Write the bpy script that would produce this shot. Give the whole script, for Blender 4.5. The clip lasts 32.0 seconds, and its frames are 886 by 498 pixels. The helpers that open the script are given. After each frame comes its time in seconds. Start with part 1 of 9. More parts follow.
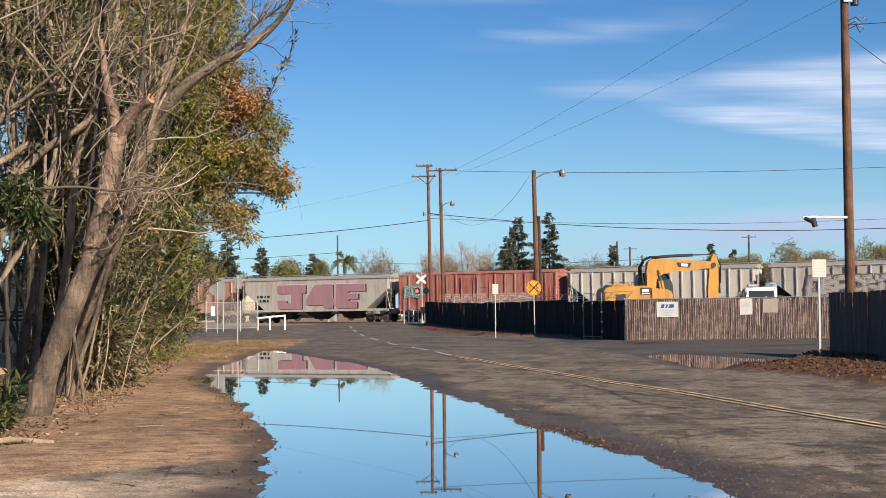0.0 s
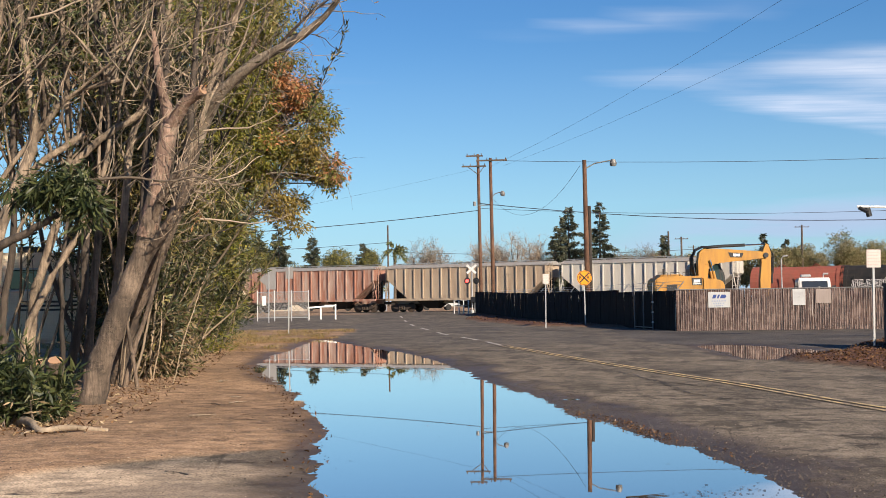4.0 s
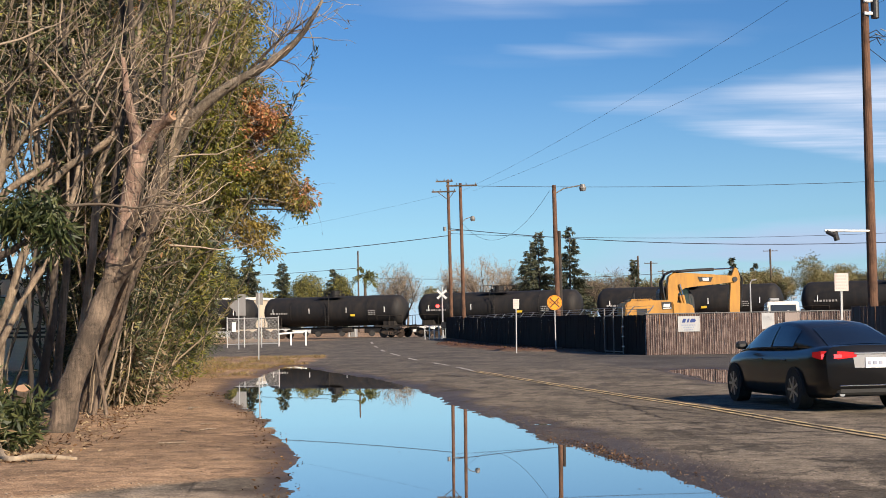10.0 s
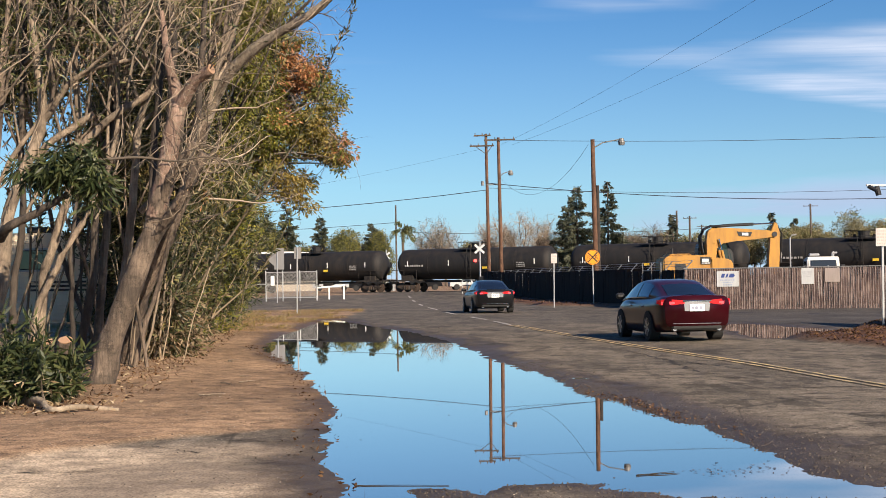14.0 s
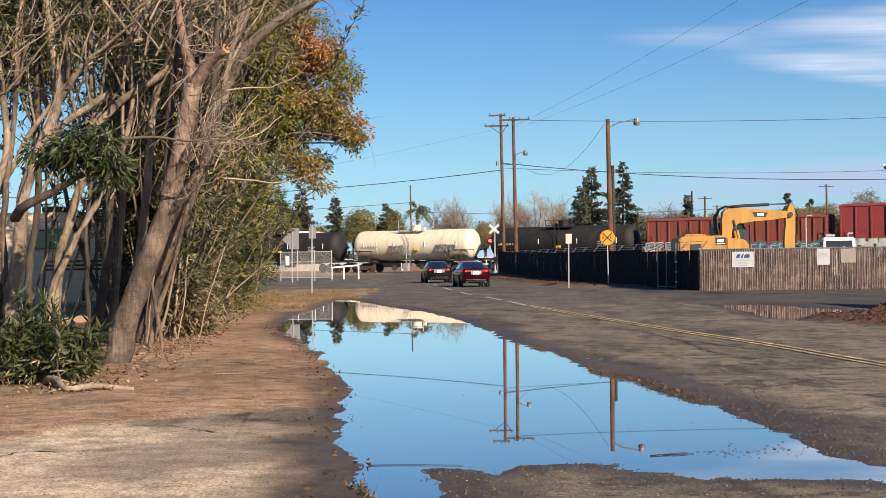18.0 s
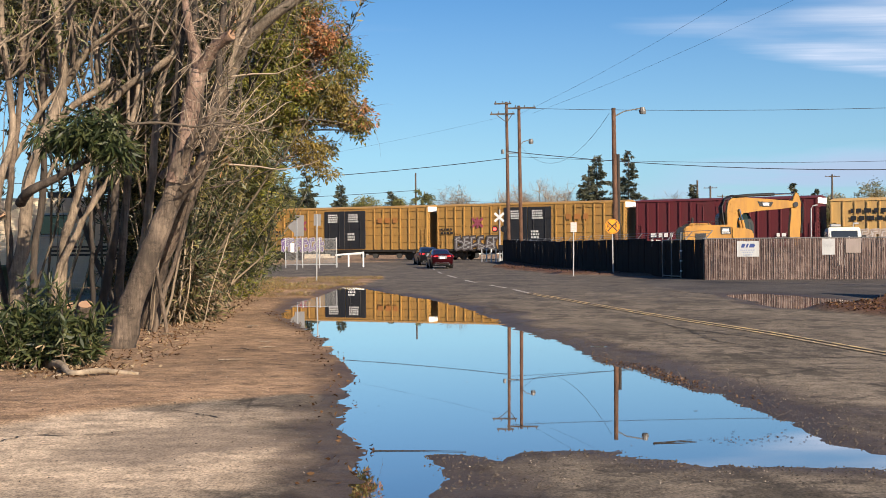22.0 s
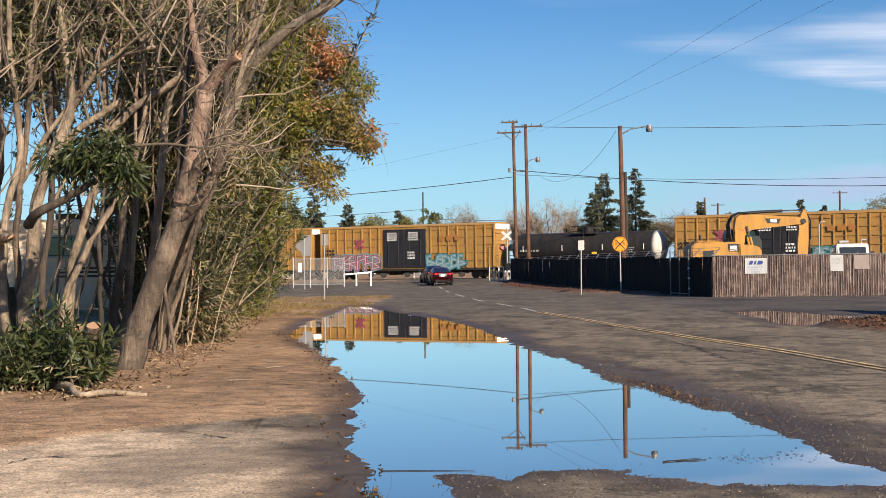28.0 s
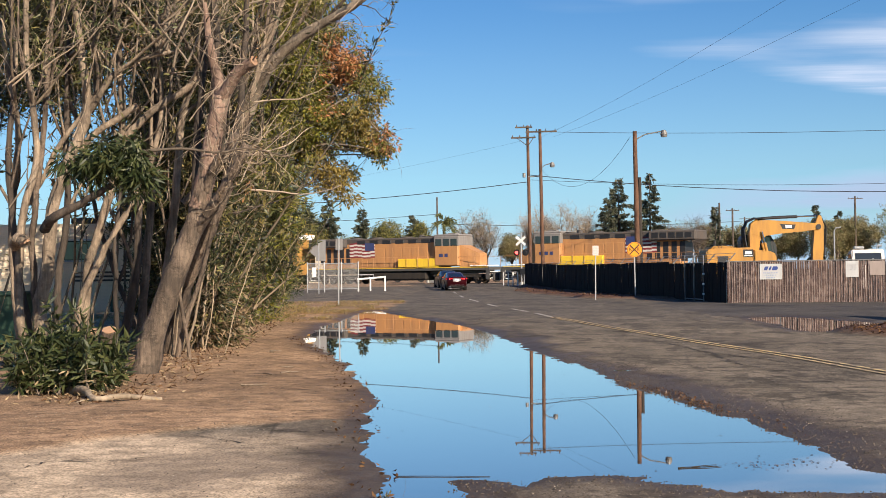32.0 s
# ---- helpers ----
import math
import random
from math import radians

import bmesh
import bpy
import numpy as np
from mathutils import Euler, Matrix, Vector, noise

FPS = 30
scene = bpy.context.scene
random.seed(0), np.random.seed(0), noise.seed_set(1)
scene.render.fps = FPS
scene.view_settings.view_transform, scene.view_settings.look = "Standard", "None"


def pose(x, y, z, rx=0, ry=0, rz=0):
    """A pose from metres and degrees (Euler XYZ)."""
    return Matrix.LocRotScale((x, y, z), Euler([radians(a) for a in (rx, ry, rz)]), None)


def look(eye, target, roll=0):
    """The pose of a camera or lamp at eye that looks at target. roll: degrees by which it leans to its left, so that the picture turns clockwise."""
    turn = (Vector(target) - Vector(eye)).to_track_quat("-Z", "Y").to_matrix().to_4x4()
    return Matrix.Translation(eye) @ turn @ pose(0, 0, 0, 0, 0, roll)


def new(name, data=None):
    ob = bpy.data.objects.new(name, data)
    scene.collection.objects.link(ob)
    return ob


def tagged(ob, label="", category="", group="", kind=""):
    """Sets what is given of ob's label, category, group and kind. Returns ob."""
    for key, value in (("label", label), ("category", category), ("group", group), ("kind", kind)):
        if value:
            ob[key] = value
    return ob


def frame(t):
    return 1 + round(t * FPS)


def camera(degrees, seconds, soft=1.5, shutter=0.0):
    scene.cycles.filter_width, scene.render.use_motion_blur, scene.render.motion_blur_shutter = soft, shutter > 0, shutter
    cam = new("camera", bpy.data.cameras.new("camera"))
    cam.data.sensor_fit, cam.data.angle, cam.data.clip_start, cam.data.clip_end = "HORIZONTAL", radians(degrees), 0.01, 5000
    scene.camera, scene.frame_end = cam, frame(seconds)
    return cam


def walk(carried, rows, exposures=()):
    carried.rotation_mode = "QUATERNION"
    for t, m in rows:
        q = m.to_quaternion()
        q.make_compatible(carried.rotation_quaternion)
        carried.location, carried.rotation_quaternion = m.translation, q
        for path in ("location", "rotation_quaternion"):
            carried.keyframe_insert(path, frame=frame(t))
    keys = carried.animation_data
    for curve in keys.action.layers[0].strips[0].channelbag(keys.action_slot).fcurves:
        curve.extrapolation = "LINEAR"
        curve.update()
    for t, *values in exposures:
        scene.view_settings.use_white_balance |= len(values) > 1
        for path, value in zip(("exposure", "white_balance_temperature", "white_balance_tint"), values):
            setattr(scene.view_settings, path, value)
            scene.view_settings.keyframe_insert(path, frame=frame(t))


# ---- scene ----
cam = camera(35.49, 32.0, soft=0.7)
# seconds, eye x y z, yaw, pitch, roll
ROWS = [
    (0.0, 0.000, 0.000, 1.470, 0.000, 2.524, 0.870),
    (0.5, 0.006, -0.002, 1.473, 0.098, 2.611, 1.051),
    (1.0, 0.006, -0.004, 1.481, 0.458, 2.474, 1.241),
    (1.5, 0.001, -0.010, 1.476, 0.998, 2.222, 1.282),
    (2.0, 0.009, -0.012, 1.469, 1.496, 1.968, 1.225),
    (2.5, 0.004, -0.002, 1.474, 1.813, 1.822, 1.087),
    (3.0, 0.005, -0.007, 1.475, 2.027, 1.833, 0.962),
    (3.5, -0.004, -0.005, 1.472, 2.115, 1.976, 0.805),
    (5.5, -0.001, -0.004, 1.475, 1.903, 2.427, 0.919),
    (6.0, -0.002, -0.003, 1.472, 1.906, 2.513, 1.064),
    (6.5, -0.005, -0.015, 1.472, 2.026, 2.642, 1.184),
    (7.0, -0.003, -0.006, 1.476, 2.212, 2.772, 1.204),
    (7.5, -0.010, -0.008, 1.473, 2.263, 2.929, 1.112),
    (8.0, -0.024, -0.006, 1.473, 2.076, 3.117, 1.004),
    (8.5, -0.003, -0.008, 1.476, 1.645, 3.347, 0.932),
    (9.0, -0.010, -0.006, 1.482, 1.166, 3.477, 0.942),
    (9.5, -0.012, -0.009, 1.485, 0.859, 3.413, 0.952),
    (10.0, -0.010, -0.011, 1.476, 0.830, 3.162, 1.065),
    (10.5, -0.008, -0.006, 1.471, 1.058, 2.669, 1.142),
    (11.0, -0.010, -0.005, 1.468, 1.312, 2.158, 1.157),
    (11.5, -0.010, -0.002, 1.465, 1.566, 1.778, 1.143),
    (12.0, -0.007, -0.001, 1.462, 1.794, 1.542, 1.121),
    (12.5, -0.012, -0.002, 1.464, 1.996, 1.437, 1.026),
    (13.0, -0.010, -0.001, 1.472, 2.172, 1.397, 1.003),
    (13.5, -0.015, 0.014, 1.466, 2.314, 1.361, 0.953),
    (14.0, -0.018, -0.002, 1.464, 2.422, 1.310, 0.897),
    (14.5, -0.012, 0.004, 1.467, 2.514, 1.301, 0.908),
    (16.5, -0.019, 0.003, 1.465, 3.008, 1.080, 1.193),
    (17.0, -0.016, 0.007, 1.459, 3.113, 0.881, 1.085),
    (17.5, -0.016, 0.006, 1.465, 3.098, 0.658, 0.934),
    (18.0, -0.016, 0.009, 1.464, 3.041, 0.494, 0.797),
    (18.5, -0.016, 0.003, 1.457, 2.935, 0.419, 0.646),
    (19.0, -0.020, -0.001, 1.463, 2.841, 0.428, 0.503),
    (19.5, -0.013, 0.002, 1.460, 2.776, 0.531, 0.453),
    (20.0, -0.013, 0.001, 1.456, 2.769, 0.546, 0.419),
    (20.5, -0.011, -0.000, 1.456, 2.847, 0.440, 0.422),
    (21.0, -0.016, -0.002, 1.460, 2.971, 0.281, 0.445),
    (21.5, -0.017, 0.005, 1.453, 3.114, 0.129, 0.423),
    (22.0, -0.013, 0.005, 1.451, 3.248, 0.005, 0.483),
    (22.5, -0.012, 0.001, 1.453, 3.317, -0.028, 0.536),
    (23.0, -0.012, 0.008, 1.454, 3.365, 0.022, 0.647),
    (23.5, -0.013, 0.008, 1.453, 3.417, 0.149, 0.690),
    (24.0, -0.005, -0.005, 1.457, 3.489, 0.299, 0.758),
    (24.5, -0.010, -0.003, 1.453, 3.547, 0.459, 0.757),
    (25.0, -0.014, 0.003, 1.453, 3.581, 0.560, 0.640),
    (25.5, -0.009, 0.007, 1.459, 3.592, 0.644, 0.633),
    (27.5, -0.013, 0.003, 1.460, 3.542, 0.886, 0.773),
    (28.0, -0.011, 0.009, 1.454, 3.554, 0.789, 0.844),
    (28.5, -0.012, 0.006, 1.459, 3.549, 0.682, 0.924),
    (29.0, -0.009, 0.003, 1.460, 3.492, 0.644, 0.987),
    (29.5, -0.006, 0.007, 1.455, 3.446, 0.691, 1.022),
    (30.0, -0.012, 0.007, 1.459, 3.436, 0.762, 0.970),
    (30.5, -0.010, -0.003, 1.460, 3.523, 0.838, 0.964),
    (31.0, -0.019, 0.013, 1.458, 3.674, 0.879, 0.865),
    (31.5, -0.013, 0.006, 1.458, 3.885, 0.935, 0.800),
    (32.0, -0.022, 0.003, 1.460, 4.128, 0.996, 0.706),
]


def eye_pose(x, y, z, yaw, pitch, roll):
    return pose(x, y, z, 0, 0, yaw) @ pose(0, 0, 0, pitch) @ pose(0, 0, 0, 0, roll) @ pose(0, 0, 0, 90)


walk(cam, [(r[0], eye_pose(*r[1:])) for r in ROWS])

# ---- light ----
SUN_AZ, SUN_EL = 143.0, 27.0      # degrees clockwise from +y, and up


def make_world():
    w = bpy.data.worlds.new("sky")
    w.use_nodes = True
    nt = w.node_tree
    sky = nt.nodes.new("ShaderNodeTexSky")
    sky.sky_type, sky.sun_disc = "NISHITA", False
    sky.sun_elevation, sky.sun_rotation = radians(SUN_EL), radians(SUN_AZ)
    sky.air_density, sky.dust_density, sky.ozone_density = 1.0, 0.15, 2.2
    bg = nt.nodes["Background"]
    bg.inputs[1].default_value = 0.058
    tone = nt.nodes.new("ShaderNodeHueSaturation")
    tone.inputs["Hue"].default_value, tone.inputs["Saturation"].default_value = 0.512, 1.12
    nt.links.new(sky.outputs[0], tone.inputs["Color"])
    tint = nt.nodes.new("ShaderNodeMix")
    tint.data_type, tint.blend_type = "RGBA", "MULTIPLY"
    tint.inputs[0].default_value, tint.inputs[7].default_value = 1.0, (0.53, 0.895, 1.14, 1)
    nt.links.new(tone.outputs[0], tint.inputs[6])
    nt.links.new(tint.outputs[2], bg.inputs[0])
    scene.world = w
    sun = bpy.data.lights.new("sun", "SUN")
    sun.energy, sun.angle, sun.color = 5.6, radians(0.53), (1.0, 0.835, 0.645)
    ob = new("sun", sun)
    a, e = radians(SUN_AZ), radians(SUN_EL)
    d = Vector((math.sin(a) * math.cos(e), math.cos(a) * math.cos(e), math.sin(e)))
    ob.matrix_world = look(d * 60, (0, 0, 0))
    scene.view_settings.exposure = 0.72


make_world()

# ---- materials ----


class Mat:
    """A node material with short names for what is used most."""

    def __init__(self, name):
        self.m = bpy.data.materials.new(name)
        self.m.use_nodes = True
        self.nt = self.m.node_tree
        self.b = self.nt.nodes["Principled BSDF"]
        self.out = self.nt.nodes["Material Output"]

    def n(self, kind, **kw):
        x = self.nt.nodes.new("ShaderNode" + kind)
        for k, v in kw.items():
            x.inputs[k.replace("_", " ")].default_value = v
        return x

    def link(self, a, b):
        self.nt.links.new(a, b)

    def coords(self, scale=(1, 1, 1), what="Object"):
        c, mp = self.n("TexCoord"), self.n("Mapping")
        mp.inputs["Scale"].default_value = scale
        self.link(c.outputs[what], mp.inputs[0])
        return mp.outputs[0]

    def noise(self, vec, scale, detail=4.0, rough=0.6):
        x = self.n("TexNoise", Scale=scale, Detail=detail, Roughness=rough)
        self.link(vec, x.inputs["Vector"])
        return x.outputs["Fac"]

    def ramp(self, fac, stops):
        x = self.n("ValToRGB")
        e = x.color_ramp.elements
        while len(e) < len(stops):
            e.new(0.5)
        for s, (p, c) in zip(e, stops):
            s.position, s.color = p, (*((c,) * 3 if isinstance(c, (int, float)) else c), 1)
        self.link(fac, x.inputs[0])
        return x.outputs[0]

    def mix(self, fac, a, b, blend="MIX"):
        x = self.nt.nodes.new("ShaderNodeMix")
        x.data_type, x.blend_type = "RGBA", blend
        for s, v in ((x.inputs[0], fac), (x.inputs[6], a), (x.inputs[7], b)):
            if isinstance(v, (int, float)):
                s.default_value = v
            elif isinstance(v, tuple):
                s.default_value = (*v, 1)
            else:
                self.link(v, s)
        return x.outputs[2]

    def math(self, op, a, b=0.0):
        x = self.nt.nodes.new("ShaderNodeMath")
        x.operation = op
        for s, v in zip(x.inputs, (a, b)):
            if isinstance(v, (int, float)):
                s.default_value = v
            else:
                self.link(v, s)
        return x.outputs[0]

    def bump(self, h, strength=0.3, dist=0.02):
        x = self.n("Bump", Strength=strength, Distance=dist)
        self.link(h, x.inputs["Height"])
        self.link(x.outputs[0], self.b.inputs["Normal"])

    def attr(self, name):
        x = self.n("Attribute")
        x.attribute_name = name
        return x.outputs["Fac"]

    def place(self):
        return self.n("NewGeometry").outputs["Position"]

    def random(self):
        return self.n("ObjectInfo").outputs["Random"]

    def island(self):
        return self.n("NewGeometry").outputs["Random Per Island"]

    def done(self, colour=None, rough=0.7, metal=0.0, spec=0.5):
        for key, v in (("Base Color", colour), ("Roughness", rough), ("Metallic", metal), ("Specular IOR Level", spec)):
            if v is None:
                continue
            s = self.b.inputs[key]
            if isinstance(v, tuple):
                s.default_value = (*v, 1)
            elif isinstance(v, (int, float)):
                s.default_value = v
            else:
                self.link(v, s)
        return self.m


def paint(name, c, rough=0.5, metal=0.0, dirt=(0.09, 0.07, 0.05), amount=0.35, scale=1.0, streak=True, bump=0.1, spec=0.4):
    """Weathered paint: fine grain, large stains and downward streaks."""
    m = Mat(name)
    v = m.coords()
    grime = m.noise(m.coords((scale * 1.6, scale * 1.6, scale * (0.25 if streak else 1.6))), 2.2, 6, 0.65)
    fine = m.noise(v, 28 * scale, 3)
    dark = m.ramp(grime, [(0.42, 0.0), (0.72, 1.0)])
    tint = m.mix(fine, tuple(k * 0.86 for k in c), tuple(min(1, k * 1.1) for k in c))
    col = m.mix(m.math("MULTIPLY", dark, amount), tint, dirt)
    m.bump(fine, bump, 0.01)
    return m.done(col, m.ramp(grime, [(0.3, rough), (0.8, min(1, rough + 0.25))]), metal, spec)


def plain(name, c, rough=0.5, metal=0.0, glow=0.0, var=0.18, scale=9.0):
    m = Mat(name)
    f = m.noise(m.coords(), scale, 4)
    m.done(m.mix(f, tuple(k * (1 - var) for k in c), tuple(min(1, k * (1 + var)) for k in c)), rough, metal)
    if glow:
        m.b.inputs["Emission Color"].default_value = (*c, 1)
        m.b.inputs["Emission Strength"].default_value = glow
    return m.m


def glass(name, c=(0.02, 0.025, 0.03), rough=0.05):
    m = Mat(name)
    f = m.noise(m.coords(), 3.0, 3)
    return m.done(m.mix(f, c, tuple(k * 1.6 for k in c)), rough, 0.0, 0.8)


def wood_pole(name, a, b, rings=0.0):
    """Grained wood or bark with pale and dark blotches; rings: how strong the scars across it are."""
    m = Mat(name)
    g = m.noise(m.coords((9, 9, 0.8)), 3.0, 6, 0.7)
    big = m.noise(m.coords((1, 1, 0.6)), 2.2, 5, 0.65)
    col = m.mix(m.ramp(g, [(0.3, 0.0), (0.7, 1.0)]), a, b)
    col = m.mix(m.ramp(big, [(0.42, 0.0), (0.62, 0.75)]), col, tuple(k * 0.55 for k in a))
    if rings:
        scar = m.ramp(m.noise(m.coords((4, 4, 8)), 1.6, 5, 0.65), [(0.53, 0.0), (0.66, rings)])
        col = m.mix(scar, col, tuple(k * 0.5 for k in a))
        lichen = m.ramp(m.noise(m.coords((1, 1, 0.8)), 7.0, 5, 0.7), [(0.56, 0.0), (0.68, 0.6 * rings)])
        col = m.mix(lichen, col, tuple(min(1, k * 1.35) for k in b))
        g = m.math("SUBTRACT", g, m.math("MULTIPLY", scar, 0.5))
    m.bump(g, 0.7, 0.03)
    return m.done(col, 0.85)


M = {}


def materials():
    M["pole"] = wood_pole("pole_wood", (0.075, 0.035, 0.02), (0.175, 0.09, 0.052))
    M["pole_black"] = wood_pole("pole_tarred", (0.018, 0.014, 0.012), (0.055, 0.042, 0.034))
    M["pole_dark"] = wood_pole("pole_wood_dark", (0.06, 0.045, 0.035), (0.13, 0.095, 0.07))
    M["bark"] = wood_pole("bark", (0.054, 0.04, 0.03), (0.25, 0.187, 0.138), 0.5)
    M["bark_peel"] = wood_pole("bark_peel", (0.13, 0.078, 0.056), (0.34, 0.235, 0.18), 0.35)
    M["bark_pale"] = wood_pole("bark_pale", (0.11, 0.083, 0.06), (0.385, 0.3, 0.216), 0.35)
    M["limb_pale"] = wood_pole("limb_pale", (0.15, 0.12, 0.09), (0.42, 0.35, 0.275))
    M["root_pale"] = wood_pole("root_pale", (0.25, 0.19, 0.13), (0.5, 0.4, 0.29))
    M["cut"] = plain("cut_wood", (0.33, 0.2, 0.12), 0.8)
    M["steel"] = paint("galvanised_steel", (0.42, 0.43, 0.44), 0.45, 0.6, amount=0.2)
    M["white"] = paint("white_paint", (0.78, 0.78, 0.76), 0.5, amount=0.2)
    M["black"] = plain("black_paint", (0.018, 0.018, 0.02), 0.45)
    M["rubber"] = plain("rubber", (0.02, 0.02, 0.02), 0.85)
    M["red_glow"] = plain("red_lens_lit", (1.0, 0.05, 0.04), 0.3, glow=4.0)
    M["red_lens"] = plain("red_lens", (0.35, 0.012, 0.015), 0.15)
    M["sign_yellow"] = paint("sign_yellow", (0.8, 0.3, 0.012), 0.4, amount=0.12)
    M["wire"] = plain("wire", (0.03, 0.03, 0.035), 0.6)
    M["glass"] = glass("dark_glass")
    M["navy"] = paint("navy", (0.03, 0.045, 0.14), 0.5)


materials()

# ---- mesh helpers ----


def box(bm, c, s, rot=None, bev=0.0):
    r = bmesh.ops.create_cube(bm, size=1.0, matrix=Matrix.Translation(c) @ (rot or Matrix()) @ Matrix.Diagonal((*s, 1)))
    if bev:
        edges = {e for v in r["verts"] for e in v.link_edges}
        bmesh.ops.bevel(bm, geom=list(edges), offset=bev, segments=1, affect="EDGES")


def rod(bm, a, b, r0, r1=None, seg=8, caps=True):
    a, b = Vector(a), Vector(b)
    d = b - a
    if d.length < 1e-6:
        return
    m = Matrix.Translation((a + b) / 2) @ d.to_track_quat("Z", "Y").to_matrix().to_4x4()
    bmesh.ops.create_cone(bm, cap_ends=caps, segments=seg, radius1=r0, radius2=r0 if r1 is None else r1, depth=d.length, matrix=m)


def tube(bm, pts, radii, seg=6):
    """A bent tube through the points, one ring a point."""
    pts = [Vector(p) for p in pts]
    rings = []
    for i, p in enumerate(pts):
        d = (pts[min(i + 1, len(pts) - 1)] - pts[max(i - 1, 0)]).normalized()
        s = d.cross(Vector((0.31, 0.27, 0.91)) if abs(d.z) < 0.85 else Vector((1, 0.1, 0))).normalized()
        q = d.cross(s)
        rings.append([bm.verts.new(p + (s * math.cos(k * math.tau / seg) + q * math.sin(k * math.tau / seg)) * radii[i]) for k in range(seg)])
    for a, b in zip(rings, rings[1:]):
        for k in range(seg):
            bm.faces.new((a[k], a[(k + 1) % seg], b[(k + 1) % seg], b[k]))
    bm.faces.new(rings[-1])
    bm.faces.new(rings[0][::-1])


def prism(bm, outline, y0, y1, axis="y"):
    """An outline in two axes, drawn out along the third."""
    def at(p, w):
        return {"y": (p[0], w, p[1]), "x": (w, p[0], p[1]), "z": (p[0], p[1], w)}[axis]
    a = [bm.verts.new(at(p, y0)) for p in outline]
    b = [bm.verts.new(at(p, y1)) for p in outline]
    n = len(outline)
    for i in range(n):
        bm.faces.new((a[i], a[(i + 1) % n], b[(i + 1) % n], b[i]))
    bm.faces.new(a[::-1])
    bm.faces.new(b)


def loft(bm, rings):
    """Rings of equal count joined one to the next, closed at both ends."""
    vs = [[bm.verts.new(p) for p in r] for r in rings]
    n = len(vs[0])
    for a, b in zip(vs, vs[1:]):
        for i in range(n):
            bm.faces.new((a[i], a[(i + 1) % n], b[(i + 1) % n], b[i]))
    bm.faces.new(vs[0][::-1])
    bm.faces.new(vs[-1])


def mesh(name, bm, material, smooth=False):
    bmesh.ops.recalc_face_normals(bm, faces=bm.faces)
    me = bpy.data.meshes.new(name)
    bm.to_mesh(me)
    bm.free()
    for x in (material if isinstance(material, (list, tuple)) else [material]):
        me.materials.append(x)
    if smooth:
        me.shade_smooth()
    return me


def part(name, bm, material, parent, label="", smooth=False):
    me = mesh(name, bm, material, smooth)
    ob = new(name, me)
    ob.parent = parent
    if label:
        tagged(ob, label)
    return ob


def same(name, me, parent, m):
    """One more object on a mesh that is there already."""
    ob = new(name, me)
    ob.parent = parent
    ob.matrix_basis = m
    return ob


def thing(name, m, label, category, group="", kind=""):
    ob = new(name)
    ob.empty_display_size = 0.2
    ob.matrix_world = m
    return tagged(ob, label, category, group, kind)


def bm_new():
    return bmesh.new()


def sheet(name, verts, faces, material, smooth=True):
    me = bpy.data.meshes.new(name)
    me.from_pydata(verts, [], faces)
    me.materials.append(material)
    if smooth:
        me.shade_smooth()
    return me


def text_mesh(body, size, depth=0.0):
    cu = bpy.data.curves.new("lettering", "FONT")
    cu.body, cu.size, cu.extrude = body, size, depth
    cu.align_x, cu.align_y = "CENTER", "CENTER"
    cu.resolution_u = 2
    ob = bpy.data.objects.new("lettering", cu)
    scene.collection.objects.link(ob)
    me = bpy.data.meshes.new_from_object(ob.evaluated_get(bpy.context.evaluated_depsgraph_get()))
    bpy.data.objects.remove(ob)
    return me


SPRAY = {}


def spray(c):
    if c not in SPRAY:
        SPRAY[c] = paint("spray_paint", c, 0.6, amount=0.25, scale=0.8)
    return SPRAY[c]


def bars(car, x, z, y, rows, w, h, material, seed, gap=0.6, name="stencil"):
    """Unreadable stencilled lines as plain bars."""
    rng = random.Random(seed)
    bm = bm_new()
    for r in range(rows):
        k = 0.0
        while k < w:
            d = rng.uniform(0.35, 1.0) * h * 1.6
            if k + d > w:
                break
            box(bm, (x + k + d / 2, y - 0.004, z - r * h * 1.7), (d, 0.006, h))
            k += d + h * gap
    if len(bm.verts):
        tagged(part(name, bm, material, car), kind="stuff")



# ---- ground, road and water ----
TRACK_O, TRACK_U = Vector((0.683, 128.4)), Vector((0.89997, -0.43596))     # near side of the train, and its way to the right
TRACK_N = Vector((0.43596, 0.89997))
TRACK_DEG, RAIL_Z, TRACK_HALF = -25.846, 0.42, 1.55

PUDDLE = [(-5.5, 31.0), (-4.7, 28.1), (-3.4, 23.0), (-2.3, 17.4), (-1.85, 15.5), (-1.8, 14.0), (-1.68, 12.7), (-1.5, 11.3),
          (-1.3, 10.5), (-1.12, 9.7), (-1.05, 8.4), (-1.1, 7.4), (-0.55, 7.4), (-0.5, 8.6), (-0.62, 9.1), (-0.6, 9.7),
          (-0.4, 9.72), (-0.2, 9.55), (0.0, 9.9), (0.5, 9.9), (0.9, 9.5), (1.2, 9.22), (1.8, 9.2), (2.3, 9.1), (2.75, 9.3),
          (2.35, 10.2), (2.18, 10.9), (2.15, 11.6), (2.0, 12.6), (1.9, 13.6), (1.6, 15.0), (1.2, 16.8), (0.9, 17.8), (0.9, 19.5),
          (0.6, 21.3), (0.3, 22.6), (-0.3, 26.0), (-1.0, 31.0), (-1.5, 34.6), (-2.4, 39.0),
          (-3.7, 43.1), (-5.1, 48.1), (-6.5, 54.4), (-7.0, 54.2), (-6.5, 45.0), (-6.2, 38.1)]
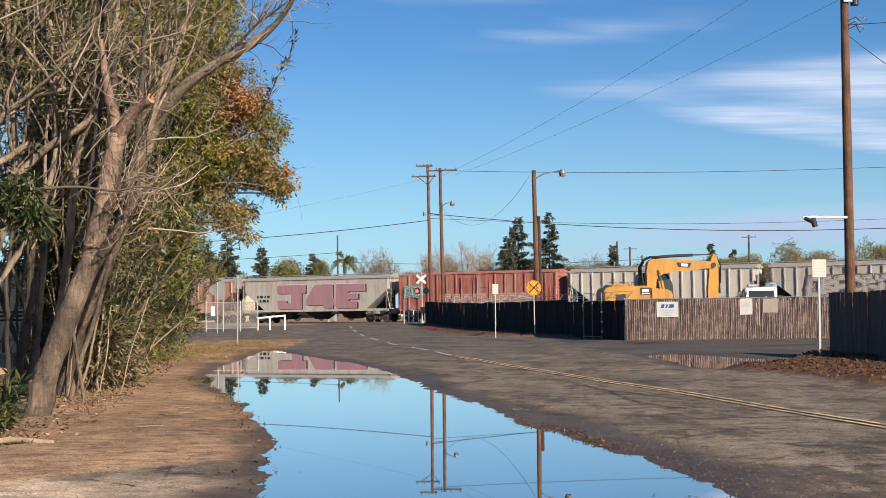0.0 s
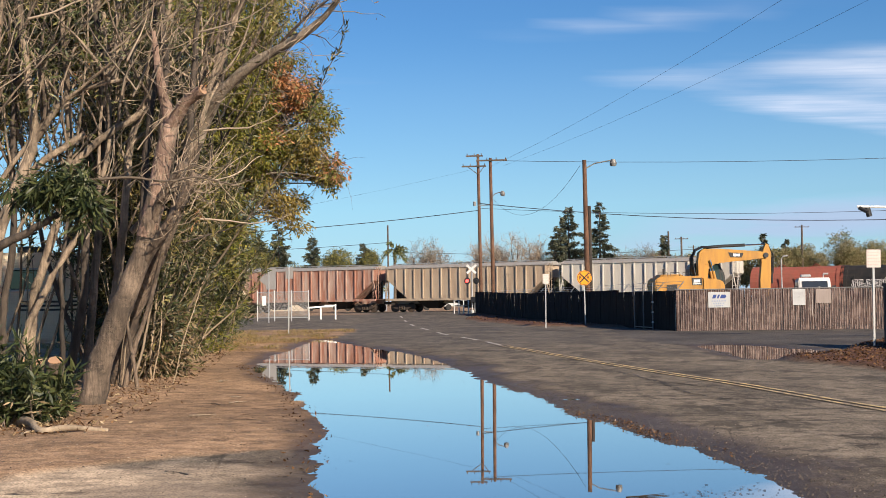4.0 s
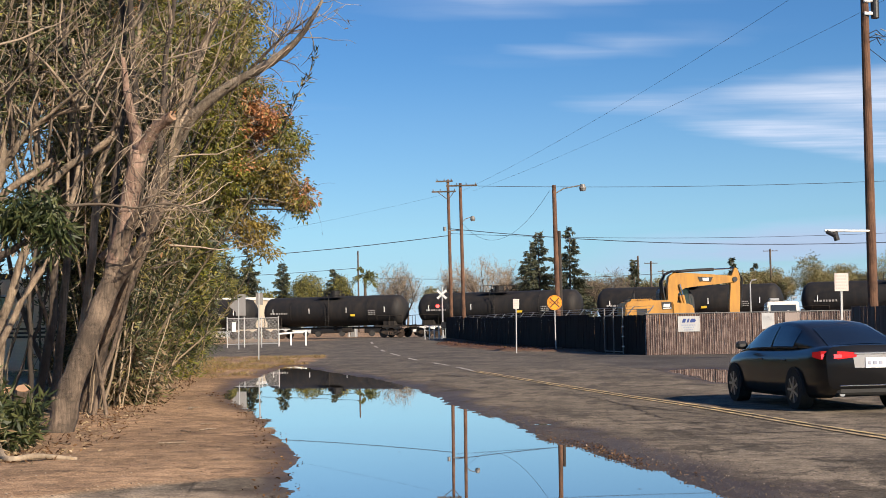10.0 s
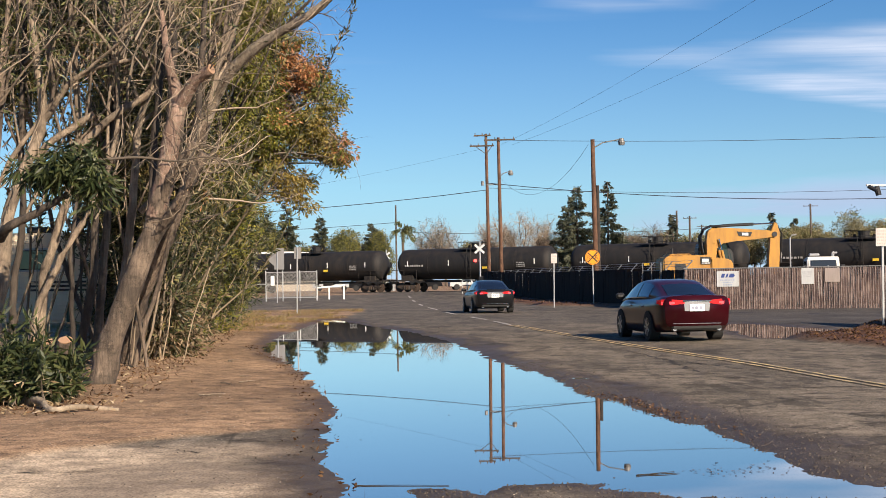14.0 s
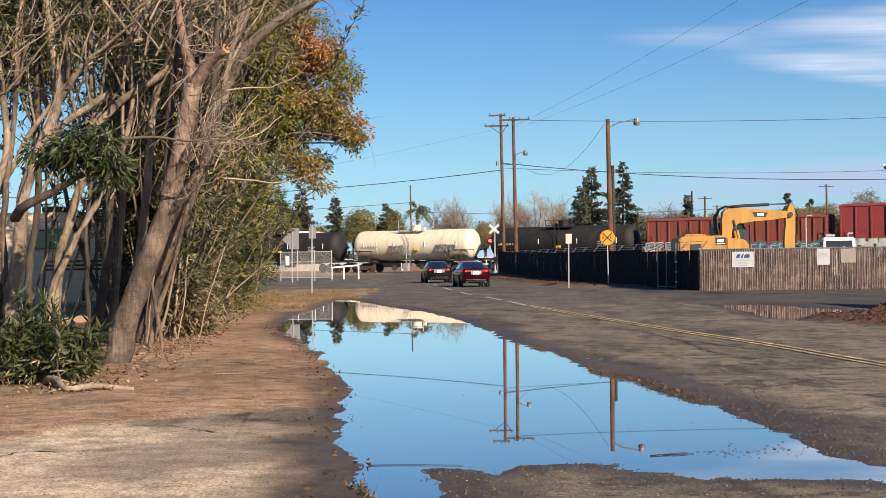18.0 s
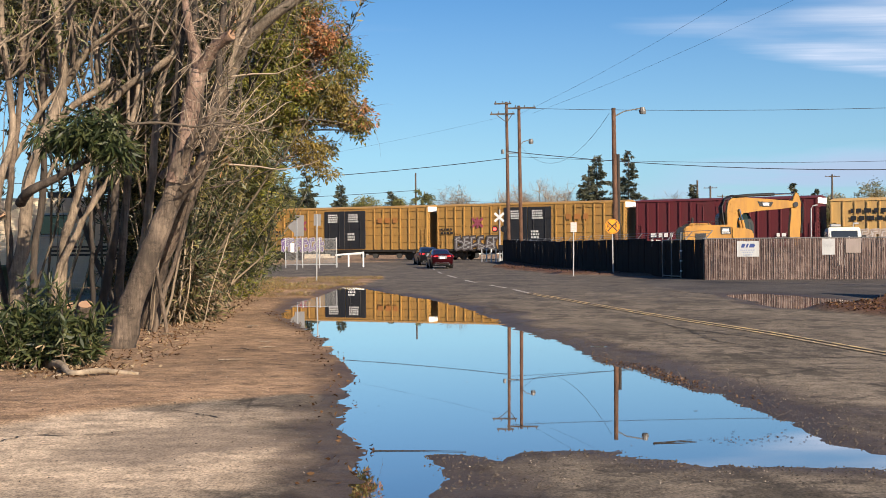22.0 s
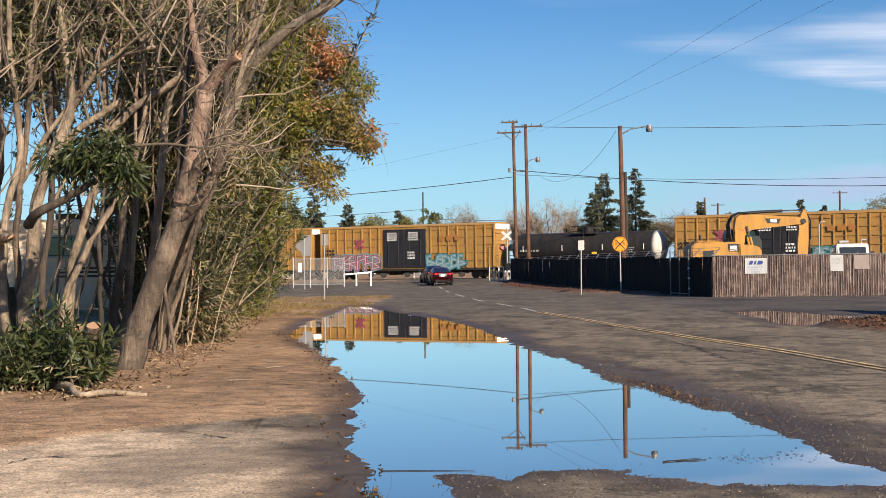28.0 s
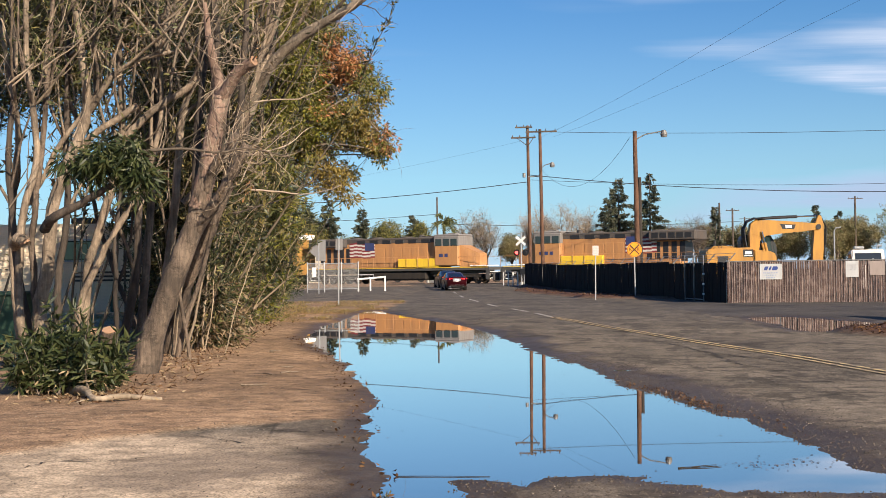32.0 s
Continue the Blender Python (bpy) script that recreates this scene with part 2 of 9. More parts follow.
SIDE_PUDDLE = [(6.3, 42.6), (7.2, 43.2), (8.0, 40.0), (8.8, 37.4), (7.6, 34.2), (6.5, 32.2), (6.0, 32.5), (5.85, 35.0), (6.1, 40.0)]


def vnoise(x, y, seed=0):
    """Smooth value noise on arrays, 0 to 1."""
    xi, yi = np.floor(x).astype(np.int64), np.floor(y).astype(np.int64)
    fx, fy = x - xi, y - yi
    fx, fy = fx * fx * (3 - 2 * fx), fy * fy * (3 - 2 * fy)

    def h(a, b):
        n = (a * 374761393 + b * 668265263 + seed * 974711) & 0x7FFFFFFF
        n = ((n ^ (n >> 13)) * 1274126177) & 0x7FFFFFFF
        return ((n ^ (n >> 16)) & 0xFFFF) / 65535.0
    top = h(xi, yi) * (1 - fx) + h(xi + 1, yi) * fx
    low = h(xi, yi + 1) * (1 - fx) + h(xi + 1, yi + 1) * fx
    return top * (1 - fy) + low * fy


def fbm(x, y, seed=0, octaves=4):
    s, a, t = 0, 0.5, 0
    for k in range(octaves):
        s, t = s + a * vnoise(x * 2 ** k, y * 2 ** k, seed + k), t + a
        a *= 0.55
    return s / t - 0.5


def signed(poly, x, y):
    """Distance to an outline, negative inside."""
    d = np.full(x.shape, 1e9)
    inside = np.zeros(x.shape, bool)
    for (ax, ay), (bx, by) in zip(poly, poly[1:] + poly[:1]):
        ex, ey = bx - ax, by - ay
        k = np.clip(((x - ax) * ex + (y - ay) * ey) / (ex * ex + ey * ey), 0, 1)
        d = np.minimum(d, np.hypot(x - ax - k * ex, y - ay - k * ey))
        if ay != by:
            inside ^= ((ay > y) != (by > y)) & (x < (bx - ax) * (y - ay) / (by - ay) + ax)
    return np.where(inside, -d, d)


def step(a, b, v):
    k = np.clip((v - a) / (b - a), 0, 1)
    return k * k * (3 - 2 * k)


def road_left(y):
    return np.interp(y, [7, 9, 11, 13, 14.5, 17, 23, 31, 46, 62, 95, 124, 170, 400], [-8, -6.5, -4.6, -2.6, -1.2, -1.0, -1.8, -3.6, -5.6, -6.6, -8.9, -11.2, -15, -40])


def relief(x, y):
    """Height of the ground and how much of each surface there is."""
    far = np.clip(y / 14, 1, 6)
    near = np.minimum(signed(PUDDLE, x, y), 40.0)
    near = near - 0.5 * np.exp(-((x - 1.16) / 0.2) ** 2 - ((y - 20.45) / 0.3) ** 2) - 0.55 * np.exp(-((x - 1.5) / 0.22) ** 2 - ((y - 19.0 + (x - 1.5) * 2) / 0.28) ** 2)
    d = near + fbm(x * 1.7, y * 0.9, 3) * 0.34 + fbm(x * 6, y * 3.2, 9) * 0.2 * np.minimum(far, 2)
    side = signed(SIDE_PUDDLE, x, y) + fbm(x * 1.3, y * 0.8, 21) * 0.9
    d2 = np.minimum(d, side)
    z = 0.042 * np.tanh(d2 / 0.55)
    w = (x - TRACK_O.x) * TRACK_N.x + (y - TRACK_O.y) * TRACK_N.y
    edge = x - road_left(y) + fbm(x * 0.9, y * 0.35, 5) * 1.1 + fbm(x * 4, y * 2, 7) * 0.3
    asphalt = step(-0.12, 0.12, edge)
    bank = signed([(6.5, 32.4), (6.8, 29.2), (7.2, 26.6), (8.6, 21.0), (14.0, 17.0), (40.0, 20.0), (40.0, 48.0), (13.2, 45.0), (10.4, 40.2), (9.1, 36.8), (7.8, 33.8)], x, y)
    bank = bank + fbm(x * 0.9, y * 0.5, 31) * 0.9
    mulch = step(0.1, -0.35, bank)
    verge = signed([(-1.6, 118.0), (-2.0, 97.0), (1.9, 73.5), (5.0, 69.0), (7.0, 67.5), (9.3, 67.0), (9.3, 90.0), (2.0, 125.0)], x, y) + fbm(x * 0.7, y * 0.3, 33) * 1.2
    verge = step(0.1, -0.4, verge)
    yard = step(66.5, 68.0, y) * step(8.6, 9.4, x)
    beyond = step(2.0, 7.0, w)
    asphalt = asphalt * (1 - mulch) * (1 - verge) * (1 - beyond) * (1 - yard)
    crossing = np.exp(-(((x + 9.5) / 7.0) ** 4)) * step(-14, -2, w) * step(12, 4, w)
    asphalt = np.maximum(asphalt, crossing)
    asphalt = np.maximum(asphalt, step(69, 75, y + fbm(x * 0.6, y * 0.3, 99) * 5) * step(124, 118, y) * step(-21, -18, x) * step(-4, -6, x))
    grass = step(37, 47, y + fbm(x * 0.5, y * 0.3, 41) * 12) * (1 - asphalt) * step(-3.0, -5.0, x) * step(74, 64, y) * step(-0.12, 0.1, fbm(x * 1.3, y * 0.6, 43) + 0.05)
    z = z + (1 - asphalt) * (0.03 * step(0.1, 2.5, d) + fbm(x * 1.6, y * 1.2, 51) * 0.05 * step(0.1, 1.5, d))
    z = z + fbm(x * 9, y * 7, 61) * 0.012 * step(24, 12, y) + mulch * (0.06 + 0.1 * fbm(x * 3, y * 2, 71)) + verge * (0.08 + 0.1 * fbm(x * 2, y, 73))
    z = z + 0.36 * step(-36, -5, w)
    bench = step(-8.3, -11.0, x + 0.03 * (y - 95)) * step(70, 88, y) * step(150, 125, y)
    z = np.where(bench > 0, np.maximum(z, bench * (0.3 + 0.03 * fbm(x, y * 0.6, 77))), z)
    z = np.where(d2 > 0.05, np.maximum(z, 0.006), z)
    wet = step(0.9, 0.05, d + 0.08 * step(-0.6, -1.4, x) - 0.15 * step(-1.0, 0.5, x) + fbm(x * 1.2, y * 0.5, 81) * 1.4) + 0.8 * step(0.9, 0.1, side)
    slab = signed([(-12, 12.6), (-4.0, 12.3), (-3.3, 12.2), (-2.75, 11.4), (-2.5, 10.95), (-2.0, 10.6), (-1.65, 10.3), (-1.55, 9.6), (-1.4, 9.2), (-1.6, 8.0), (-12, 7.0)], x, y) + fbm(x * 1.4, y * 1.4, 91) * 0.5
    pale = np.maximum(step(0.12, -0.25, slab), 0.65 * step(-1.6, -2.2, x + fbm(x, y, 93) * 0.8) * step(12.6, 11.8, y))
    drive = signed([(4.6, 66.0), (4.6, 52.0), (5.0, 43.5), (6.1, 40.0), (8.0, 38.6), (10.5, 37.0), (40.0, 34.0), (40.0, 70.0), (7.0, 62.0)], x, y) + fbm(x * 0.6, y * 0.4, 95) * 1.2
    drive = np.maximum(step(0.2, -0.5, drive), 0.5 * step(34, 48, y + fbm(x * 0.5, y * 0.3, 96) * 14))
    stain = signed([(-3.1, 10.1), (-2.95, 10.75), (-2.5, 10.9), (-1.7, 10.6), (-1.5, 9.9), (-2.1, 9.5), (-2.6, 9.1), (-3.2, 9.2)], x, y) + fbm(x * 2.2, y * 2.2, 97) * 0.9
    stain = 0.85 * step(0.22, -0.2, stain) + 0.5 * np.exp(-((x + 2.15) / 0.2) ** 2 - ((y - 9.85 - (x + 2.15)) / 0.1) ** 2)
    stain = stain + 0.6 * np.exp(-((x + 2.5) / 0.25) ** 2 - ((y - 11.35 - (x + 2.5) * 0.3) / 0.07) ** 2)
    return z, asphalt, grass, np.clip(wet, 0, 1), np.maximum(np.maximum(mulch, verge), 0.75 * yard), pale, drive, np.clip(stain, 0, 1)


def lie(x, y):
    return float(relief(np.array([float(x)]), np.array([float(y)]))[0][0])


def spaced(stops):
    """Coordinates from one stop to the next, each stretch with its own spacing."""
    out = [stops[0][0]]
    for (a, step_a), (b, _) in zip(stops, stops[1:]):
        n = max(1, round((b - a) / step_a))
        out += [a + (b - a) * (k + 1) / n for k in range(n)]
    return np.array(out)


def ground_material():
    m = Mat("ground_surface")
    v = m.coords()
    asphalt, grass, wet, mulch, pale, drive, stain = (m.attr(k) for k in ("asphalt", "dry_grass", "wet", "mulch", "pale", "blacktop", "stain"))
    deep = m.coords((1, 0.7, 1))
    grit, mid, big = m.noise(deep, 26, 5, 0.8), m.noise(deep, 4.5, 7, 0.72), m.noise(m.coords((0.9, 0.35, 1)), 0.7, 5, 0.6)
    long = m.noise(m.coords((1.2, 0.36, 1)), 0.9, 8, 0.7)
    # dirt: tan, with trodden darker patches and crumbs
    dirt = m.mix(m.ramp(big, [(0.32, 0.0), (0.66, 1.0)]), (0.162, 0.11, 0.07), (0.345, 0.247, 0.163))
    dirt = m.mix(m.ramp(mid, [(0.46, 0.0), (0.66, 0.65)]), dirt, (0.1, 0.066, 0.043))
    clod = m.ramp(m.noise(m.coords((0.7, 1.2, 1)), 2.0, 7, 0.75), [(0.555, 0.0), (0.62, 0.75)])
    dirt = m.mix(clod, dirt, (0.07, 0.044, 0.028))
    dirt = m.mix(m.ramp(grit, [(0.52, 0.0), (0.66, 0.6)]), dirt, (0.46, 0.36, 0.25))
    # asphalt: brown grey, worn wheel tracks, patches and cracks
    road = m.mix(m.ramp(long, [(0.36, 0.0), (0.62, 1.0)]), (0.068, 0.061, 0.05), (0.172, 0.155, 0.128))
    road = m.mix(m.ramp(grit, [(0.48, 0.0), (0.64, 0.6)]), road, (0.25, 0.235, 0.205))
    crack = m.n("TexVoronoi", Scale=0.55)
    crack.feature = "DISTANCE_TO_EDGE"
    warp = m.mix(0.4, m.coords((1.0, 0.5, 1)), m.n("TexNoise", Scale=2.2, Detail=6.0).outputs["Color"])
    m.link(warp, crack.inputs["Vector"])
    line = m.ramp(crack.outputs["Distance"], [(0.0, 1.0), (0.006, 0.0)])
    line = m.math("MULTIPLY", line, m.ramp(big, [(0.42, 0.0), (0.55, 1.0)]))
    road = m.mix(m.math("MULTIPLY", line, 0.85), road, (0.03, 0.026, 0.022))
    rough_patch = m.ramp(m.noise(m.coords((1.0, 0.4, 1)), 1.0, 8, 0.7), [(0.54, 0.0), (0.58, 1.0)])
    road = m.mix(m.math("MULTIPLY", rough_patch, 0.75), road, (0.042, 0.038, 0.031))
    ravel = m.ramp(m.noise(m.coords((0.8, 1.3, 1)), 1.2, 8, 0.75), [(0.53, 0.0), (0.575, 1.0)])
    ravel = m.math("MULTIPLY", ravel, m.ramp(m.noise(v, 9, 4, 0.7), [(0.4, 0.2), (0.6, 1.0)]))
    road = m.mix(m.math("MULTIPLY", ravel, 0.85), road, (0.026, 0.022, 0.018))
    fresh = m.mix(m.ramp(big, [(0.35, 0.0), (0.65, 1.0)]), (0.046, 0.045, 0.046), (0.072, 0.069, 0.068))
    fresh = m.mix(m.ramp(grit, [(0.5, 0.0), (0.7, 0.4)]), fresh, (0.12, 0.115, 0.11))
    road = m.mix(drive, road, fresh)
    old = m.mix(m.ramp(mid, [(0.35, 0.0), (0.7, 1.0)]), (0.3, 0.255, 0.2), (0.5, 0.435, 0.345))
    old = m.mix(m.ramp(grit, [(0.5, 0.0), (0.75, 0.4)]), old, (0.22, 0.17, 0.12))
    old = m.mix(m.math("MULTIPLY", line, 0.1), old, (0.05, 0.04, 0.03))
    road = m.mix(pale, road, old)
    straw = m.mix(m.ramp(mid, [(0.3, 0.0), (0.7, 1.0)]), (0.16, 0.098, 0.034), (0.31, 0.195, 0.075))
    straw = m.mix(m.ramp(grit, [(0.45, 0.0), (0.7, 0.8)]), straw, (0.16, 0.1, 0.04))
    bark = m.mix(m.ramp(m.noise(v, 16, 4, 0.7), [(0.35, 0.0), (0.65, 1.0)]), (0.032, 0.017, 0.011), (0.13, 0.062, 0.038))
    col = m.mix(asphalt, dirt, road)
    col = m.mix(grass, col, straw)
    col = m.mix(mulch, col, bark)
    speck = m.ramp(m.noise(m.coords((1, 0.5, 1)), 62, 3, 0.6), [(0.34, 0.42), (0.5, 0.84), (0.64, 1.08)])
    blotch = m.ramp(m.noise(m.coords((0.8, 1.0, 1)), 4.5, 5, 0.65), [(0.36, 0.6), (0.56, 1.0)])
    patch = m.ramp(m.noise(m.coords((0.8, 0.5, 1)), 0.55, 5, 0.6), [(0.38, 0.68), (0.6, 1.0)])
    for layer in (speck, blotch, patch):
        col = m.mix(1.0, col, layer, "MULTIPLY")
    col = m.mix(1.0, col, (1.7, 1.54, 1.39), "MULTIPLY")
    col = m.mix(m.math("MULTIPLY", stain, 0.75), col, m.mix(speck, (0.07, 0.052, 0.038), (0.19, 0.148, 0.112)))
    col = m.mix(m.math("MULTIPLY", wet, 0.78), col, m.mix(speck, (0.015, 0.01, 0.007), (0.058, 0.038, 0.025)))
    h = m.math("ADD", m.math("MULTIPLY", grit, 0.45), m.math("ADD", mid, m.math("MULTIPLY", line, -0.2)))
    m.bump(h, 0.5, 0.018)
    return m.done(col, m.math("SUBTRACT", 0.95, m.math("MULTIPLY", wet, 0.4)), 0.0, 0.3)


def build_ground():
    xs = spaced([(-3000, 600), (-600, 80), (-120, 8), (-30, 1.0), (-10, 0.14), (-2.6, 0.036), (2.9, 0.08), (9, 0.25), (16, 1.2), (40, 10), (120, 80), (600, 600), (3000, 1)])
    ys = spaced([(-3000, 600), (-600, 90), (-60, 8), (4, 0.5), (7, 0.036), (14, 0.075), (25, 0.16), (52, 0.5), (140, 3), (200, 25), (600, 300), (4200, 1)])
    gx, gy = np.meshgrid(xs, ys)
    z, asphalt, grass, wet, mulch, pale, drive, stain = relief(gx.ravel(), gy.ravel())
    co = np.column_stack((gx.ravel(), gy.ravel(), z))
    nx, ny = len(xs), len(ys)
    i = (np.arange(ny - 1)[:, None] * nx + np.arange(nx - 1)[None]).ravel()
    quads = np.column_stack((i, i + 1, i + nx + 1, i + nx))
    is_road = asphalt[quads].mean(1) > 0.5
    mat = ground_material()
    for name, pick, label in (("ground", ~is_road, "tan dirt shoulder with dry straw and far fields"), ("road", is_road, "worn cracked grey-brown asphalt road")):
        used, inv = np.unique(quads[pick], return_inverse=True)
        me = sheet(name, co[used].tolist(), inv.reshape(-1, 4).tolist(), mat)
        for key, val in (("asphalt", asphalt), ("dry_grass", grass), ("wet", wet), ("mulch", mulch), ("pale", pale), ("blacktop", drive), ("stain", stain)):
            me.attributes.new(key, "FLOAT", "POINT").data.foreach_set("value", val[used].astype(np.float32))
        tagged(new(name, me), label, name, kind="structure")


def water_material():
    m = Mat("puddle_water")
    rip = m.noise(m.coords((1.0, 0.5, 1)), 1.2, 3, 0.5)
    m.bump(rip, 0.008, 0.02)
    mud = m.noise(m.coords(), 0.9, 4)
    m.b.inputs["IOR"].default_value = 1.33
    m.b.inputs["Coat Weight"].default_value, m.b.inputs["Coat Roughness"].default_value = 1.0, 0.01
    return m.done(m.mix(mud, (0.03, 0.026, 0.021), (0.05, 0.042, 0.033)), 0.015, 0.0, 0.6)


def build_water():
    mat = water_material()
    for a, b, label in (((-8.2, 6.8), (3.4, 57.0), "still shallow puddle along the road edge, mirroring the sky"), ((4.6, 30.4), (10.2, 48.2), "small thin puddle in the driveway asphalt")):
        me = sheet("puddle", [(a[0], a[1], 0), (b[0], a[1], 0), (b[0], b[1], 0), (a[0], b[1], 0)], [(0, 1, 2, 3)], mat)
        tagged(new("puddle", me), label, "puddle", kind="structure")


build_ground()
build_water()


def stripe(points, offset, width, material, name, label, breaks=()):
    """A painted line that follows the road, laid just above it."""
    pts = np.array(points)
    ys = np.arange(pts[0, 1], pts[-1, 1], 0.4)
    xs = np.interp(ys, pts[:, 1], pts[:, 0])
    k = np.ones(9) / 9
    xs[4:-4] = np.convolve(xs, k, "valid")
    rows = []
    for x, y, dx in zip(xs, ys, np.gradient(xs, ys)):
        n = Vector((1, -dx)).normalized()
        rows.append([(x + n.x * (offset + s * width / 2), y + n.y * (offset + s * width / 2)) for s in (-1, 1)])
    flat = np.array(rows).reshape(-1, 2)
    z = relief(flat[:, 0], flat[:, 1])[0] + 0.012
    verts = [(*p, h) for p, h in zip(flat.tolist(), z.tolist())]
    faces = [(2 * i, 2 * i + 1, 2 * i + 3, 2 * i + 2) for i in range(len(rows) - 1) if not any(a < rows[i][0][1] < b for a, b in breaks)]
    tagged(new(name, sheet(name, verts, faces, material, False)), label, "road marking", kind="structure")


def worn_line(name, c):
    m = Mat(name)
    f = m.noise(m.coords((1, 0.5, 1)), 7, 6, 0.75)
    return m.done(m.mix(m.ramp(f, [(0.38, 0.0), (0.58, 1.0)]), c, (0.17, 0.145, 0.115)), 0.8)


LINE = [(5.9, 11.0), (5.1, 16.2), (4.6, 18.6), (3.95, 23.0), (3.3, 25.9), (2.6, 29.6), (1.6, 35.2), (1.0, 38.9), (0.2, 43.4), (-0.4, 48.3), (-2.1, 58.4), (-4.5, 78.0), (-6.5, 100.0), (-7.6, 112.0)]
M["yellow_line"] = worn_line("worn_yellow_line", (0.7, 0.5, 0.22))
M["white_line"] = worn_line("worn_white_line", (0.55, 0.52, 0.47))
stripe(LINE[:9], -0.1, 0.09, M["yellow_line"], "centre_line", "worn double yellow centre line")
stripe(LINE[:9], 0.1, 0.09, M["yellow_line"], "centre_line", "worn double yellow centre line")
stripe(LINE[8:], 0.0, 0.16, M["white_line"], "lane_line", "faded pale dashes on the asphalt", [(47, 49), (53, 57), (62, 67), (73, 79), (85, 94), (100, 106)])


def crack(points, width, seed):
    """An open crack in the paving: a ragged dark ribbon that widens and narrows along its way."""
    rng = np.random.default_rng(seed)
    p = np.array(points)
    t = np.r_[0, np.cumsum(np.hypot(*np.diff(p, axis=0).T))]
    q = np.linspace(0, t[-1], max(12, int(t[-1] / 0.09)))
    xy = np.column_stack([np.interp(q, t, p[:, k]) for k in (0, 1)])
    xy += np.cumsum(rng.normal(0, 0.045, xy.shape), 0) * np.sin(q / t[-1] * math.pi)[:, None] * 0.6 + rng.normal(0, 0.018, xy.shape)
    d = np.gradient(xy, axis=0)
    n = np.column_stack((-d[:, 1], d[:, 0])) / (np.hypot(*d.T)[:, None] + 1e-6)
    w = 0.7 * width * rng.uniform(0.05, 1.0, len(q)) ** 1.3 * np.sin(np.clip(q / t[-1], 0.02, 0.98) * math.pi) ** 0.4
    a, b = xy + n * w[:, None] / 2, xy - n * w[:, None] / 2
    flat = np.stack((a, b), 1).reshape(-1, 2)
    z = relief(flat[:, 0], flat[:, 1])[0] + 0.006
    me = sheet("crack", np.column_stack((flat, z)).tolist(), [(2 * i, 2 * i + 1, 2 * i + 3, 2 * i + 2) for i in range(len(q) - 1)], M["crack"], False)
    tagged(new("crack", me), "dark open crack in the old paving", "crack", "cracks in the paving", "structure")


M["crack"] = plain("crack_dirt", (0.022, 0.017, 0.013), 0.95, var=0.4)
crack([(-3.95, 10.1), (-3.75, 10.64), (-3.45, 10.56), (-3.1, 10.5)], 0.05, 200)
crack([(-3.23, 12.27), (-2.8, 11.75), (-2.44, 11.43)], 0.05, 201)
crack([(-4.9, 12.6), (-4.1, 12.2), (-3.5, 12.3)], 0.04, 203)
crack([(2.36, 27.2), (2.79, 23.5), (3.53, 21.2), (4.21, 20.4)], 0.12, 204)
crack([(2.79, 24.3), (3.03, 20.7), (3.43, 19.2)], 0.13, 205)
crack([(2.27, 16.4), (2.97, 16.0), (4.1, 16.4)], 0.1, 206)
crack([(4.14, 23.2), (4.71, 21.6), (5.24, 21.0)], 0.12, 207)
crack([(0.91, 34.2), (2.1, 31.4), (2.9, 29.3)], 0.16, 208)
crack([(5.6, 38.0), (6.73, 34.5), (7.96, 31.8)], 0.2, 209)
crack([(4.6, 45.6), (6.7, 39.3)], 0.22, 210)
crack([(-0.89, 40.7), (0.4, 37.6)], 0.2, 211)
crack([(3.2, 14.6), (4.2, 13.6), (5.0, 13.4)], 0.06, 212)
crack([(2.6, 18.4), (3.4, 17.7), (4.6, 17.9), (5.6, 17.2)], 0.08, 213)
crack([(4.4, 27.4), (5.6, 26.0), (6.8, 26.2)], 0.12, 214)
crack([(1.8, 40.0), (3.6, 37.0), (4.2, 34.0)], 0.16, 215)

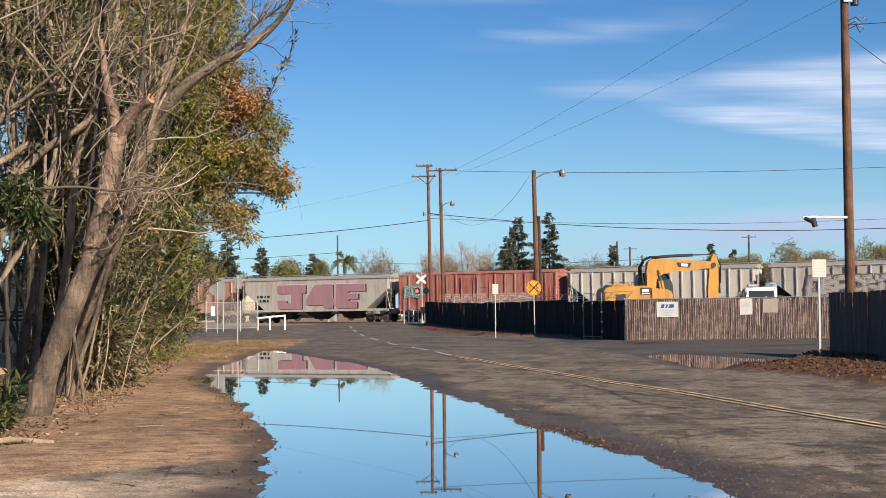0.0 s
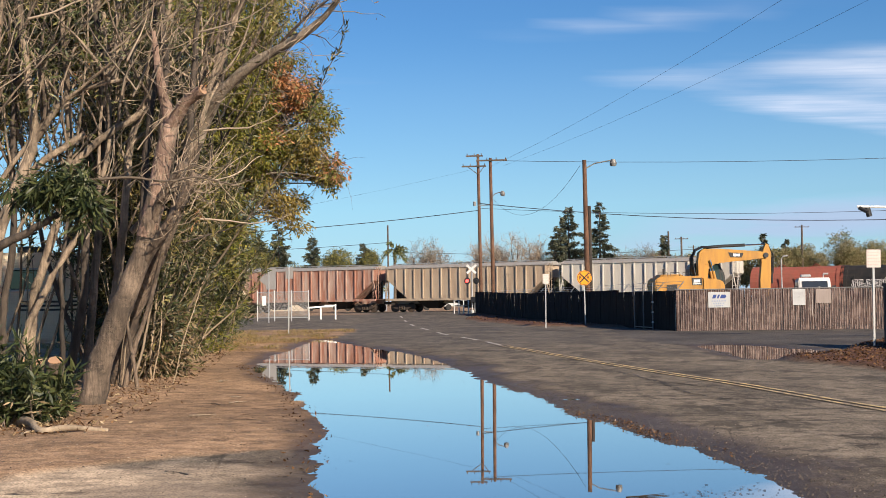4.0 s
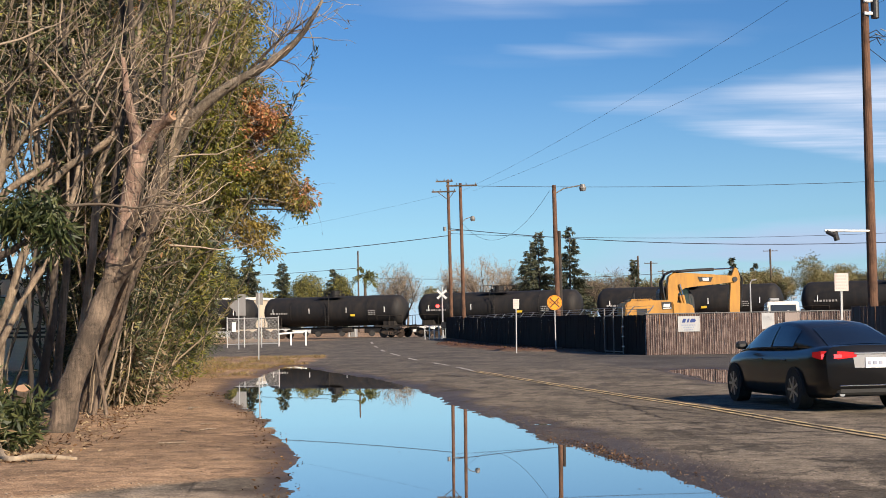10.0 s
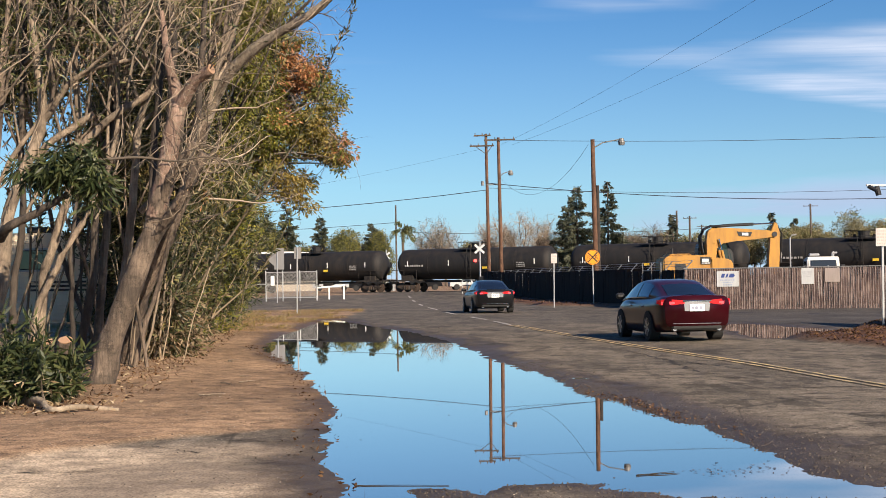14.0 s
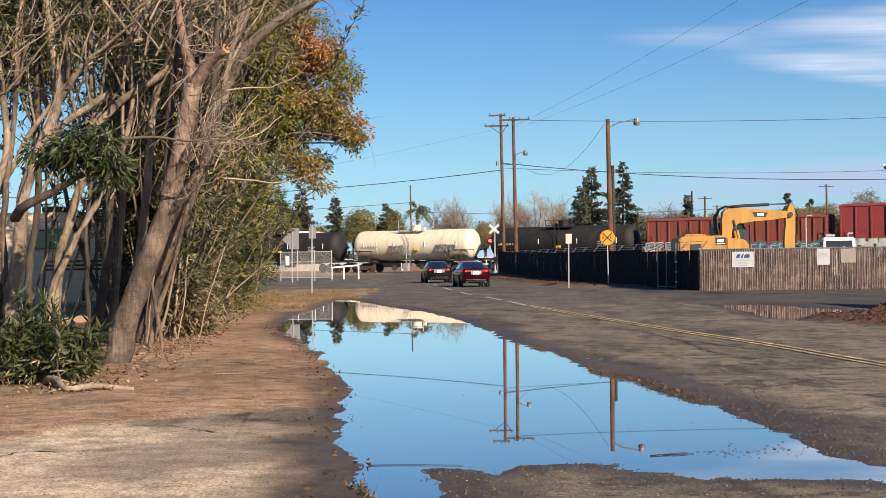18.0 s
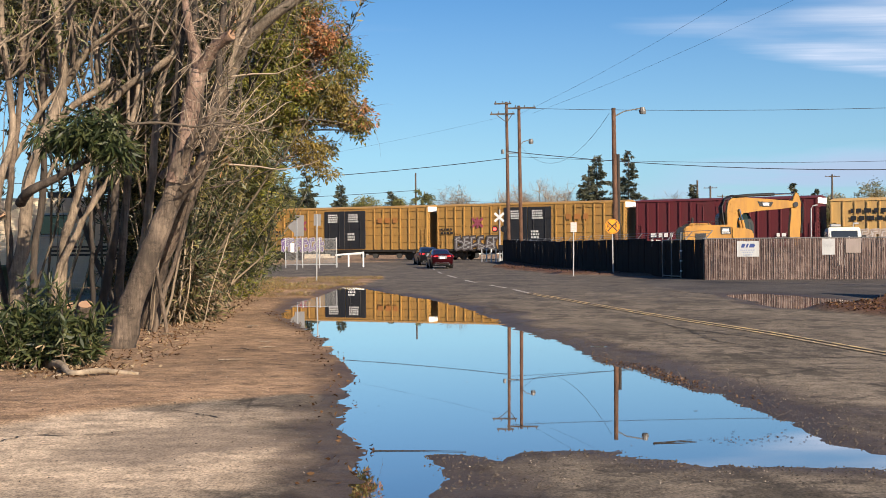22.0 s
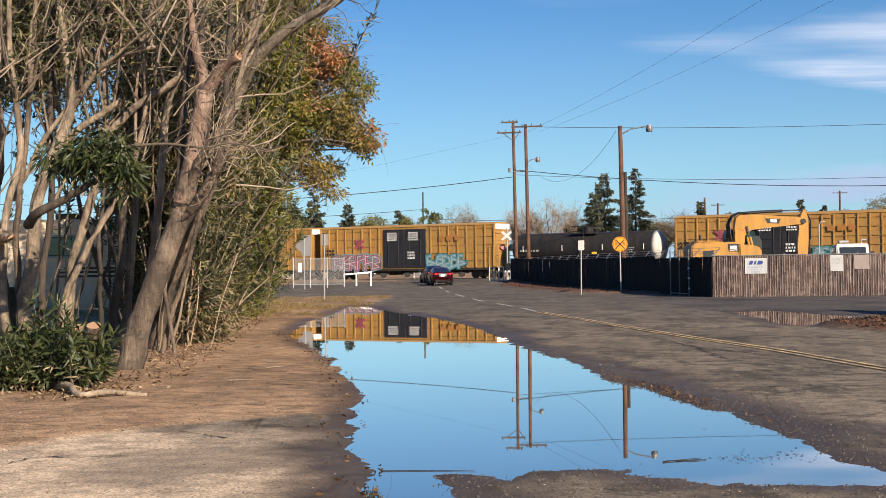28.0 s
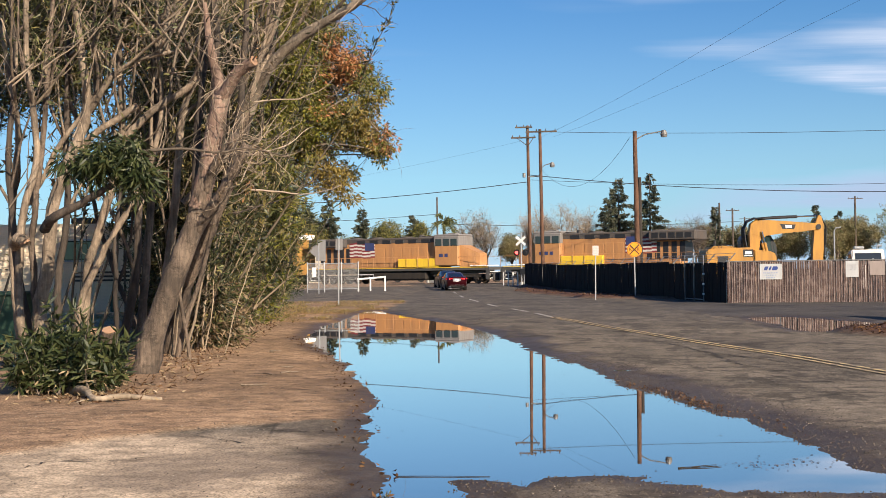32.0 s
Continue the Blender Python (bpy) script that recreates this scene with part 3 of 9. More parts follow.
# ---- fences, poles and signs ----


def fence_materials():
    M["slat_dark"] = paint("slat_dark", (0.017, 0.013, 0.013), 0.85, 0, (0.05, 0.036, 0.03), 0.5, 1.5, spec=0.12)
    m = Mat("slat_rust")
    big, mid = m.noise(m.place(), 0.75, 5, 0.6), m.noise(m.place(), 2.6, 5, 0.65)
    fine = m.noise(m.coords((9, 9, 0.7)), 2.0, 4)
    c = m.mix(m.ramp(big, [(0.4, 0.0), (0.6, 1.0)]), (0.1, 0.072, 0.062), (0.155, 0.113, 0.092))
    c = m.mix(m.ramp(mid, [(0.53, 0.0), (0.58, 0.85)]), c, (0.3, 0.235, 0.185))
    c = m.mix(m.ramp(mid, [(0.3, 0.8), (0.42, 0.0)]), c, (0.04, 0.028, 0.025))
    smear = m.ramp(m.noise(m.place(), 7.0, 4, 0.6), [(0.56, 0.0), (0.62, 0.7)])
    c = m.mix(smear, c, (0.29, 0.235, 0.2))
    c = m.mix(m.math("MULTIPLY", m.random(), 0.3), c, (0.06, 0.042, 0.036))
    c = m.mix(m.ramp(fine, [(0.55, 0.0), (0.85, 0.5)]), c, (0.26, 0.2, 0.17))
    c = m.mix(1.0, c, (0.66, 0.615, 0.675), "MULTIPLY")
    M["slat_rust"] = m.done(c, 0.85, 0, 0.15)
    # pale tone of the lit slat edges, drawn as thin rods
    M["slat_edge_light"] = plain("slat_edge_light", (0.27, 0.22, 0.2), 0.6, 0.1)
    m = Mat("fence_board")
    g = m.noise(m.coords((12, 12, 0.6)), 2.0, 5)
    c = m.mix(g, (0.07, 0.048, 0.04), (0.2, 0.135, 0.11))
    c = m.mix(m.math("MULTIPLY", m.random(), 0.45), c, (0.03, 0.02, 0.017))
    M["board_dark"] = m.done(c, 0.85)


M["gate_grey"] = paint("gate_grey", (0.2, 0.2, 0.2), 0.5, 0.4)
fence_materials()
CORNER, FAR_END, RUST_END = (7.8, 59.8), (-1.55, 115.6), (18.6, 58.5)


def run_fence(name, a, b, top, slat_w, step_w, mat, label, post_every, post_mat, barbed=False, side=1):
    """A slatted fence from a to b: posts, two rails and one piece for every slat."""
    d = Vector((b[0] - a[0], b[1] - a[1], 0))
    L = d.length
    f = thing(name, pose(a[0], a[1], 0, 0, 0, math.degrees(math.atan2(d.y, d.x))), label, "fence", kind="structure")
    n = max(1, round(L / step_w))
    rng = random.Random(len(name) + n)
    meshes = []
    for k in range(4):
        bm = bm_new()
        h = top - rng.uniform(0.0, 0.015)
        box(bm, (0, 0, h / 2), (slat_w, 0.02, h), bev=0.004)
        meshes.append(mesh("slat", bm, mat))
    for k in range(n):
        x = (k + 0.5) * L / n
        z = lie(a[0] + d.x * x / L, a[1] + d.y * x / L) if k % 10 == 0 or k == 0 else z
        same("slat", meshes[rng.randrange(4)], f, pose(x, rng.uniform(-0.008, 0.008), z - 0.06, rng.uniform(-0.6, 0.6), rng.uniform(-0.5, 0.5)))
    for z in (0.18, top - 0.14):
        bm = bm_new()
        rod(bm, (0, side * 0.05, z), (L, side * 0.05, z), 0.025, seg=6)
        part("rail", bm, post_mat, f)
    k = 0.0
    while k <= L + 0.01:
        bm = bm_new()
        rod(bm, (k, side * 0.06, -0.1), (k, side * 0.06, top + 0.05), 0.035, seg=8)
        if barbed:
            rod(bm, (k, side * 0.06, top), (k - 0.2, side * 0.06 - 0.25, top + 0.36), 0.025, seg=6)
        part("post", bm, post_mat, f)
        k += post_every
    if barbed:
        for q in (0.35, 0.65, 1.0):
            bm = bm_new()
            rod(bm, (-0.2 * q, side * 0.06 - 0.25 * q, top + 0.36 * q), (L - 0.2 * q, side * 0.06 - 0.25 * q, top + 0.36 * q), 0.008, seg=4)
            part("barbed_wire", bm, M["steel"], f)
    return f


def build_fences():
    run_fence("yard_fence", CORNER, FAR_END, 1.8, 0.235, 0.24, M["slat_dark"], "dark slatted chain-link fence topped with barbed wire", 3.0, M["steel"], barbed=True, side=-1)
    f = run_fence("slat_fence", CORNER, RUST_END, 1.8, 0.086, 0.1, M["slat_rust"], "brown slatted chain-link fence with worn patches", 3.0, M["steel"])
    # pale rods added over the gaps to draw the slats' lit edges
    bm = bm_new()
    rod(bm, (0, -0.012, 0), (0, -0.012, 1.8), 0.013, seg=4)
    me = mesh("wire", bm, M["slat_edge_light"])
    for k in range(108):
        same("wire", me, f, pose((k + 1) * 0.1, -0.008, -0.02))
    bm = bm_new()
    rod(bm, (0, -0.02, 1.8), (10.87, -0.02, 1.8), 0.025, seg=6)
    part("top_rail", bm, M["gate_grey"], f)
    # gate leaf in the dark fence
    d = Vector((FAR_END[0] - CORNER[0], FAR_END[1] - CORNER[1], 0))
    g = thing("fence_gate", pose(CORNER[0] + d.x * 0.055, CORNER[1] + d.y * 0.055, 0.03, 0, 0, math.degrees(math.atan2(d.y, d.x))), "closed dark mesh gate with pale steel frame", "gate", kind="structure")
    for x in (0.0, 1.55, 3.1):
        bm = bm_new()
        rod(bm, (x, 0.14, 0.0), (x, 0.14, 2.1), 0.03, seg=8)
        part("gate_post", bm, M["gate_grey"], g)
    for z in (0.1, 1.75):
        bm = bm_new()
        rod(bm, (0, 0.14, z), (3.1, 0.14, z), 0.025, seg=6)
        part("gate_rail", bm, M["gate_grey"], g)
    for z in (0.35, 0.8, 1.25):
        bm = bm_new()
        box(bm, (-0.1, 0.17, z), (0.22, 0.05, 0.07), bev=0.01)
        part("hinge", bm, M["white"], g)
    run_fence("board_fence", (10.9, 39.2), (12.2, 27.0), 1.72, 0.136, 0.14, M["board_dark"], "dark weathered wooden board fence", 2.4, M["pole_dark"])
    # low chain-link panels near the crossing
    c = thing("chain_link_fence", pose(-15.2, 88.5, 0.32, 0, 0, 0), "low galvanised chain-link fence panels", "fence", kind="structure")
    for k in range(4):
        bm = bm_new()
        rod(bm, (k * 1.1, 0, -0.4), (k * 1.1, 0, 1.95), 0.035, seg=6)
        part("post", bm, M["steel"], c)
    for z in (0.2, 1.85):
        bm = bm_new()
        rod(bm, (0, 0, z), (3.3, 0, z), 0.022, seg=6)
        part("rail", bm, M["steel"], c)
    bm = bm_new()
    for k in np.arange(-1.7, 3.3, 0.085):
        x0, x1 = max(0, k), min(3.3, k + 1.65)
        if x1 > x0:
            rod(bm, (x0, 0, 0.2 + x0 - k), (x1, 0, 0.2 + x1 - k), 0.009, seg=3)
            rod(bm, (x0, 0.012, 1.85 - (x0 - k)), (x1, 0.012, 1.85 - (x1 - k)), 0.009, seg=3)
    tagged(part("wire_mesh", bm, M["gate_grey"], c), kind="stuff")
    bm = bm_new()
    box(bm, (0.45, -0.04, 1.3), (0.24, 0.01, 0.6))
    part("notice", bm, M["white"], c, "small white notice")
    w = thing("white_barrier", pose(-11.93, 95.0, 0.28, 0, 0, -1), "low white wooden barrier with three posts", "barrier")
    for x, h in ((-0.84, 0.86), (0.0, 0.9), (1.02, 1.04)):
        bm = bm_new()
        box(bm, (x, 0, h / 2 - 0.15), (0.1, 0.1, h + 0.3), bev=0.01)
        part("post", bm, M["white"], w)
    bm = bm_new()
    loft(bm, [[(-0.9, -0.1, z) for z in (0.77, 0.88)] + [(-0.9, -0.06, z) for z in (0.88, 0.77)], [(1.08, -0.1, z) for z in (0.92, 1.03)] + [(1.08, -0.06, z) for z in (1.03, 0.92)]])
    part("rail", bm, M["white"], w)
    s = thing("timber_barrier", pose(-16.6, 84.0, 0.05, 0, 0, 6), "low dark timber posts with a rail", "barrier")
    for x in (-1.2, 0.0, 0.4):
        bm = bm_new()
        box(bm, (x, 0, 0.4), (0.14, 0.14, 0.95), bev=0.02)
        part("post", bm, M["pole_dark"], s)
    bm = bm_new()
    box(bm, (-0.6, -0.09, 0.65), (1.6, 0.05, 0.14))
    part("rail", bm, M["pole_dark"], s)


build_fences()


def round_sign(bm, c, r, y0, y1, seg=28):
    prism(bm, [(c[0] + r * math.cos(k * math.tau / seg), c[1] + r * math.sin(k * math.tau / seg)) for k in range(seg)], y0, y1)


def sign_post(x, y, h, lean=0.0):
    bm = bm_new()
    box(bm, (0, 0, h / 2 - 0.1), (0.06, 0.04, h + 0.2), bev=0.008)
    return bm, pose(x, y, lie(x, y), 0, lean, 0)


def build_signs():
    # railroad advance warning disc
    bm, m = sign_post(4.68, 71.6, 2.72, -0.5)
    t = thing("warning_sign", m, "round yellow railroad warning sign on a thin post", "sign")
    part("post", bm, M["steel"], t)
    bm = bm_new()
    round_sign(bm, (0, 2.4), 0.385, -0.045, -0.03)
    disc = part("disc", bm, M["sign_yellow"], t)
    bm = bm_new()
    for r0, r1 in ((0.355, 0.338),):
        n = 28
        for k in range(n):
            a, b = k * math.tau / n, (k + 1) * math.tau / n
            vs = [bm.verts.new((r * math.cos(q), -0.049, 2.4 + r * math.sin(q))) for r, q in ((r0, a), (r0, b), (r1, b), (r1, a))]
            bm.faces.new(vs)
    part("rim", bm, M["black"], disc)
    bm = bm_new()
    for a in (45, -45):
        box(bm, (0, -0.05, 2.4), (0.66, 0.008, 0.06), pose(0, 0, 0, 0, a))
    part("cross", bm, M["black"], disc)
    for s in (-1, 1):
        me = text_mesh("R", 0.26)
        me.materials.append(M["black"])
        same("letter", me, disc, Matrix.Translation((s * 0.2, -0.055, 2.4)) @ pose(0, 0, 0, 90))
    # white regulatory plates
    for x, y, h, w, ph, seed, label in ((2.55, 69.0, 2.68, 0.3, 0.48, 3, "small white parking sign on a thin steel post"), (9.74, 36.0, 2.5, 0.36, 0.46, 4, "white parking sign with faded red lines on a steel post")):
        bm, m = sign_post(x, y, h, 0.6)
        t = thing("parking_sign", m, label, "sign", "parking signs")
        part("post", bm, M["steel"], t)
        bm = bm_new()
        box(bm, (0, -0.035, h - ph / 2), (w, 0.01, ph), bev=0.003)
        pl = part("plate", bm, M["plate_pale"], t)
        for k in range(5):
            bars(pl, -w / 2 + 0.03, h - 0.07 - k * 0.08, -0.04, 1, w - 0.06, 0.035, spray((0.58, 0.43, 0.4)) if k < 3 else spray((0.52, 0.42, 0.4)), seed + k)
    # backs of two signs by the far bend
    bm, m = sign_post(-13.75, 84.1, 3.45, 0.4)
    m.translation.z = 0.03
    t = thing("road_sign", m, "grey backs of a tall and a pointed sign plate", "sign")
    part("post", bm, M["steel"], t)
    bm = bm_new()
    box(bm, (0.12, 0.03, 2.92), (0.6, 0.01, 1.3), bev=0.003)
    part("tall_plate", bm, M["plate_back"], t)
    bm = bm_new()
    prism(bm, [(-0.66, 2.9), (-0.1, 3.36), (-0.1, 2.42)], 0.045, 0.055)
    part("pointed_plate", bm, M["plate_back"], t)
    bm, m = sign_post(-9.25, 62.0, 3.0, 0.8)
    t = thing("marker_sign", m, "two narrow pale sign backs on a leaning post", "sign")
    part("post", bm, M["steel"], t)
    for x in (-0.075, 0.1):
        bm = bm_new()
        box(bm, (x, 0.03, 2.74), (0.15, 0.01, 0.52))
        part("plate", bm, M["plate_back"], t)
    # banner and papers on the brown fence
    d = Vector((RUST_END[0] - CORNER[0], RUST_END[1] - CORNER[1], 0))
    turn = math.degrees(math.atan2(d.y, d.x))
    b = thing("fence_sign", pose(CORNER[0] + d.x * 0.167, CORNER[1] + d.y * 0.167 - 0.04, 1.35, 0, 0, turn), "white company sign with blue emblem wired to the fence", "sign")
    bm = bm_new()
    box(bm, (0, 0, 0), (0.92, 0.012, 0.66), bev=0.003)
    pl = part("plate", bm, M["sign_white"], b)
    bm = bm_new()
    prism(bm, [(-0.3, 0.06), (-0.16, 0.06), (-0.1, 0.22), (-0.24, 0.22)], -0.014, -0.008)
    prism(bm, [(-0.1, 0.06), (-0.02, 0.06), (0.04, 0.22), (-0.04, 0.22)], -0.014, -0.008)
    prism(bm, [(0.03, 0.06), (0.24, 0.06), (0.3, 0.14), (0.26, 0.22), (0.09, 0.22)], -0.014, -0.008)
    part("emblem", bm, M["navy_sign"], pl)
    for k in range(3):
        bars(pl, -0.32 + 0.06 * k, -0.05 - k * 0.1, -0.008, 1, 0.66 - 0.12 * k, 0.05, spray((0.3, 0.36, 0.5)), 30 + k)
    for k, (q, w, h, z) in enumerate(((0.472, 0.52, 0.68, 1.42), (0.565, 0.62, 0.6, 1.45))):
        s = thing("paper_notice", pose(CORNER[0] + d.x * q, CORNER[1] + d.y * q - 0.035, z, 0, 0, turn), "white notice on the slatted fence" if k == 0 else "grey weathered panel on the slatted fence", "sign")
        bm = bm_new()
        box(bm, (0, 0, 0), (w, 0.01, h), bev=0.003)
        pl = part("plate", bm, M["sign_white"] if k == 0 else M["notice_grey"], s)
        if k == 0:
            bars(pl, -0.2, 0.2, -0.006, 5, 0.4, 0.03, spray((0.4, 0.4, 0.42)), 35)


M["plate_pale"] = paint("faded_plate", (0.6, 0.52, 0.49), 0.5, amount=0.2)
M["plate_back"] = paint("sign_back", (0.22, 0.215, 0.215), 0.55, 0.2, amount=0.3)
M["sign_white"] = paint("sign_white", (0.46, 0.47, 0.48), 0.5, amount=0.2)
M["navy_sign"] = plain("emblem_blue", (0.03, 0.06, 0.22), 0.5)
M["notice_grey"] = paint("notice_grey", (0.3, 0.25, 0.23), 0.7)
build_signs()


def crossarm(bm, x, y, z, w, ang=0.0, pins=4):
    r = pose(0, 0, 0, 0, 0, ang)
    box(bm, (x, y - 0.16, z), (w, 0.1, 0.12), r)
    for k in range(pins):
        q = r @ Vector((-w / 2 + 0.12 + k * (w - 0.24) / (pins - 1), 0, 0))
        rod(bm, (x + q.x, y - 0.16 + q.y, z + 0.05), (x + q.x, y - 0.16 + q.y, z + 0.22), 0.045, 0.03, seg=6)


def street_light(t, z, reach, y=0.0, s=1):
    bm = bm_new()
    tube(bm, [(0, y, z - 0.35), (s * reach * 0.35, y, z - 0.05), (s * reach, y, z + 0.12)], [0.035] * 3, 6)
    arm = part("lamp_arm", bm, M["gate_grey"], t)
    bm = bm_new()
    rod(bm, (s * reach, y, z - 0.06), (s * reach, y, z + 0.16), 0.2, 0.12, seg=12)
    rod(bm, (s * reach, y, z - 0.22), (s * reach, y, z - 0.06), 0.16, 0.2, seg=12)
    part("lamp_head", bm, M["gate_grey"], arm)


POLES = {}


def utility_pole(key, x, y, h, r, label, mat="pole", lean=0.0):
    t = thing("utility_pole", pose(x, y, lie(x, y) - 0.05, 0, lean), label, "utility pole", "utility poles")
    bm = bm_new()
    rod(bm, (0, 0, -0.3), (0, 0, h), r, r * 0.72, seg=14)
    part("shaft", bm, M[mat], t)
    POLES[key] = (x, y, h)
    return t


def build_poles():
    t = utility_pole("one", -1.04, 113.5, 13.1, 0.16, "slender wooden utility pole with two crossarms", lean=-0.5)
    bm = bm_new()
    crossarm(bm, -0.3, 0, 12.95, 1.4, pins=3)
    part("crossarm", bm, M["pole_dark"], t)
    bm = bm_new()
    crossarm(bm, -0.35, 0, 12.1, 2.0)
    rod(bm, (-0.9, -0.16, 12.1), (0, -0.16, 11.4), 0.03, seg=5)
    rod(bm, (0.5, -0.16, 12.1), (0, -0.16, 11.4), 0.03, seg=5)
    part("crossarm", bm, M["pole_dark"], t)
    bm = bm_new()
    box(bm, (0.55, -0.1, 8.9), (1.2, 0.08, 0.08))
    rod(bm, (1.0, -0.1, 8.75), (1.0, -0.1, 9.2), 0.12, seg=8)
    rod(bm, (-0.36, -0.1, 8.85), (-0.36, -0.1, 9.2), 0.13, seg=10)
    part("transformer", bm, M["gate_grey"], t)
    t = utility_pole("two", -0.03, 107.5, 12.2, 0.165, "wooden utility pole with crossarm and street light", lean=-0.5)
    bm = bm_new()
    crossarm(bm, 0.1, 0, 12.0, 2.4)
    part("crossarm", bm, M["pole_dark"], t)
    street_light(t, 9.45, 0.9)
    t = utility_pole("lamp", 5.22, 77.2, 9.1, 0.16, "tall brown wooden pole carrying a street light", lean=-0.5)
    street_light(t, 8.95, 1.6)
    t = utility_pole("thin", 5.76, 82.8, 6.9, 0.14, "short dark wooden pole behind the fence", "pole_black")
    t = utility_pole("big", 14.08, 48.0, 14.0, 0.18, "thick brown wooden utility pole with a camera arm", lean=0.4)
    bm = bm_new()
    rod(bm, (-1.62, -0.1, 4.5), (0, -0.1, 4.47), 0.04, seg=8)
    arm = part("bracket_arm", bm, M["white"], t)
    bm = bm_new()
    rod(bm, (-1.55, -0.1, 4.46), (-1.3, -0.25, 4.3), 0.07, seg=10)
    rod(bm, (-1.28, -0.1, 4.46), (-1.2, -0.1, 4.15), 0.1, seg=10)
    part("camera_housing", bm, M["black"], arm)
    bm = bm_new()
    rod(bm, (0.34, -0.05, 11.9), (0.34, -0.05, 12.65), 0.14, seg=14)
    rod(bm, (0.34, -0.05, 12.65), (0.34, -0.05, 12.75), 0.1, 0.04, seg=10)
    part("transformer", bm, M["black"], t)
    for z in (12.05, 12.5):
        bm = bm_new()
        box(bm, (0.08, -0.14, z), (0.3, 0.1, 0.12), bev=0.02)
        part("bracket", bm, M["white"], t)
    for z, q in ((11.2, 0.4), (11.35, 0.6), (11.05, 0.5)):
        bm = bm_new()
        tube(bm, [(0.1, -0.1, z), (0.35, -0.12, z + 0.12), (q, -0.1, z - 0.12), (q + 0.15, -0.1, z + 0.05), (q - 0.1, -0.1, z + 0.16)], [0.018] * 5, 5)
        part("cable_loop", bm, M["black"], t)
    for k, (x, y, h, arm_w) in enumerate(((-22.4, 294.0, 17.3, 0), (31.5, 250.0, 13.0, 0), (33.8, 250.0, 12.0, 2.4), (55.3, 250.0, 13.8, 2.6), (46.0, 320.0, 13.0, 2.4))):
        t = utility_pole("far%d" % k, x, y, h, 0.22, "far dark utility pole beyond the tracks", "pole_dark")
        if arm_w:
            bm = bm_new()
            crossarm(bm, 0, 0, h - 0.4, arm_w)
            part("crossarm", bm, M["pole_dark"], t)


build_poles()


def wire(name, a, b, sag, r, label):
    a, b = Vector(a), Vector(b)
    bm = bm_new()
    pts = []
    for k in range(15):
        q = k / 14
        p = a.lerp(b, q)
        p.z -= sag * 4 * q * (1 - q)
        pts.append(p)
    tube(bm, pts, [r] * 15, 4)
    tagged(new(name, mesh(name, bm, M["wire"])), label, "cable", "overhead wires")


def build_wires():
    lab = "thin dark overhead wire between poles"
    wire("overhead_wire", (-0.9, 113.4, 12.95), (75.0, 118.0, 15.2), 1.2, 0.02, lab)
    wire("overhead_wire", (-1.6, 113.4, 12.2), (-60.0, 175.0, 9.5), 1.0, 0.006, lab)
    wire("overhead_wire", (-1.04, 113.4, 8.85), (-46.0, 116.0, 7.5), 0.9, 0.03, "thick sagging communication cable between poles")
    wire("overhead_wire", (-1.04, 113.4, 9.4), (45.0, 104.0, 7.6), 1.1, 0.03, "thick sagging communication cable between poles")
    wire("overhead_wire", (-1.04, 113.4, 9.0), (45.0, 106.0, 8.4), 0.7, 0.016, lab)
    wire("overhead_wire", (-0.03, 107.4, 11.9), (22.0, 20.0, 17.5), 1.1, 0.008, lab)
    wire("overhead_wire", (0.9, 107.4, 11.9), (27.0, 20.0, 17.0), 1.1, 0.008, lab)
    wire("overhead_wire", (4.9, 77.1, 8.9), (-0.03, 107.4, 9.4), 2.0, 0.01, lab)
    wire("overhead_wire", (-22.4, 294.0, 12.0), (46.0, 320.0, 12.5), 0.8, 0.05, lab)
    wire("overhead_wire", (-22.4, 294.0, 14.0), (-120.0, 280.0, 13.0), 1.5, 0.05, lab)
    wire("overhead_wire", (14.1, 48.0, 11.2), (40.0, 30.0, 12.0), 0.8, 0.015, lab)
    wire("overhead_wire", (14.2, 48.0, 10.9), (19.5, 44.0, 6.5), 0.5, 0.012, lab)


build_wires()


def crossing_signal(x, y, turn, label, arm=True):
    t = thing("crossing_signal", pose(x, y, lie(x, y), 0, 0, turn), label, "railroad signal", "crossing signals")
    bm = bm_new()
    rod(bm, (0, 0, -0.1), (0, 0, 4.4), 0.065, seg=10)
    rod(bm, (0, 0, 0), (0, 0, 0.25), 0.16, seg=10)
    part("mast", bm, M["steel"], t)
    for a in (40, -40):
        bm = bm_new()
        box(bm, (0, -0.09 - (a > 0) * 0.012, 3.75), (1.1, 0.012, 0.2), pose(0, 0, 0, 0, a))
        part("crossbuck_blade", bm, M["white"], t)
    for sx, lit in ((-0.4, True), (0.4, False)):
        bm = bm_new()
        round_sign(bm, (sx, 2.75), 0.28, -0.06, -0.04)
        tgt = part("light_target", bm, M["black"], t)
        bm = bm_new()
        rod(bm, (sx, -0.06, 2.75), (sx, -0.16, 2.75), 0.13, seg=14)
        part("lamp", bm, M["red_glow"] if lit and arm else M["black"], tgt, "lit red flasher" if lit and arm else "dark flasher")
    bm = bm_new()
    box(bm, (0, -0.02, 2.75), (0.84, 0.06, 0.06))
    part("light_bracket", bm, M["steel"], t)
    bm = bm_new()
    box(bm, (0.5, 0.2, 0.65), (0.6, 0.5, 1.3), bev=0.03)
    part("cabinet", bm, M["steel"], t)
    if arm:
        bm = bm_new()
        box(bm, (0.2, -0.12, 1.15), (0.5, 0.35, 0.5), bev=0.04)
        part("gate_motor", bm, M["black"], t)
    return t


crossing_signal(-1.86, 118.0, -20, "railroad crossing signal with white crossbuck and one lit red light")
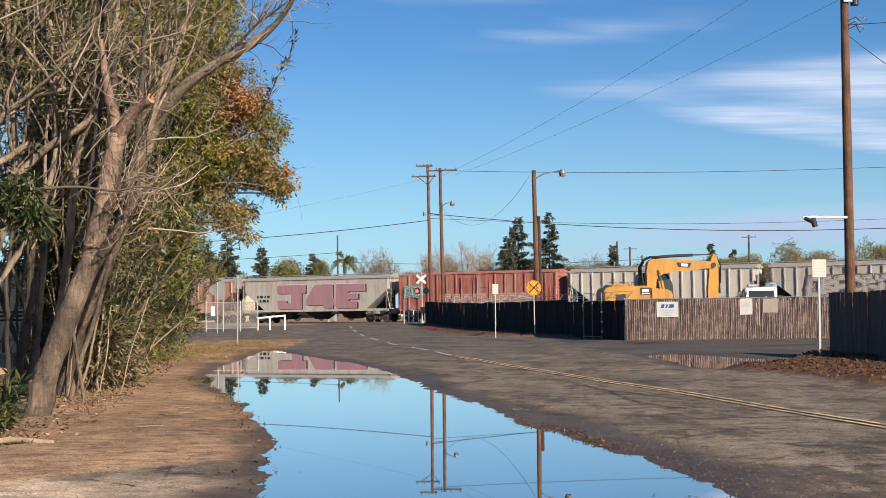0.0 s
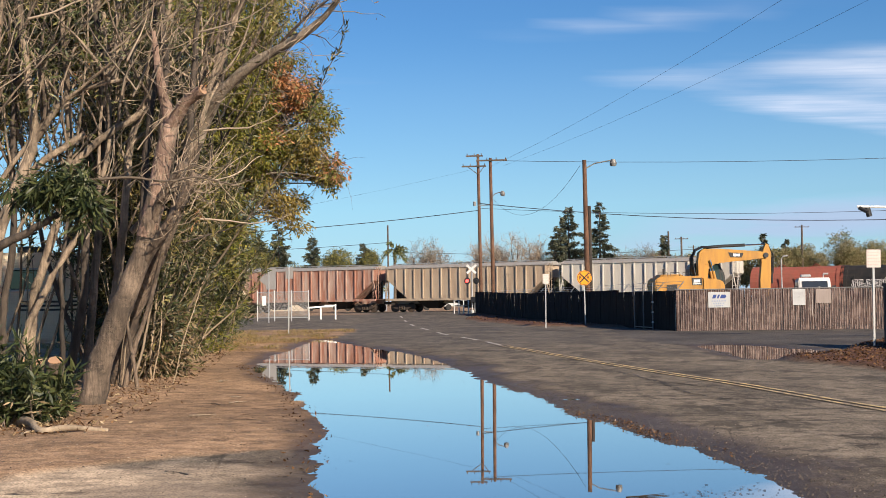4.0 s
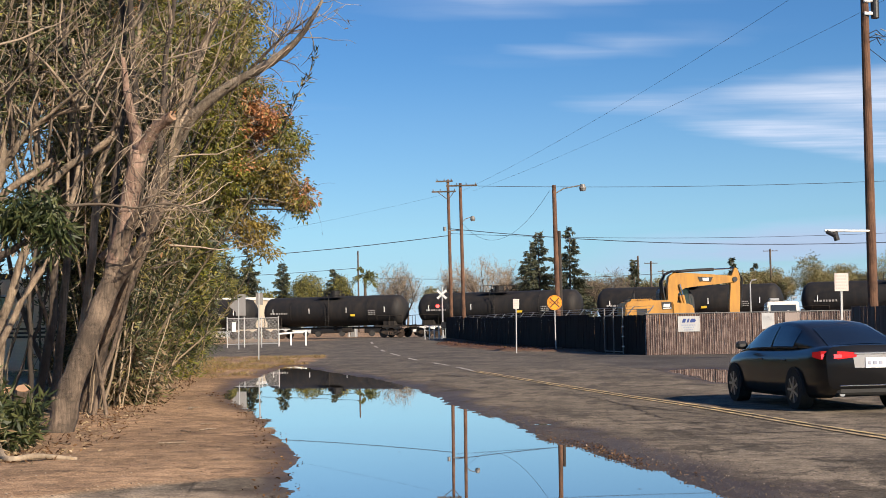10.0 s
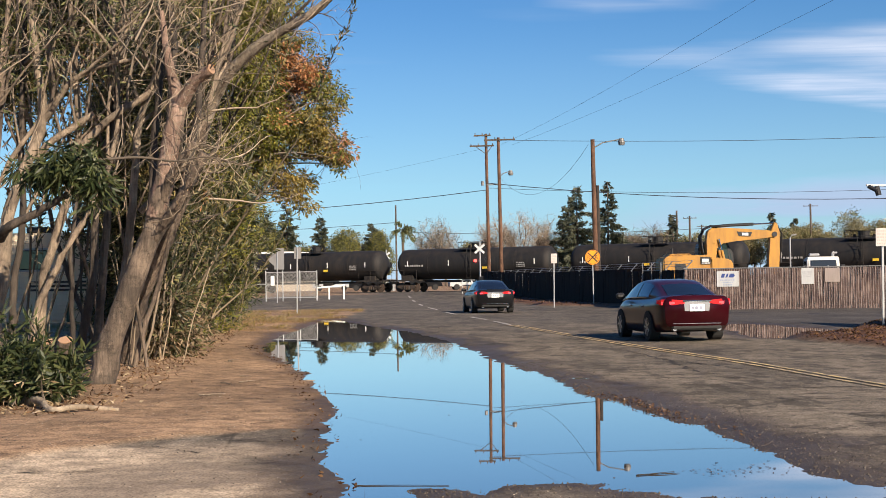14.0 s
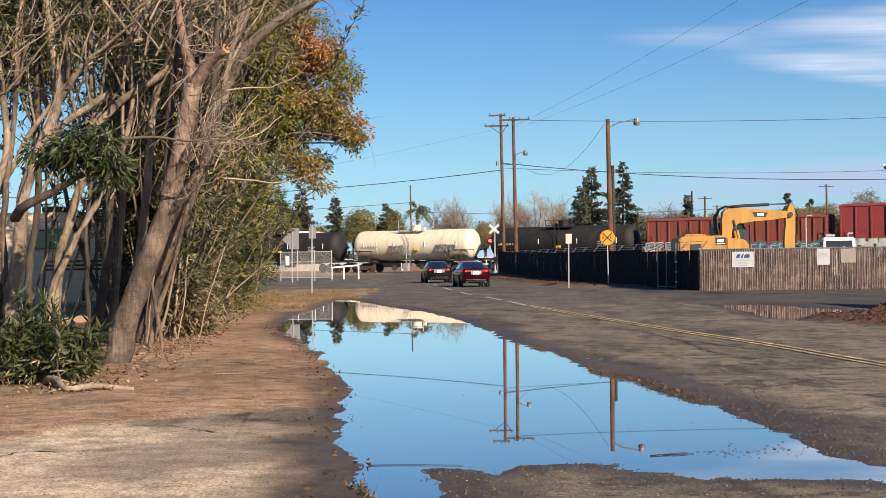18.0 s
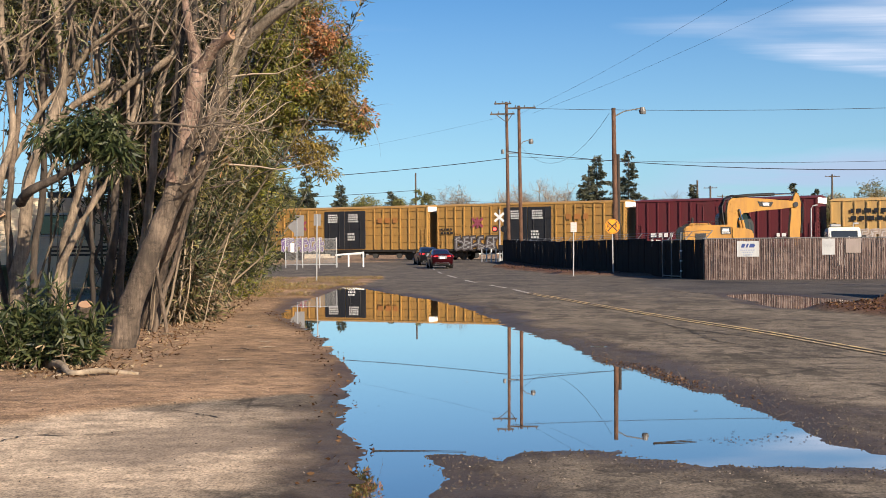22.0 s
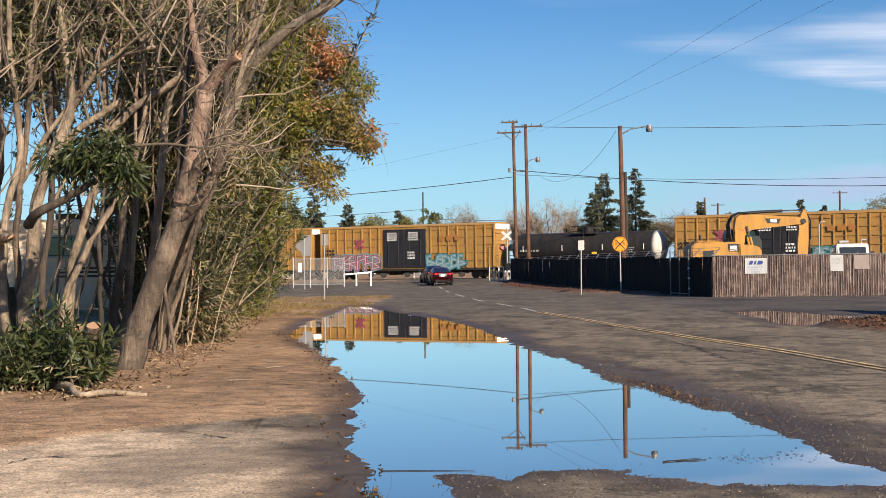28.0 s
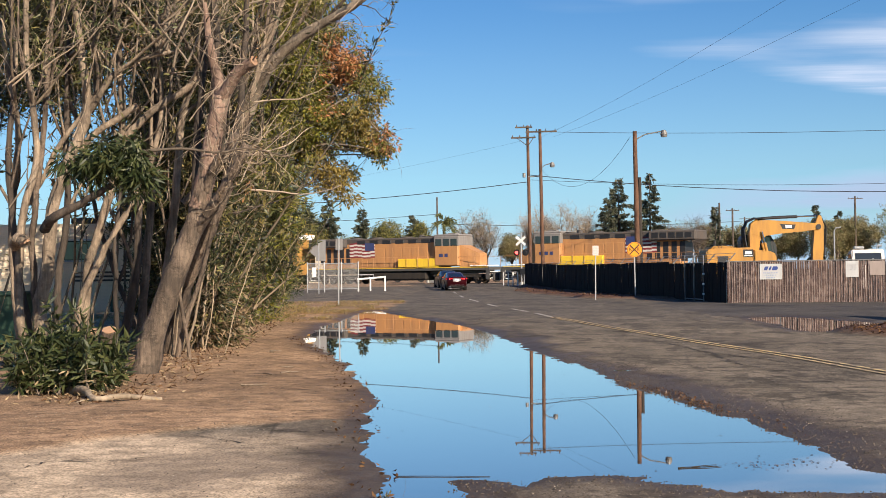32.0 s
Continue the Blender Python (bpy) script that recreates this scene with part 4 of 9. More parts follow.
crossing_signal(-12.2, 146.0, -20, "far railroad crossing signal with white crossbuck", arm=False)


def guard_stand():
    """Low pipe frame beside the crossing mast."""
    t = thing("pipe_guard", pose(-2.75, 116.0, lie(-2.75, 116.0), 0, 0, -6), "low pipe guard frame beside the crossing signal", "guard rail")
    for x in (-0.6, -0.2, 0.2, 0.6):
        bm = bm_new()
        rod(bm, (x, 0, -0.05), (x, 0, 1.12), 0.05, seg=8)
        part("post", bm, M["white"] if x > -0.5 else M["steel"], t)
    for z in (0.7, 1.12):
        bm = bm_new()
        rod(bm, (-0.65, 0, z), (0.65, 0, z), 0.05, seg=8)
        part("rail", bm, M["gate_grey"], t)


guard_stand()

# ---- the freight train ----


def wheel_mesh():
    bm = bm_new()
    rod(bm, (0, -0.07, 0), (0, 0.07, 0), 0.46, seg=20)
    rod(bm, (0, -0.1, 0), (0, -0.07, 0), 0.2, 0.3, seg=16)
    return mesh("wheel", bm, M["wheel_steel"])


def frame_mesh():
    """Both cast side frames of a truck with the bolster between them."""
    bm = bm_new()
    for s in (-1, 1):
        prism(bm, [(-1.1, 0.5), (-0.75, 0.72), (0.75, 0.72), (1.1, 0.5), (0.8, 0.36), (0.35, 0.22), (-0.35, 0.22), (-0.8, 0.36)], s * 0.95 - 0.08, s * 0.95 + 0.08)
        for k in (-0.25, 0, 0.25):
            rod(bm, (k, s * 1.04, 0.25), (k, s * 1.04, 0.55), 0.09, seg=8)
    box(bm, (0, 0, 0.6), (0.5, 2.0, 0.3))
    for k in (-0.9, 0.9):
        rod(bm, (k, -0.8, 0.46), (k, 0.8, 0.46), 0.08, seg=8)
    return mesh("truck_frame", bm, M["wheel_steel"])


TRAIN = {}


def add_trucks(car, L, inset=2.1, axles=(-0.9, 0.9)):
    if not TRAIN:
        TRAIN["wheel"], TRAIN["frame"] = wheel_mesh(), frame_mesh()
    for s in (-1, 1):
        t = same("truck", TRAIN["frame"], car, pose(s * (L / 2 - inset), 0, 0))
        for a in axles:
            for y in (-0.75, 0.75):
                same("wheel", TRAIN["wheel"], t, pose(a, y, 0.46))


def add_couplers(car, L):
    for s in (-1, 1):
        bm = bm_new()
        box(bm, (s * (L / 2 + 0.05), 0, 0.88), (0.9, 0.28, 0.26), bev=0.03)
        part("coupler", bm, M["wheel_steel"], car)


def ladder(bm, x, y, z0, z1, along=True, w=0.42):
    ax = Vector((1, 0, 0)) if along else Vector((0, 1, 0))
    c = Vector((x, y, 0))
    for s in (-1, 1):
        p = c + ax * s * w / 2
        rod(bm, (p.x, p.y, z0), (p.x, p.y, z1), 0.025, seg=5)
    n = max(2, int((z1 - z0) / 0.38))
    for k in range(n + 1):
        z = z0 + (z1 - z0) * k / n
        a, b = c - ax * w / 2, c + ax * w / 2
        rod(bm, (a.x, a.y, z), (b.x, b.y, z), 0.022, seg=5)


def ribbon(bm, pts, w, y):
    """A flat brush stroke through the points."""
    for (x0, z0), (x1, z1) in zip(pts, pts[1:]):
        d = Vector((x1 - x0, z1 - z0))
        if d.length < 1e-4:
            continue
        d.normalize()
        e, n = d * w * 0.35, Vector((-d.y, d.x)) * w / 2
        c = [(x0 - e.x + n.x, z0 - e.y + n.y), (x1 + e.x + n.x, z1 + e.y + n.y), (x1 + e.x - n.x, z1 + e.y - n.y), (x0 - e.x - n.x, z0 - e.y - n.y)]
        bm.faces.new([bm.verts.new((px, y, pz)) for px, pz in c])


def scrawl(car, x0, x1, z0, z1, cols, y, seed, name="graffiti"):
    """A sprayed tag: bent unreadable strokes in a row, with a halo, a body and a thin light line."""
    rng = random.Random(seed)
    h = z1 - z0
    n = max(3, round((x1 - x0) / (h * 0.8)))
    strokes = []
    for k in range(n):
        a, b = x0 + k * (x1 - x0) / n, x0 + (k + 0.86) * (x1 - x0) / n
        lean = rng.uniform(-0.1, 0.2) * h
        pts = []
        for q in range(rng.randint(4, 6)):
            pts.append(((a if q % 2 == rng.randint(0, 1) else b) + rng.uniform(-0.1, 0.1) * h, z0 + h * (q / 4.5) * rng.uniform(0.8, 1.0) + rng.uniform(-0.06, 0.06) * h))
        strokes.append([(px + lean * (pz - z0) / h, pz) for px, pz in pts])
        strokes.append([(a, z0), (a + lean, z1 * 0.97 + z0 * 0.03), ((a + b) / 2 + lean, z1)])
    light = tuple(min(1.0, c * 0.5 + 0.32) for c in cols[1])
    for w, col, off in ((0.42, cols[1], 0.004), (0.27, cols[0], 0.01), (0.06, light, 0.016)):
        bm = bm_new()
        for q, pts in enumerate(strokes):
            ribbon(bm, pts, h * w, y - off - 0.0004 * q)
        tagged(part(name, bm, spray(col), car, "sprayed graffiti letters"), kind="stuff")


def covered_hopper(m, L, body, label, H=4.25, ribs=True):
    car = thing("hopper_car", m, label, "freight car", "train cars")
    a = L / 2 - 0.75
    bm = bm_new()
    prism(bm, [(-a, H), (a, H), (a, 3.1), (a - 2.3, 1.25), (-a + 2.3, 1.25), (-a, 3.1)], -1.5, 1.5)
    part("body", bm, body, car)
    bm = bm_new()
    prism(bm, [(-1.58, H - 0.05), (-1.5, H + 0.06), (-0.5, H + 0.3), (0.5, H + 0.3), (1.5, H + 0.06), (1.58, H - 0.05)], -a - 0.15, a + 0.15, "x")
    part("roof", bm, M["roof_grey"], car)
    bm = bm_new()
    box(bm, (0, 0, H + 0.42), (2 * a, 0.6, 0.05))
    for k in np.arange(-a + 0.6, a, 1.5):
        box(bm, (k, 0, H + 0.35), (0.06, 0.5, 0.1))
    part("roof_walk", bm, M["steel"], car)
    if ribs:
        n = int((2 * a) // 0.98)
        for side in (-1, 1):
            for k in range(n + 1):
                x = -a + 0.08 + k * (2 * a - 0.16) / n
                low = 1.3 if abs(x) < a - 2.3 else 1.3 + (abs(x) - a + 2.3) * 1.85 / 2.3
                bm = bm_new()
                box(bm, (x, side * 1.56, (H - 0.1 + low) / 2), (0.1, 0.12, H - 0.1 - low))
                part("side_post", bm, body, car)
    bm = bm_new()
    for s in (-1, 1):
        box(bm, (0, s * 1.5, 1.2), (L - 1.2, 0.14, 0.22))
    box(bm, (0, 0, 0.98), (L - 0.9, 0.45, 0.35))
    part("sill", bm, body, car)
    for k in (-1, 0, 1):
        bm = bm_new()
        c = k * (a - 2.3) * 0.66
        loft(bm, [[(c - 1.5, -1.35, 1.25), (c + 1.5, -1.35, 1.25), (c + 1.5, 1.35, 1.25), (c - 1.5, 1.35, 1.25)], [(c - 0.5, -0.5, 0.35), (c + 0.5, -0.5, 0.35), (c + 0.5, 0.5, 0.35), (c - 0.5, 0.5, 0.35)]])
        part("discharge_bay", bm, M["under"], car)
    for s in (-1, 1):
        bm = bm_new()
        ladder(bm, s * (a + 0.05), -1.4, 1.2, H + 0.1)
        ladder(bm, s * (a + 0.3), -0.9, 1.2, H + 0.1, False)
        rod(bm, (s * (a - 0.1), -1.42, 3.0), (s * (L / 2 - 0.5), -1.42, 1.3), 0.05, seg=5)
        box(bm, (s * (L / 2 - 0.75), 0, 1.28), (1.1, 2.8, 0.06))
        part("end_ladder", bm, body, car)
        # dark plate added under the slope sheet in place of the bay's shade
        bm = bm_new()
        prism(bm, [(s * (a - 0.05), 3.05), (s * (a - 2.25), 1.3), (s * (a - 0.05), 1.3)], 0.2, 0.3)
        part("bay_shade_plate", bm, M["under"], car, "dark plate standing in for the dim end bay")
    add_trucks(car, L)
    add_couplers(car, L)
    return car


def boxcar(m, L, H, body, label, door=None, door_w=4.9, door_x=0.0, roof=None, open_door=False, posts=0.95, cap=False, grid=False):
    car = thing("boxcar", m, label, "freight car", "train cars")
    a = L / 2 - 0.55
    z0 = 1.0
    if open_door:
        zm, hh = (H + z0) / 2, H - z0
        for x0, x1 in ((-a, door_x - door_w / 2), (door_x + door_w / 2, a)):
            bm = bm_new()
            box(bm, ((x0 + x1) / 2, -1.46, zm), (x1 - x0, 0.08, hh))
            part("side_wall", bm, body, car)
        walls = [("side_wall", (0, 1.46, zm), (2 * a, 0.08, hh)), ("floor_panel", (0, 0, z0 + 0.05), (2 * a, 2.84, 0.1)), ("door_header", (door_x, -1.46, H - 0.15), (door_w, 0.08, 0.3))]
        walls += [("end_wall", (k * (a - 0.04), 0, zm), (0.08, 2.84, hh)) for k in (-1, 1)]
        for nm, c, d in walls:
            bm = bm_new()
            box(bm, c, d)
            part(nm, bm, body, car)
    else:
        bm = bm_new()
        box(bm, (0, 0, (H + z0) / 2), (2 * a, 3.0, H - z0))
        part("body", bm, body, car)
    bm = bm_new()
    prism(bm, [(-1.56, H - 0.02), (-1.52, H + 0.08), (0, H + 0.26), (1.52, H + 0.08), (1.56, H - 0.02)], -a - 0.06, a + 0.06, "x")
    part("roof", bm, roof or body, car)
    if cap:
        bm = bm_new()
        box(bm, (a + 0.06, 0, H - 0.2), (0.05, 2.9, 0.5))
        part("end_cap", bm, M["white"], car, "white end panel")
    for side in (-1, 1):
        n = int(2 * a / posts)
        for k in range(n + 1):
            x = -a + 0.07 + k * (2 * a - 0.14) / n
            if (side < 0 or not open_door) and abs(x - door_x) < door_w / 2 + 0.05:
                continue
            bm = bm_new()
            box(bm, (x, side * 1.54, (H + z0) / 2), (0.11, 0.1, H - z0 - 0.15))
            part("side_post", bm, body, car)
        if grid:
            for s in (-1, 1):
                q0, q1 = sorted((door_x + s * (door_w / 2 + 0.06), s * (a - 0.05)))
                for z in (1.75, 2.5, 3.25, 4.0, H - 0.35):
                    bm = bm_new()
                    box(bm, ((q0 + q1) / 2, side * 1.525, z), (q1 - q0, 0.06, 0.06))
                    part("side_rail", bm, body, car)
        if not open_door or side > 0:
            for s in (-1, 1):
                x0 = door_x + s * door_w / 4
                bm = bm_new()
                box(bm, (x0, side * 1.545, (H + z0) / 2 - 0.05), (door_w / 2 - 0.06, 0.07, H - z0 - 0.35), bev=0.02)
                leaf = part("door", bm, door or body, car, "dark plug door" if door else "")
                if side > 0:
                    continue
                for z in np.arange(z0 + 0.6, H - 0.5, 0.75):
                    bm = bm_new()
                    box(bm, (x0, side * 1.59, z), (door_w / 2 - 0.25, 0.04, 0.07))
                    part("door_rib", bm, door or body, leaf)
                for q in (-0.6, 0.6):
                    bm = bm_new()
                    rod(bm, (x0 + q, side * 1.62, z0 + 0.3), (x0 + q, side * 1.62, H - 0.5), 0.03, seg=5)
                    part("lock_rod", bm, door or body, leaf)
    if open_door:
        bm = bm_new()
        x0 = door_x + door_w * 0.28
        box(bm, (x0, -1.53, (H + z0) / 2), (door_w * 0.55, 0.06, H - z0 - 0.3))
        leaf = part("door", bm, door or body, car, "dark ribbed sliding door, half open")
        for z in np.arange(z0 + 0.25, H - 0.2, 0.3):
            bm = bm_new()
            box(bm, (x0, -1.575, z), (door_w * 0.53, 0.04, 0.12))
            part("door_rib", bm, door or body, leaf)
    bm = bm_new()
    box(bm, (0, -1.5, z0 - 0.08), (2 * a, 0.12, 0.22))
    box(bm, (0, 1.5, z0 - 0.08), (2 * a, 0.12, 0.22))
    box(bm, (0, 0, 0.8), (L - 0.8, 0.5, 0.35))
    for k in np.linspace(-a + 3.6, a - 3.6, 7):
        box(bm, (k, 0, 0.86), (0.12, 2.7, 0.18))
    box(bm, (-1.5, -0.7, 0.62), (1.4, 0.5, 0.4), bev=0.05)
    part("underframe", bm, M["under"], car)
    for s in (-1, 1):
        bm = bm_new()
        for z in np.arange(z0 + 0.25, H - 0.1, 0.34):
            box(bm, (s * (a + 0.03), 0, z), (0.09, 2.86, 0.14))
        part("end_ribs", bm, body, car)
        bm = bm_new()
        ladder(bm, s * (a - 0.35), -1.6, z0 - 0.3, z0 + 2.0)
        ladder(bm, s * (a + 0.12), -1.2, z0, z0 + 2.0, False)
        part("end_ladder", bm, body, car)
    add_trucks(car, L)
    add_couplers(car, L)
    return car


def tank_car(m, L, shell, label, R=1.46, seed=0, end_mat=None, frame_top=False):
    car = thing("tank_car", m, label, "freight car", "train cars")
    zc, a = 2.66, L / 2 - 0.8
    bm = bm_new()
    rings = []
    prof = [(-a, 0.12), (-a + 0.08, 0.62), (-a + 0.28, 1.1), (-a + 0.6, 1.42), (-a + 0.95, R)]
    prof += [(0, R + 0.015)] + [(-x, r) for x, r in reversed(prof)]
    for x, r in prof:
        rings.append([(x, r * math.cos(k * math.tau / 28), zc + r * math.sin(k * math.tau / 28) - (0.0 if abs(x) > 0.1 else 0.03)) for k in range(28)])
    loft(bm, rings)
    part("shell", bm, shell, car, smooth=True)
    if end_mat:
        bm = bm_new()
        loft(bm, [[(x, (r + 0.012) * math.cos(k * math.tau / 28), zc + (r + 0.012) * math.sin(k * math.tau / 28)) for k in range(28)] for x, r in prof[-5:]])
        part("end_head", bm, end_mat, car, "pale grey tank head", smooth=True)
    for k in (-a * 0.55, 0.0, a * 0.55):
        bm = bm_new()
        rings = [[(k + x, (R + 0.03) * math.cos(q * math.tau / 28), zc + (R + 0.03) * math.sin(q * math.tau / 28)) for q in range(28)] for x in (-0.04, 0.04)]
        loft(bm, rings)
        part("seam", bm, shell, car)
    bm = bm_new()
    rod(bm, (0, 0, zc + R - 0.05), (0, 0, zc + R + 0.42), 0.45, seg=14)
    rod(bm, (0, 0, zc + R + 0.42), (0, 0, zc + R + 0.5), 0.5, seg=14)
    for k in (-0.8, 0.8):
        rod(bm, (k, 0.2, zc + R - 0.05), (k, 0.2, zc + R + 0.25), 0.14, seg=8)
    part("manway", bm, shell, car)
    bm = bm_new()
    h = 0.75 if frame_top else 0.3
    for s in (-1, 1):
        box(bm, (0, s * 0.95, zc + R - 0.12), (2.6, 0.5, 0.05))
        for x in (-1.3, 0, 1.3):
            rod(bm, (x, s * 1.2, zc + R - 0.12), (x, s * 1.2, zc + R - 0.12 + h + 0.35), 0.025, seg=5)
        for z in (h * 0.6, h + 0.35):
            rod(bm, (-1.3, s * 1.2, zc + R - 0.12 + z), (1.3, s * 1.2, zc + R - 0.12 + z), 0.025, seg=5)
    ladder(bm, 0.0, -1.62, 0.9, zc + R)
    part("platform", bm, M["steel"] if frame_top else shell, car)
    for s in (-1, 1):
        bm = bm_new()
        box(bm, (s * (L / 2 - 2.0), 0, 1.1), (3.1, 2.7, 0.16))
        box(bm, (s * (L / 2 - 2.1), 0, 1.35), (1.2, 2.3, 0.5))
        for y in (-1.35, 1.35):
            for x in (0.55, 1.9, 3.3):
                rod(bm, (s * (L / 2 - x), y, 1.1), (s * (L / 2 - x), y, 2.1), 0.025, seg=5)
            rod(bm, (s * (L / 2 - 0.55), y, 2.1), (s * (L / 2 - 3.3), y, 2.1), 0.025, seg=5)
        ladder(bm, s * (L / 2 - 0.8), -1.38, 0.5, 1.2)
        part("end_platform", bm, M["under"], car)
    rng = random.Random(seed)
    for x in np.linspace(-a + 1.6, a - 1.6, 4):
        bm = bm_new()
        box(bm, (x, -R - 0.05, zc + 0.05), (0.07, 0.03, 0.5))
        part("reflector", bm, M["white"], car, "thin white reflector strip")
    bars(car, -a + 1.3, zc - 0.15, -R - 0.03, 1, 2.1, 0.17, M["stencil_grey"], seed + 3)
    bars(car, a - 3.4, zc - 0.05, -R - 0.03, 3, 0.9, 0.1, M["stencil_grey"], seed + 5)
    bm = bm_new()
    box(bm, (rng.uniform(-1, 3.0), -R - 0.03, zc - 0.45), (0.5, 0.02, 0.2))
    part("placard", bm, M["placard"], car, "yellow panel")
    bm = bm_new()
    # long box is added only to darken the gap below the shell
    box(bm, (0, 0, 1.0), (L - 7.2, 0.5, 0.22))
    rod(bm, (0, 0, 0.75), (0, 0, 1.25), 0.22, seg=10)
    box(bm, (1.6, -0.3, 0.8), (1.1, 0.5, 0.42), bev=0.05)
    part("filler_and_rigging", bm, M["under"], car)
    add_trucks(car, L, 2.0)
    add_couplers(car, L)
    return car


def coil_car(m, L, covers, ends, label):
    car = thing("coil_car", m, label, "freight car", "train cars")
    bm = bm_new()
    box(bm, (0, 0, 1.0), (L - 1.2, 0.9, 0.6))
    for s in (-1, 1):
        box(bm, (0, s * 1.38, 1.28), (L - 1.2, 0.12, 0.34))
        for k in np.linspace(-L / 2 + 1, L / 2 - 1, 15):
            box(bm, (k, s * 1.0, 1.15), (0.1, 0.8, 0.3))
    part("frame", bm, M["coil_frame"], car)
    for i, (cm, em) in enumerate(zip(covers, ends)):
        x0 = -L / 2 + 0.9 + i * (L / 2 - 0.75)
        x1 = x0 + L / 2 - 1.05
        sec = [(math.cos(q) * 1.4, 1.9 + math.sin(q) * 1.6) for q in np.linspace(0, math.pi, 15)]
        sec = [(1.42, 1.3)] + sec + [(-1.42, 1.3)]
        bm = bm_new()
        prism(bm, sec, x0, x1, "x")
        cov = part("cover", bm, cm, car, smooth=False)
        for x in (x0, x1):
            bm = bm_new()
            prism(bm, [(p * 1.02, (z - 1.3) * 1.02 + 1.3) for p, z in sec], x - 0.3, x + 0.3, "x")
            part("end_band", bm, em, cov)
        bm = bm_new()
        for x in np.linspace(x0 + 0.9, x1 - 0.9, 5):
            box(bm, (x, -1.43, 2.0), (0.07, 0.06, 1.2))
        part("side_rib", bm, cm, cov)
        for k in (0.3, 0.7):
            bm = bm_new()
            xx = x0 + (x1 - x0) * k
            for p, q in (((xx - 0.4, 0, 3.45), (xx, 0, 3.72)), ((xx + 0.4, 0, 3.45), (xx, 0, 3.72))):
                rod(bm, p, q, 0.05, seg=6)
            part("lifting_bracket", bm, cm, cov)
    add_trucks(car, L)
    add_couplers(car, L)
    return car


def locomotive(m, L, label, flip=False, seed=0):
    """A six-axle road engine. Its cab stands at the end with the larger x, or at the other when flipped."""
    car = thing("locomotive", m, label, "locomotive", "train cars")
    f = -1 if flip else 1
    Y, G, D = M["loco_yellow"], M["loco_grey"], M["under"]

    def bx(bm, x, y, z, sx, sy, sz, bev=0.0):
        box(bm, (f * x, y, z), (sx, sy, sz), bev=bev)
    bm = bm_new()
    bx(bm, 0, 0, 1.45, L - 1.4, 3.0, 0.3)
    bx(bm, 0, 0, 1.2, L - 2.4, 1.2, 0.4)
    part("frame", bm, G, car, "grey frame")
    bm = bm_new()
    bx(bm, 0, -1.515, 1.57, L - 1.6, 0.03, 0.06)
    part("sill_stripe", bm, M["placard"], car, "thin yellow sill stripe")
    bm = bm_new()
    bx(bm, 0.4, 0, 0.8, 6.2, 2.7, 0.9, 0.18)
    part("fuel_tank", bm, D, car)
    bm = bm_new()
    bx(bm, -1.9, 0, 3.0, L - 8.6, 1.9, 2.8, 0.05)
    hood = part("hood", bm, Y, car)
    bm = bm_new()
    bx(bm, -1.9, 0, 4.45, L - 8.6, 1.96, 0.26, 0.08)
    for k in (-5.5, -3.0, 0.5, 3.0):
        rod(bm, (f * k, 0, 4.5), (f * k, 0, 4.7), 0.62, seg=14)
    bx(bm, 4.2, 0, 4.62, 1.6, 1.1, 0.2, 0.05)
    part("hood_roof", bm, M["loco_roof"], car, "sooty grey roof with fans")
    bm = bm_new()
    bx(bm, -1.9, 0, 4.2, L - 8.62, 1.93, 0.34, 0.02)
    part("roof_edge", bm, M["loco_roof"], hood, "dark grey upper hood band")
    for k in range(6):
        bm = bm_new()
        bx(bm, L / 2 - 8.0 - k * 1.5, 0, 4.18, 1.0, 1.97, 0.36, 0.02)
        part("upper_vent", bm, M["black"], hood)
    bm = bm_new()
    rod(bm, (f * 2.2, 0, 4.5), (f * 2.2, 0, 4.85), 0.3, 0.26, seg=12)
    part("exhaust_stack", bm, M["loco_roof"], hood)
    bm = bm_new()
    bx(bm, -L / 2 + 3.0, 0, 4.15, 4.4, 3.05, 0.9, 0.1)
    part("radiator", bm, M["loco_roof"], car, "flared dark radiator housing")
    for k in range(5):
        bm = bm_new()
        bx(bm, -L / 2 + 2.2 + k * 0.78, 0, 2.85, 0.5, 1.94, 1.5, 0.02)
        part("vent", bm, M["black"], hood)
        bm = bm_new()
        bx(bm, -L / 2 + 1.45 + k * 0.78, 0, 4.15, 0.66, 3.09, 0.5, 0.02)
        part("radiator_grille", bm, M["black"], hood)
    for k in range(9):
        bm = bm_new()
        bx(bm, -L / 2 + 7.2 + k * 1.0, 0, 2.7, 0.84, 1.94, 1.8, 0.01)
        part("hood_door", bm, Y, hood)
    bm = bm_new()
    bx(bm, L / 2 - 5.4, 0, 3.15, 2.7, 2.9, 2.9, 0.12)
    cab = part("cab", bm, Y, car)
    bm = bm_new()
    bx(bm, L / 2 - 5.4, 0, 4.68, 2.8, 2.8, 0.22, 0.08)
    part("cab_roof", bm, M["loco_pale"], cab, "pale grey cab roof")
    bm = bm_new()
    bx(bm, L / 2 - 5.4, 0, 4.12, 2.74, 2.93, 0.98, 0.06)
    part("cab_band", bm, M["loco_pale"], cab, "grey band round the cab windows")
    for x in (-0.85, 0.0, 0.85):
        bm = bm_new()
        bx(bm, L / 2 - 5.4 + x, 0, 4.0, 0.74, 2.97, 0.72, 0.04)
        part("window", bm, M["glass"], cab)
    bm = bm_new()
    bx(bm, L / 2 - 5.4, 0, 4.86, 0.9, 0.7, 0.16, 0.04)
    part("roof_unit", bm, M["loco_pale"], cab)
    bm = bm_new()
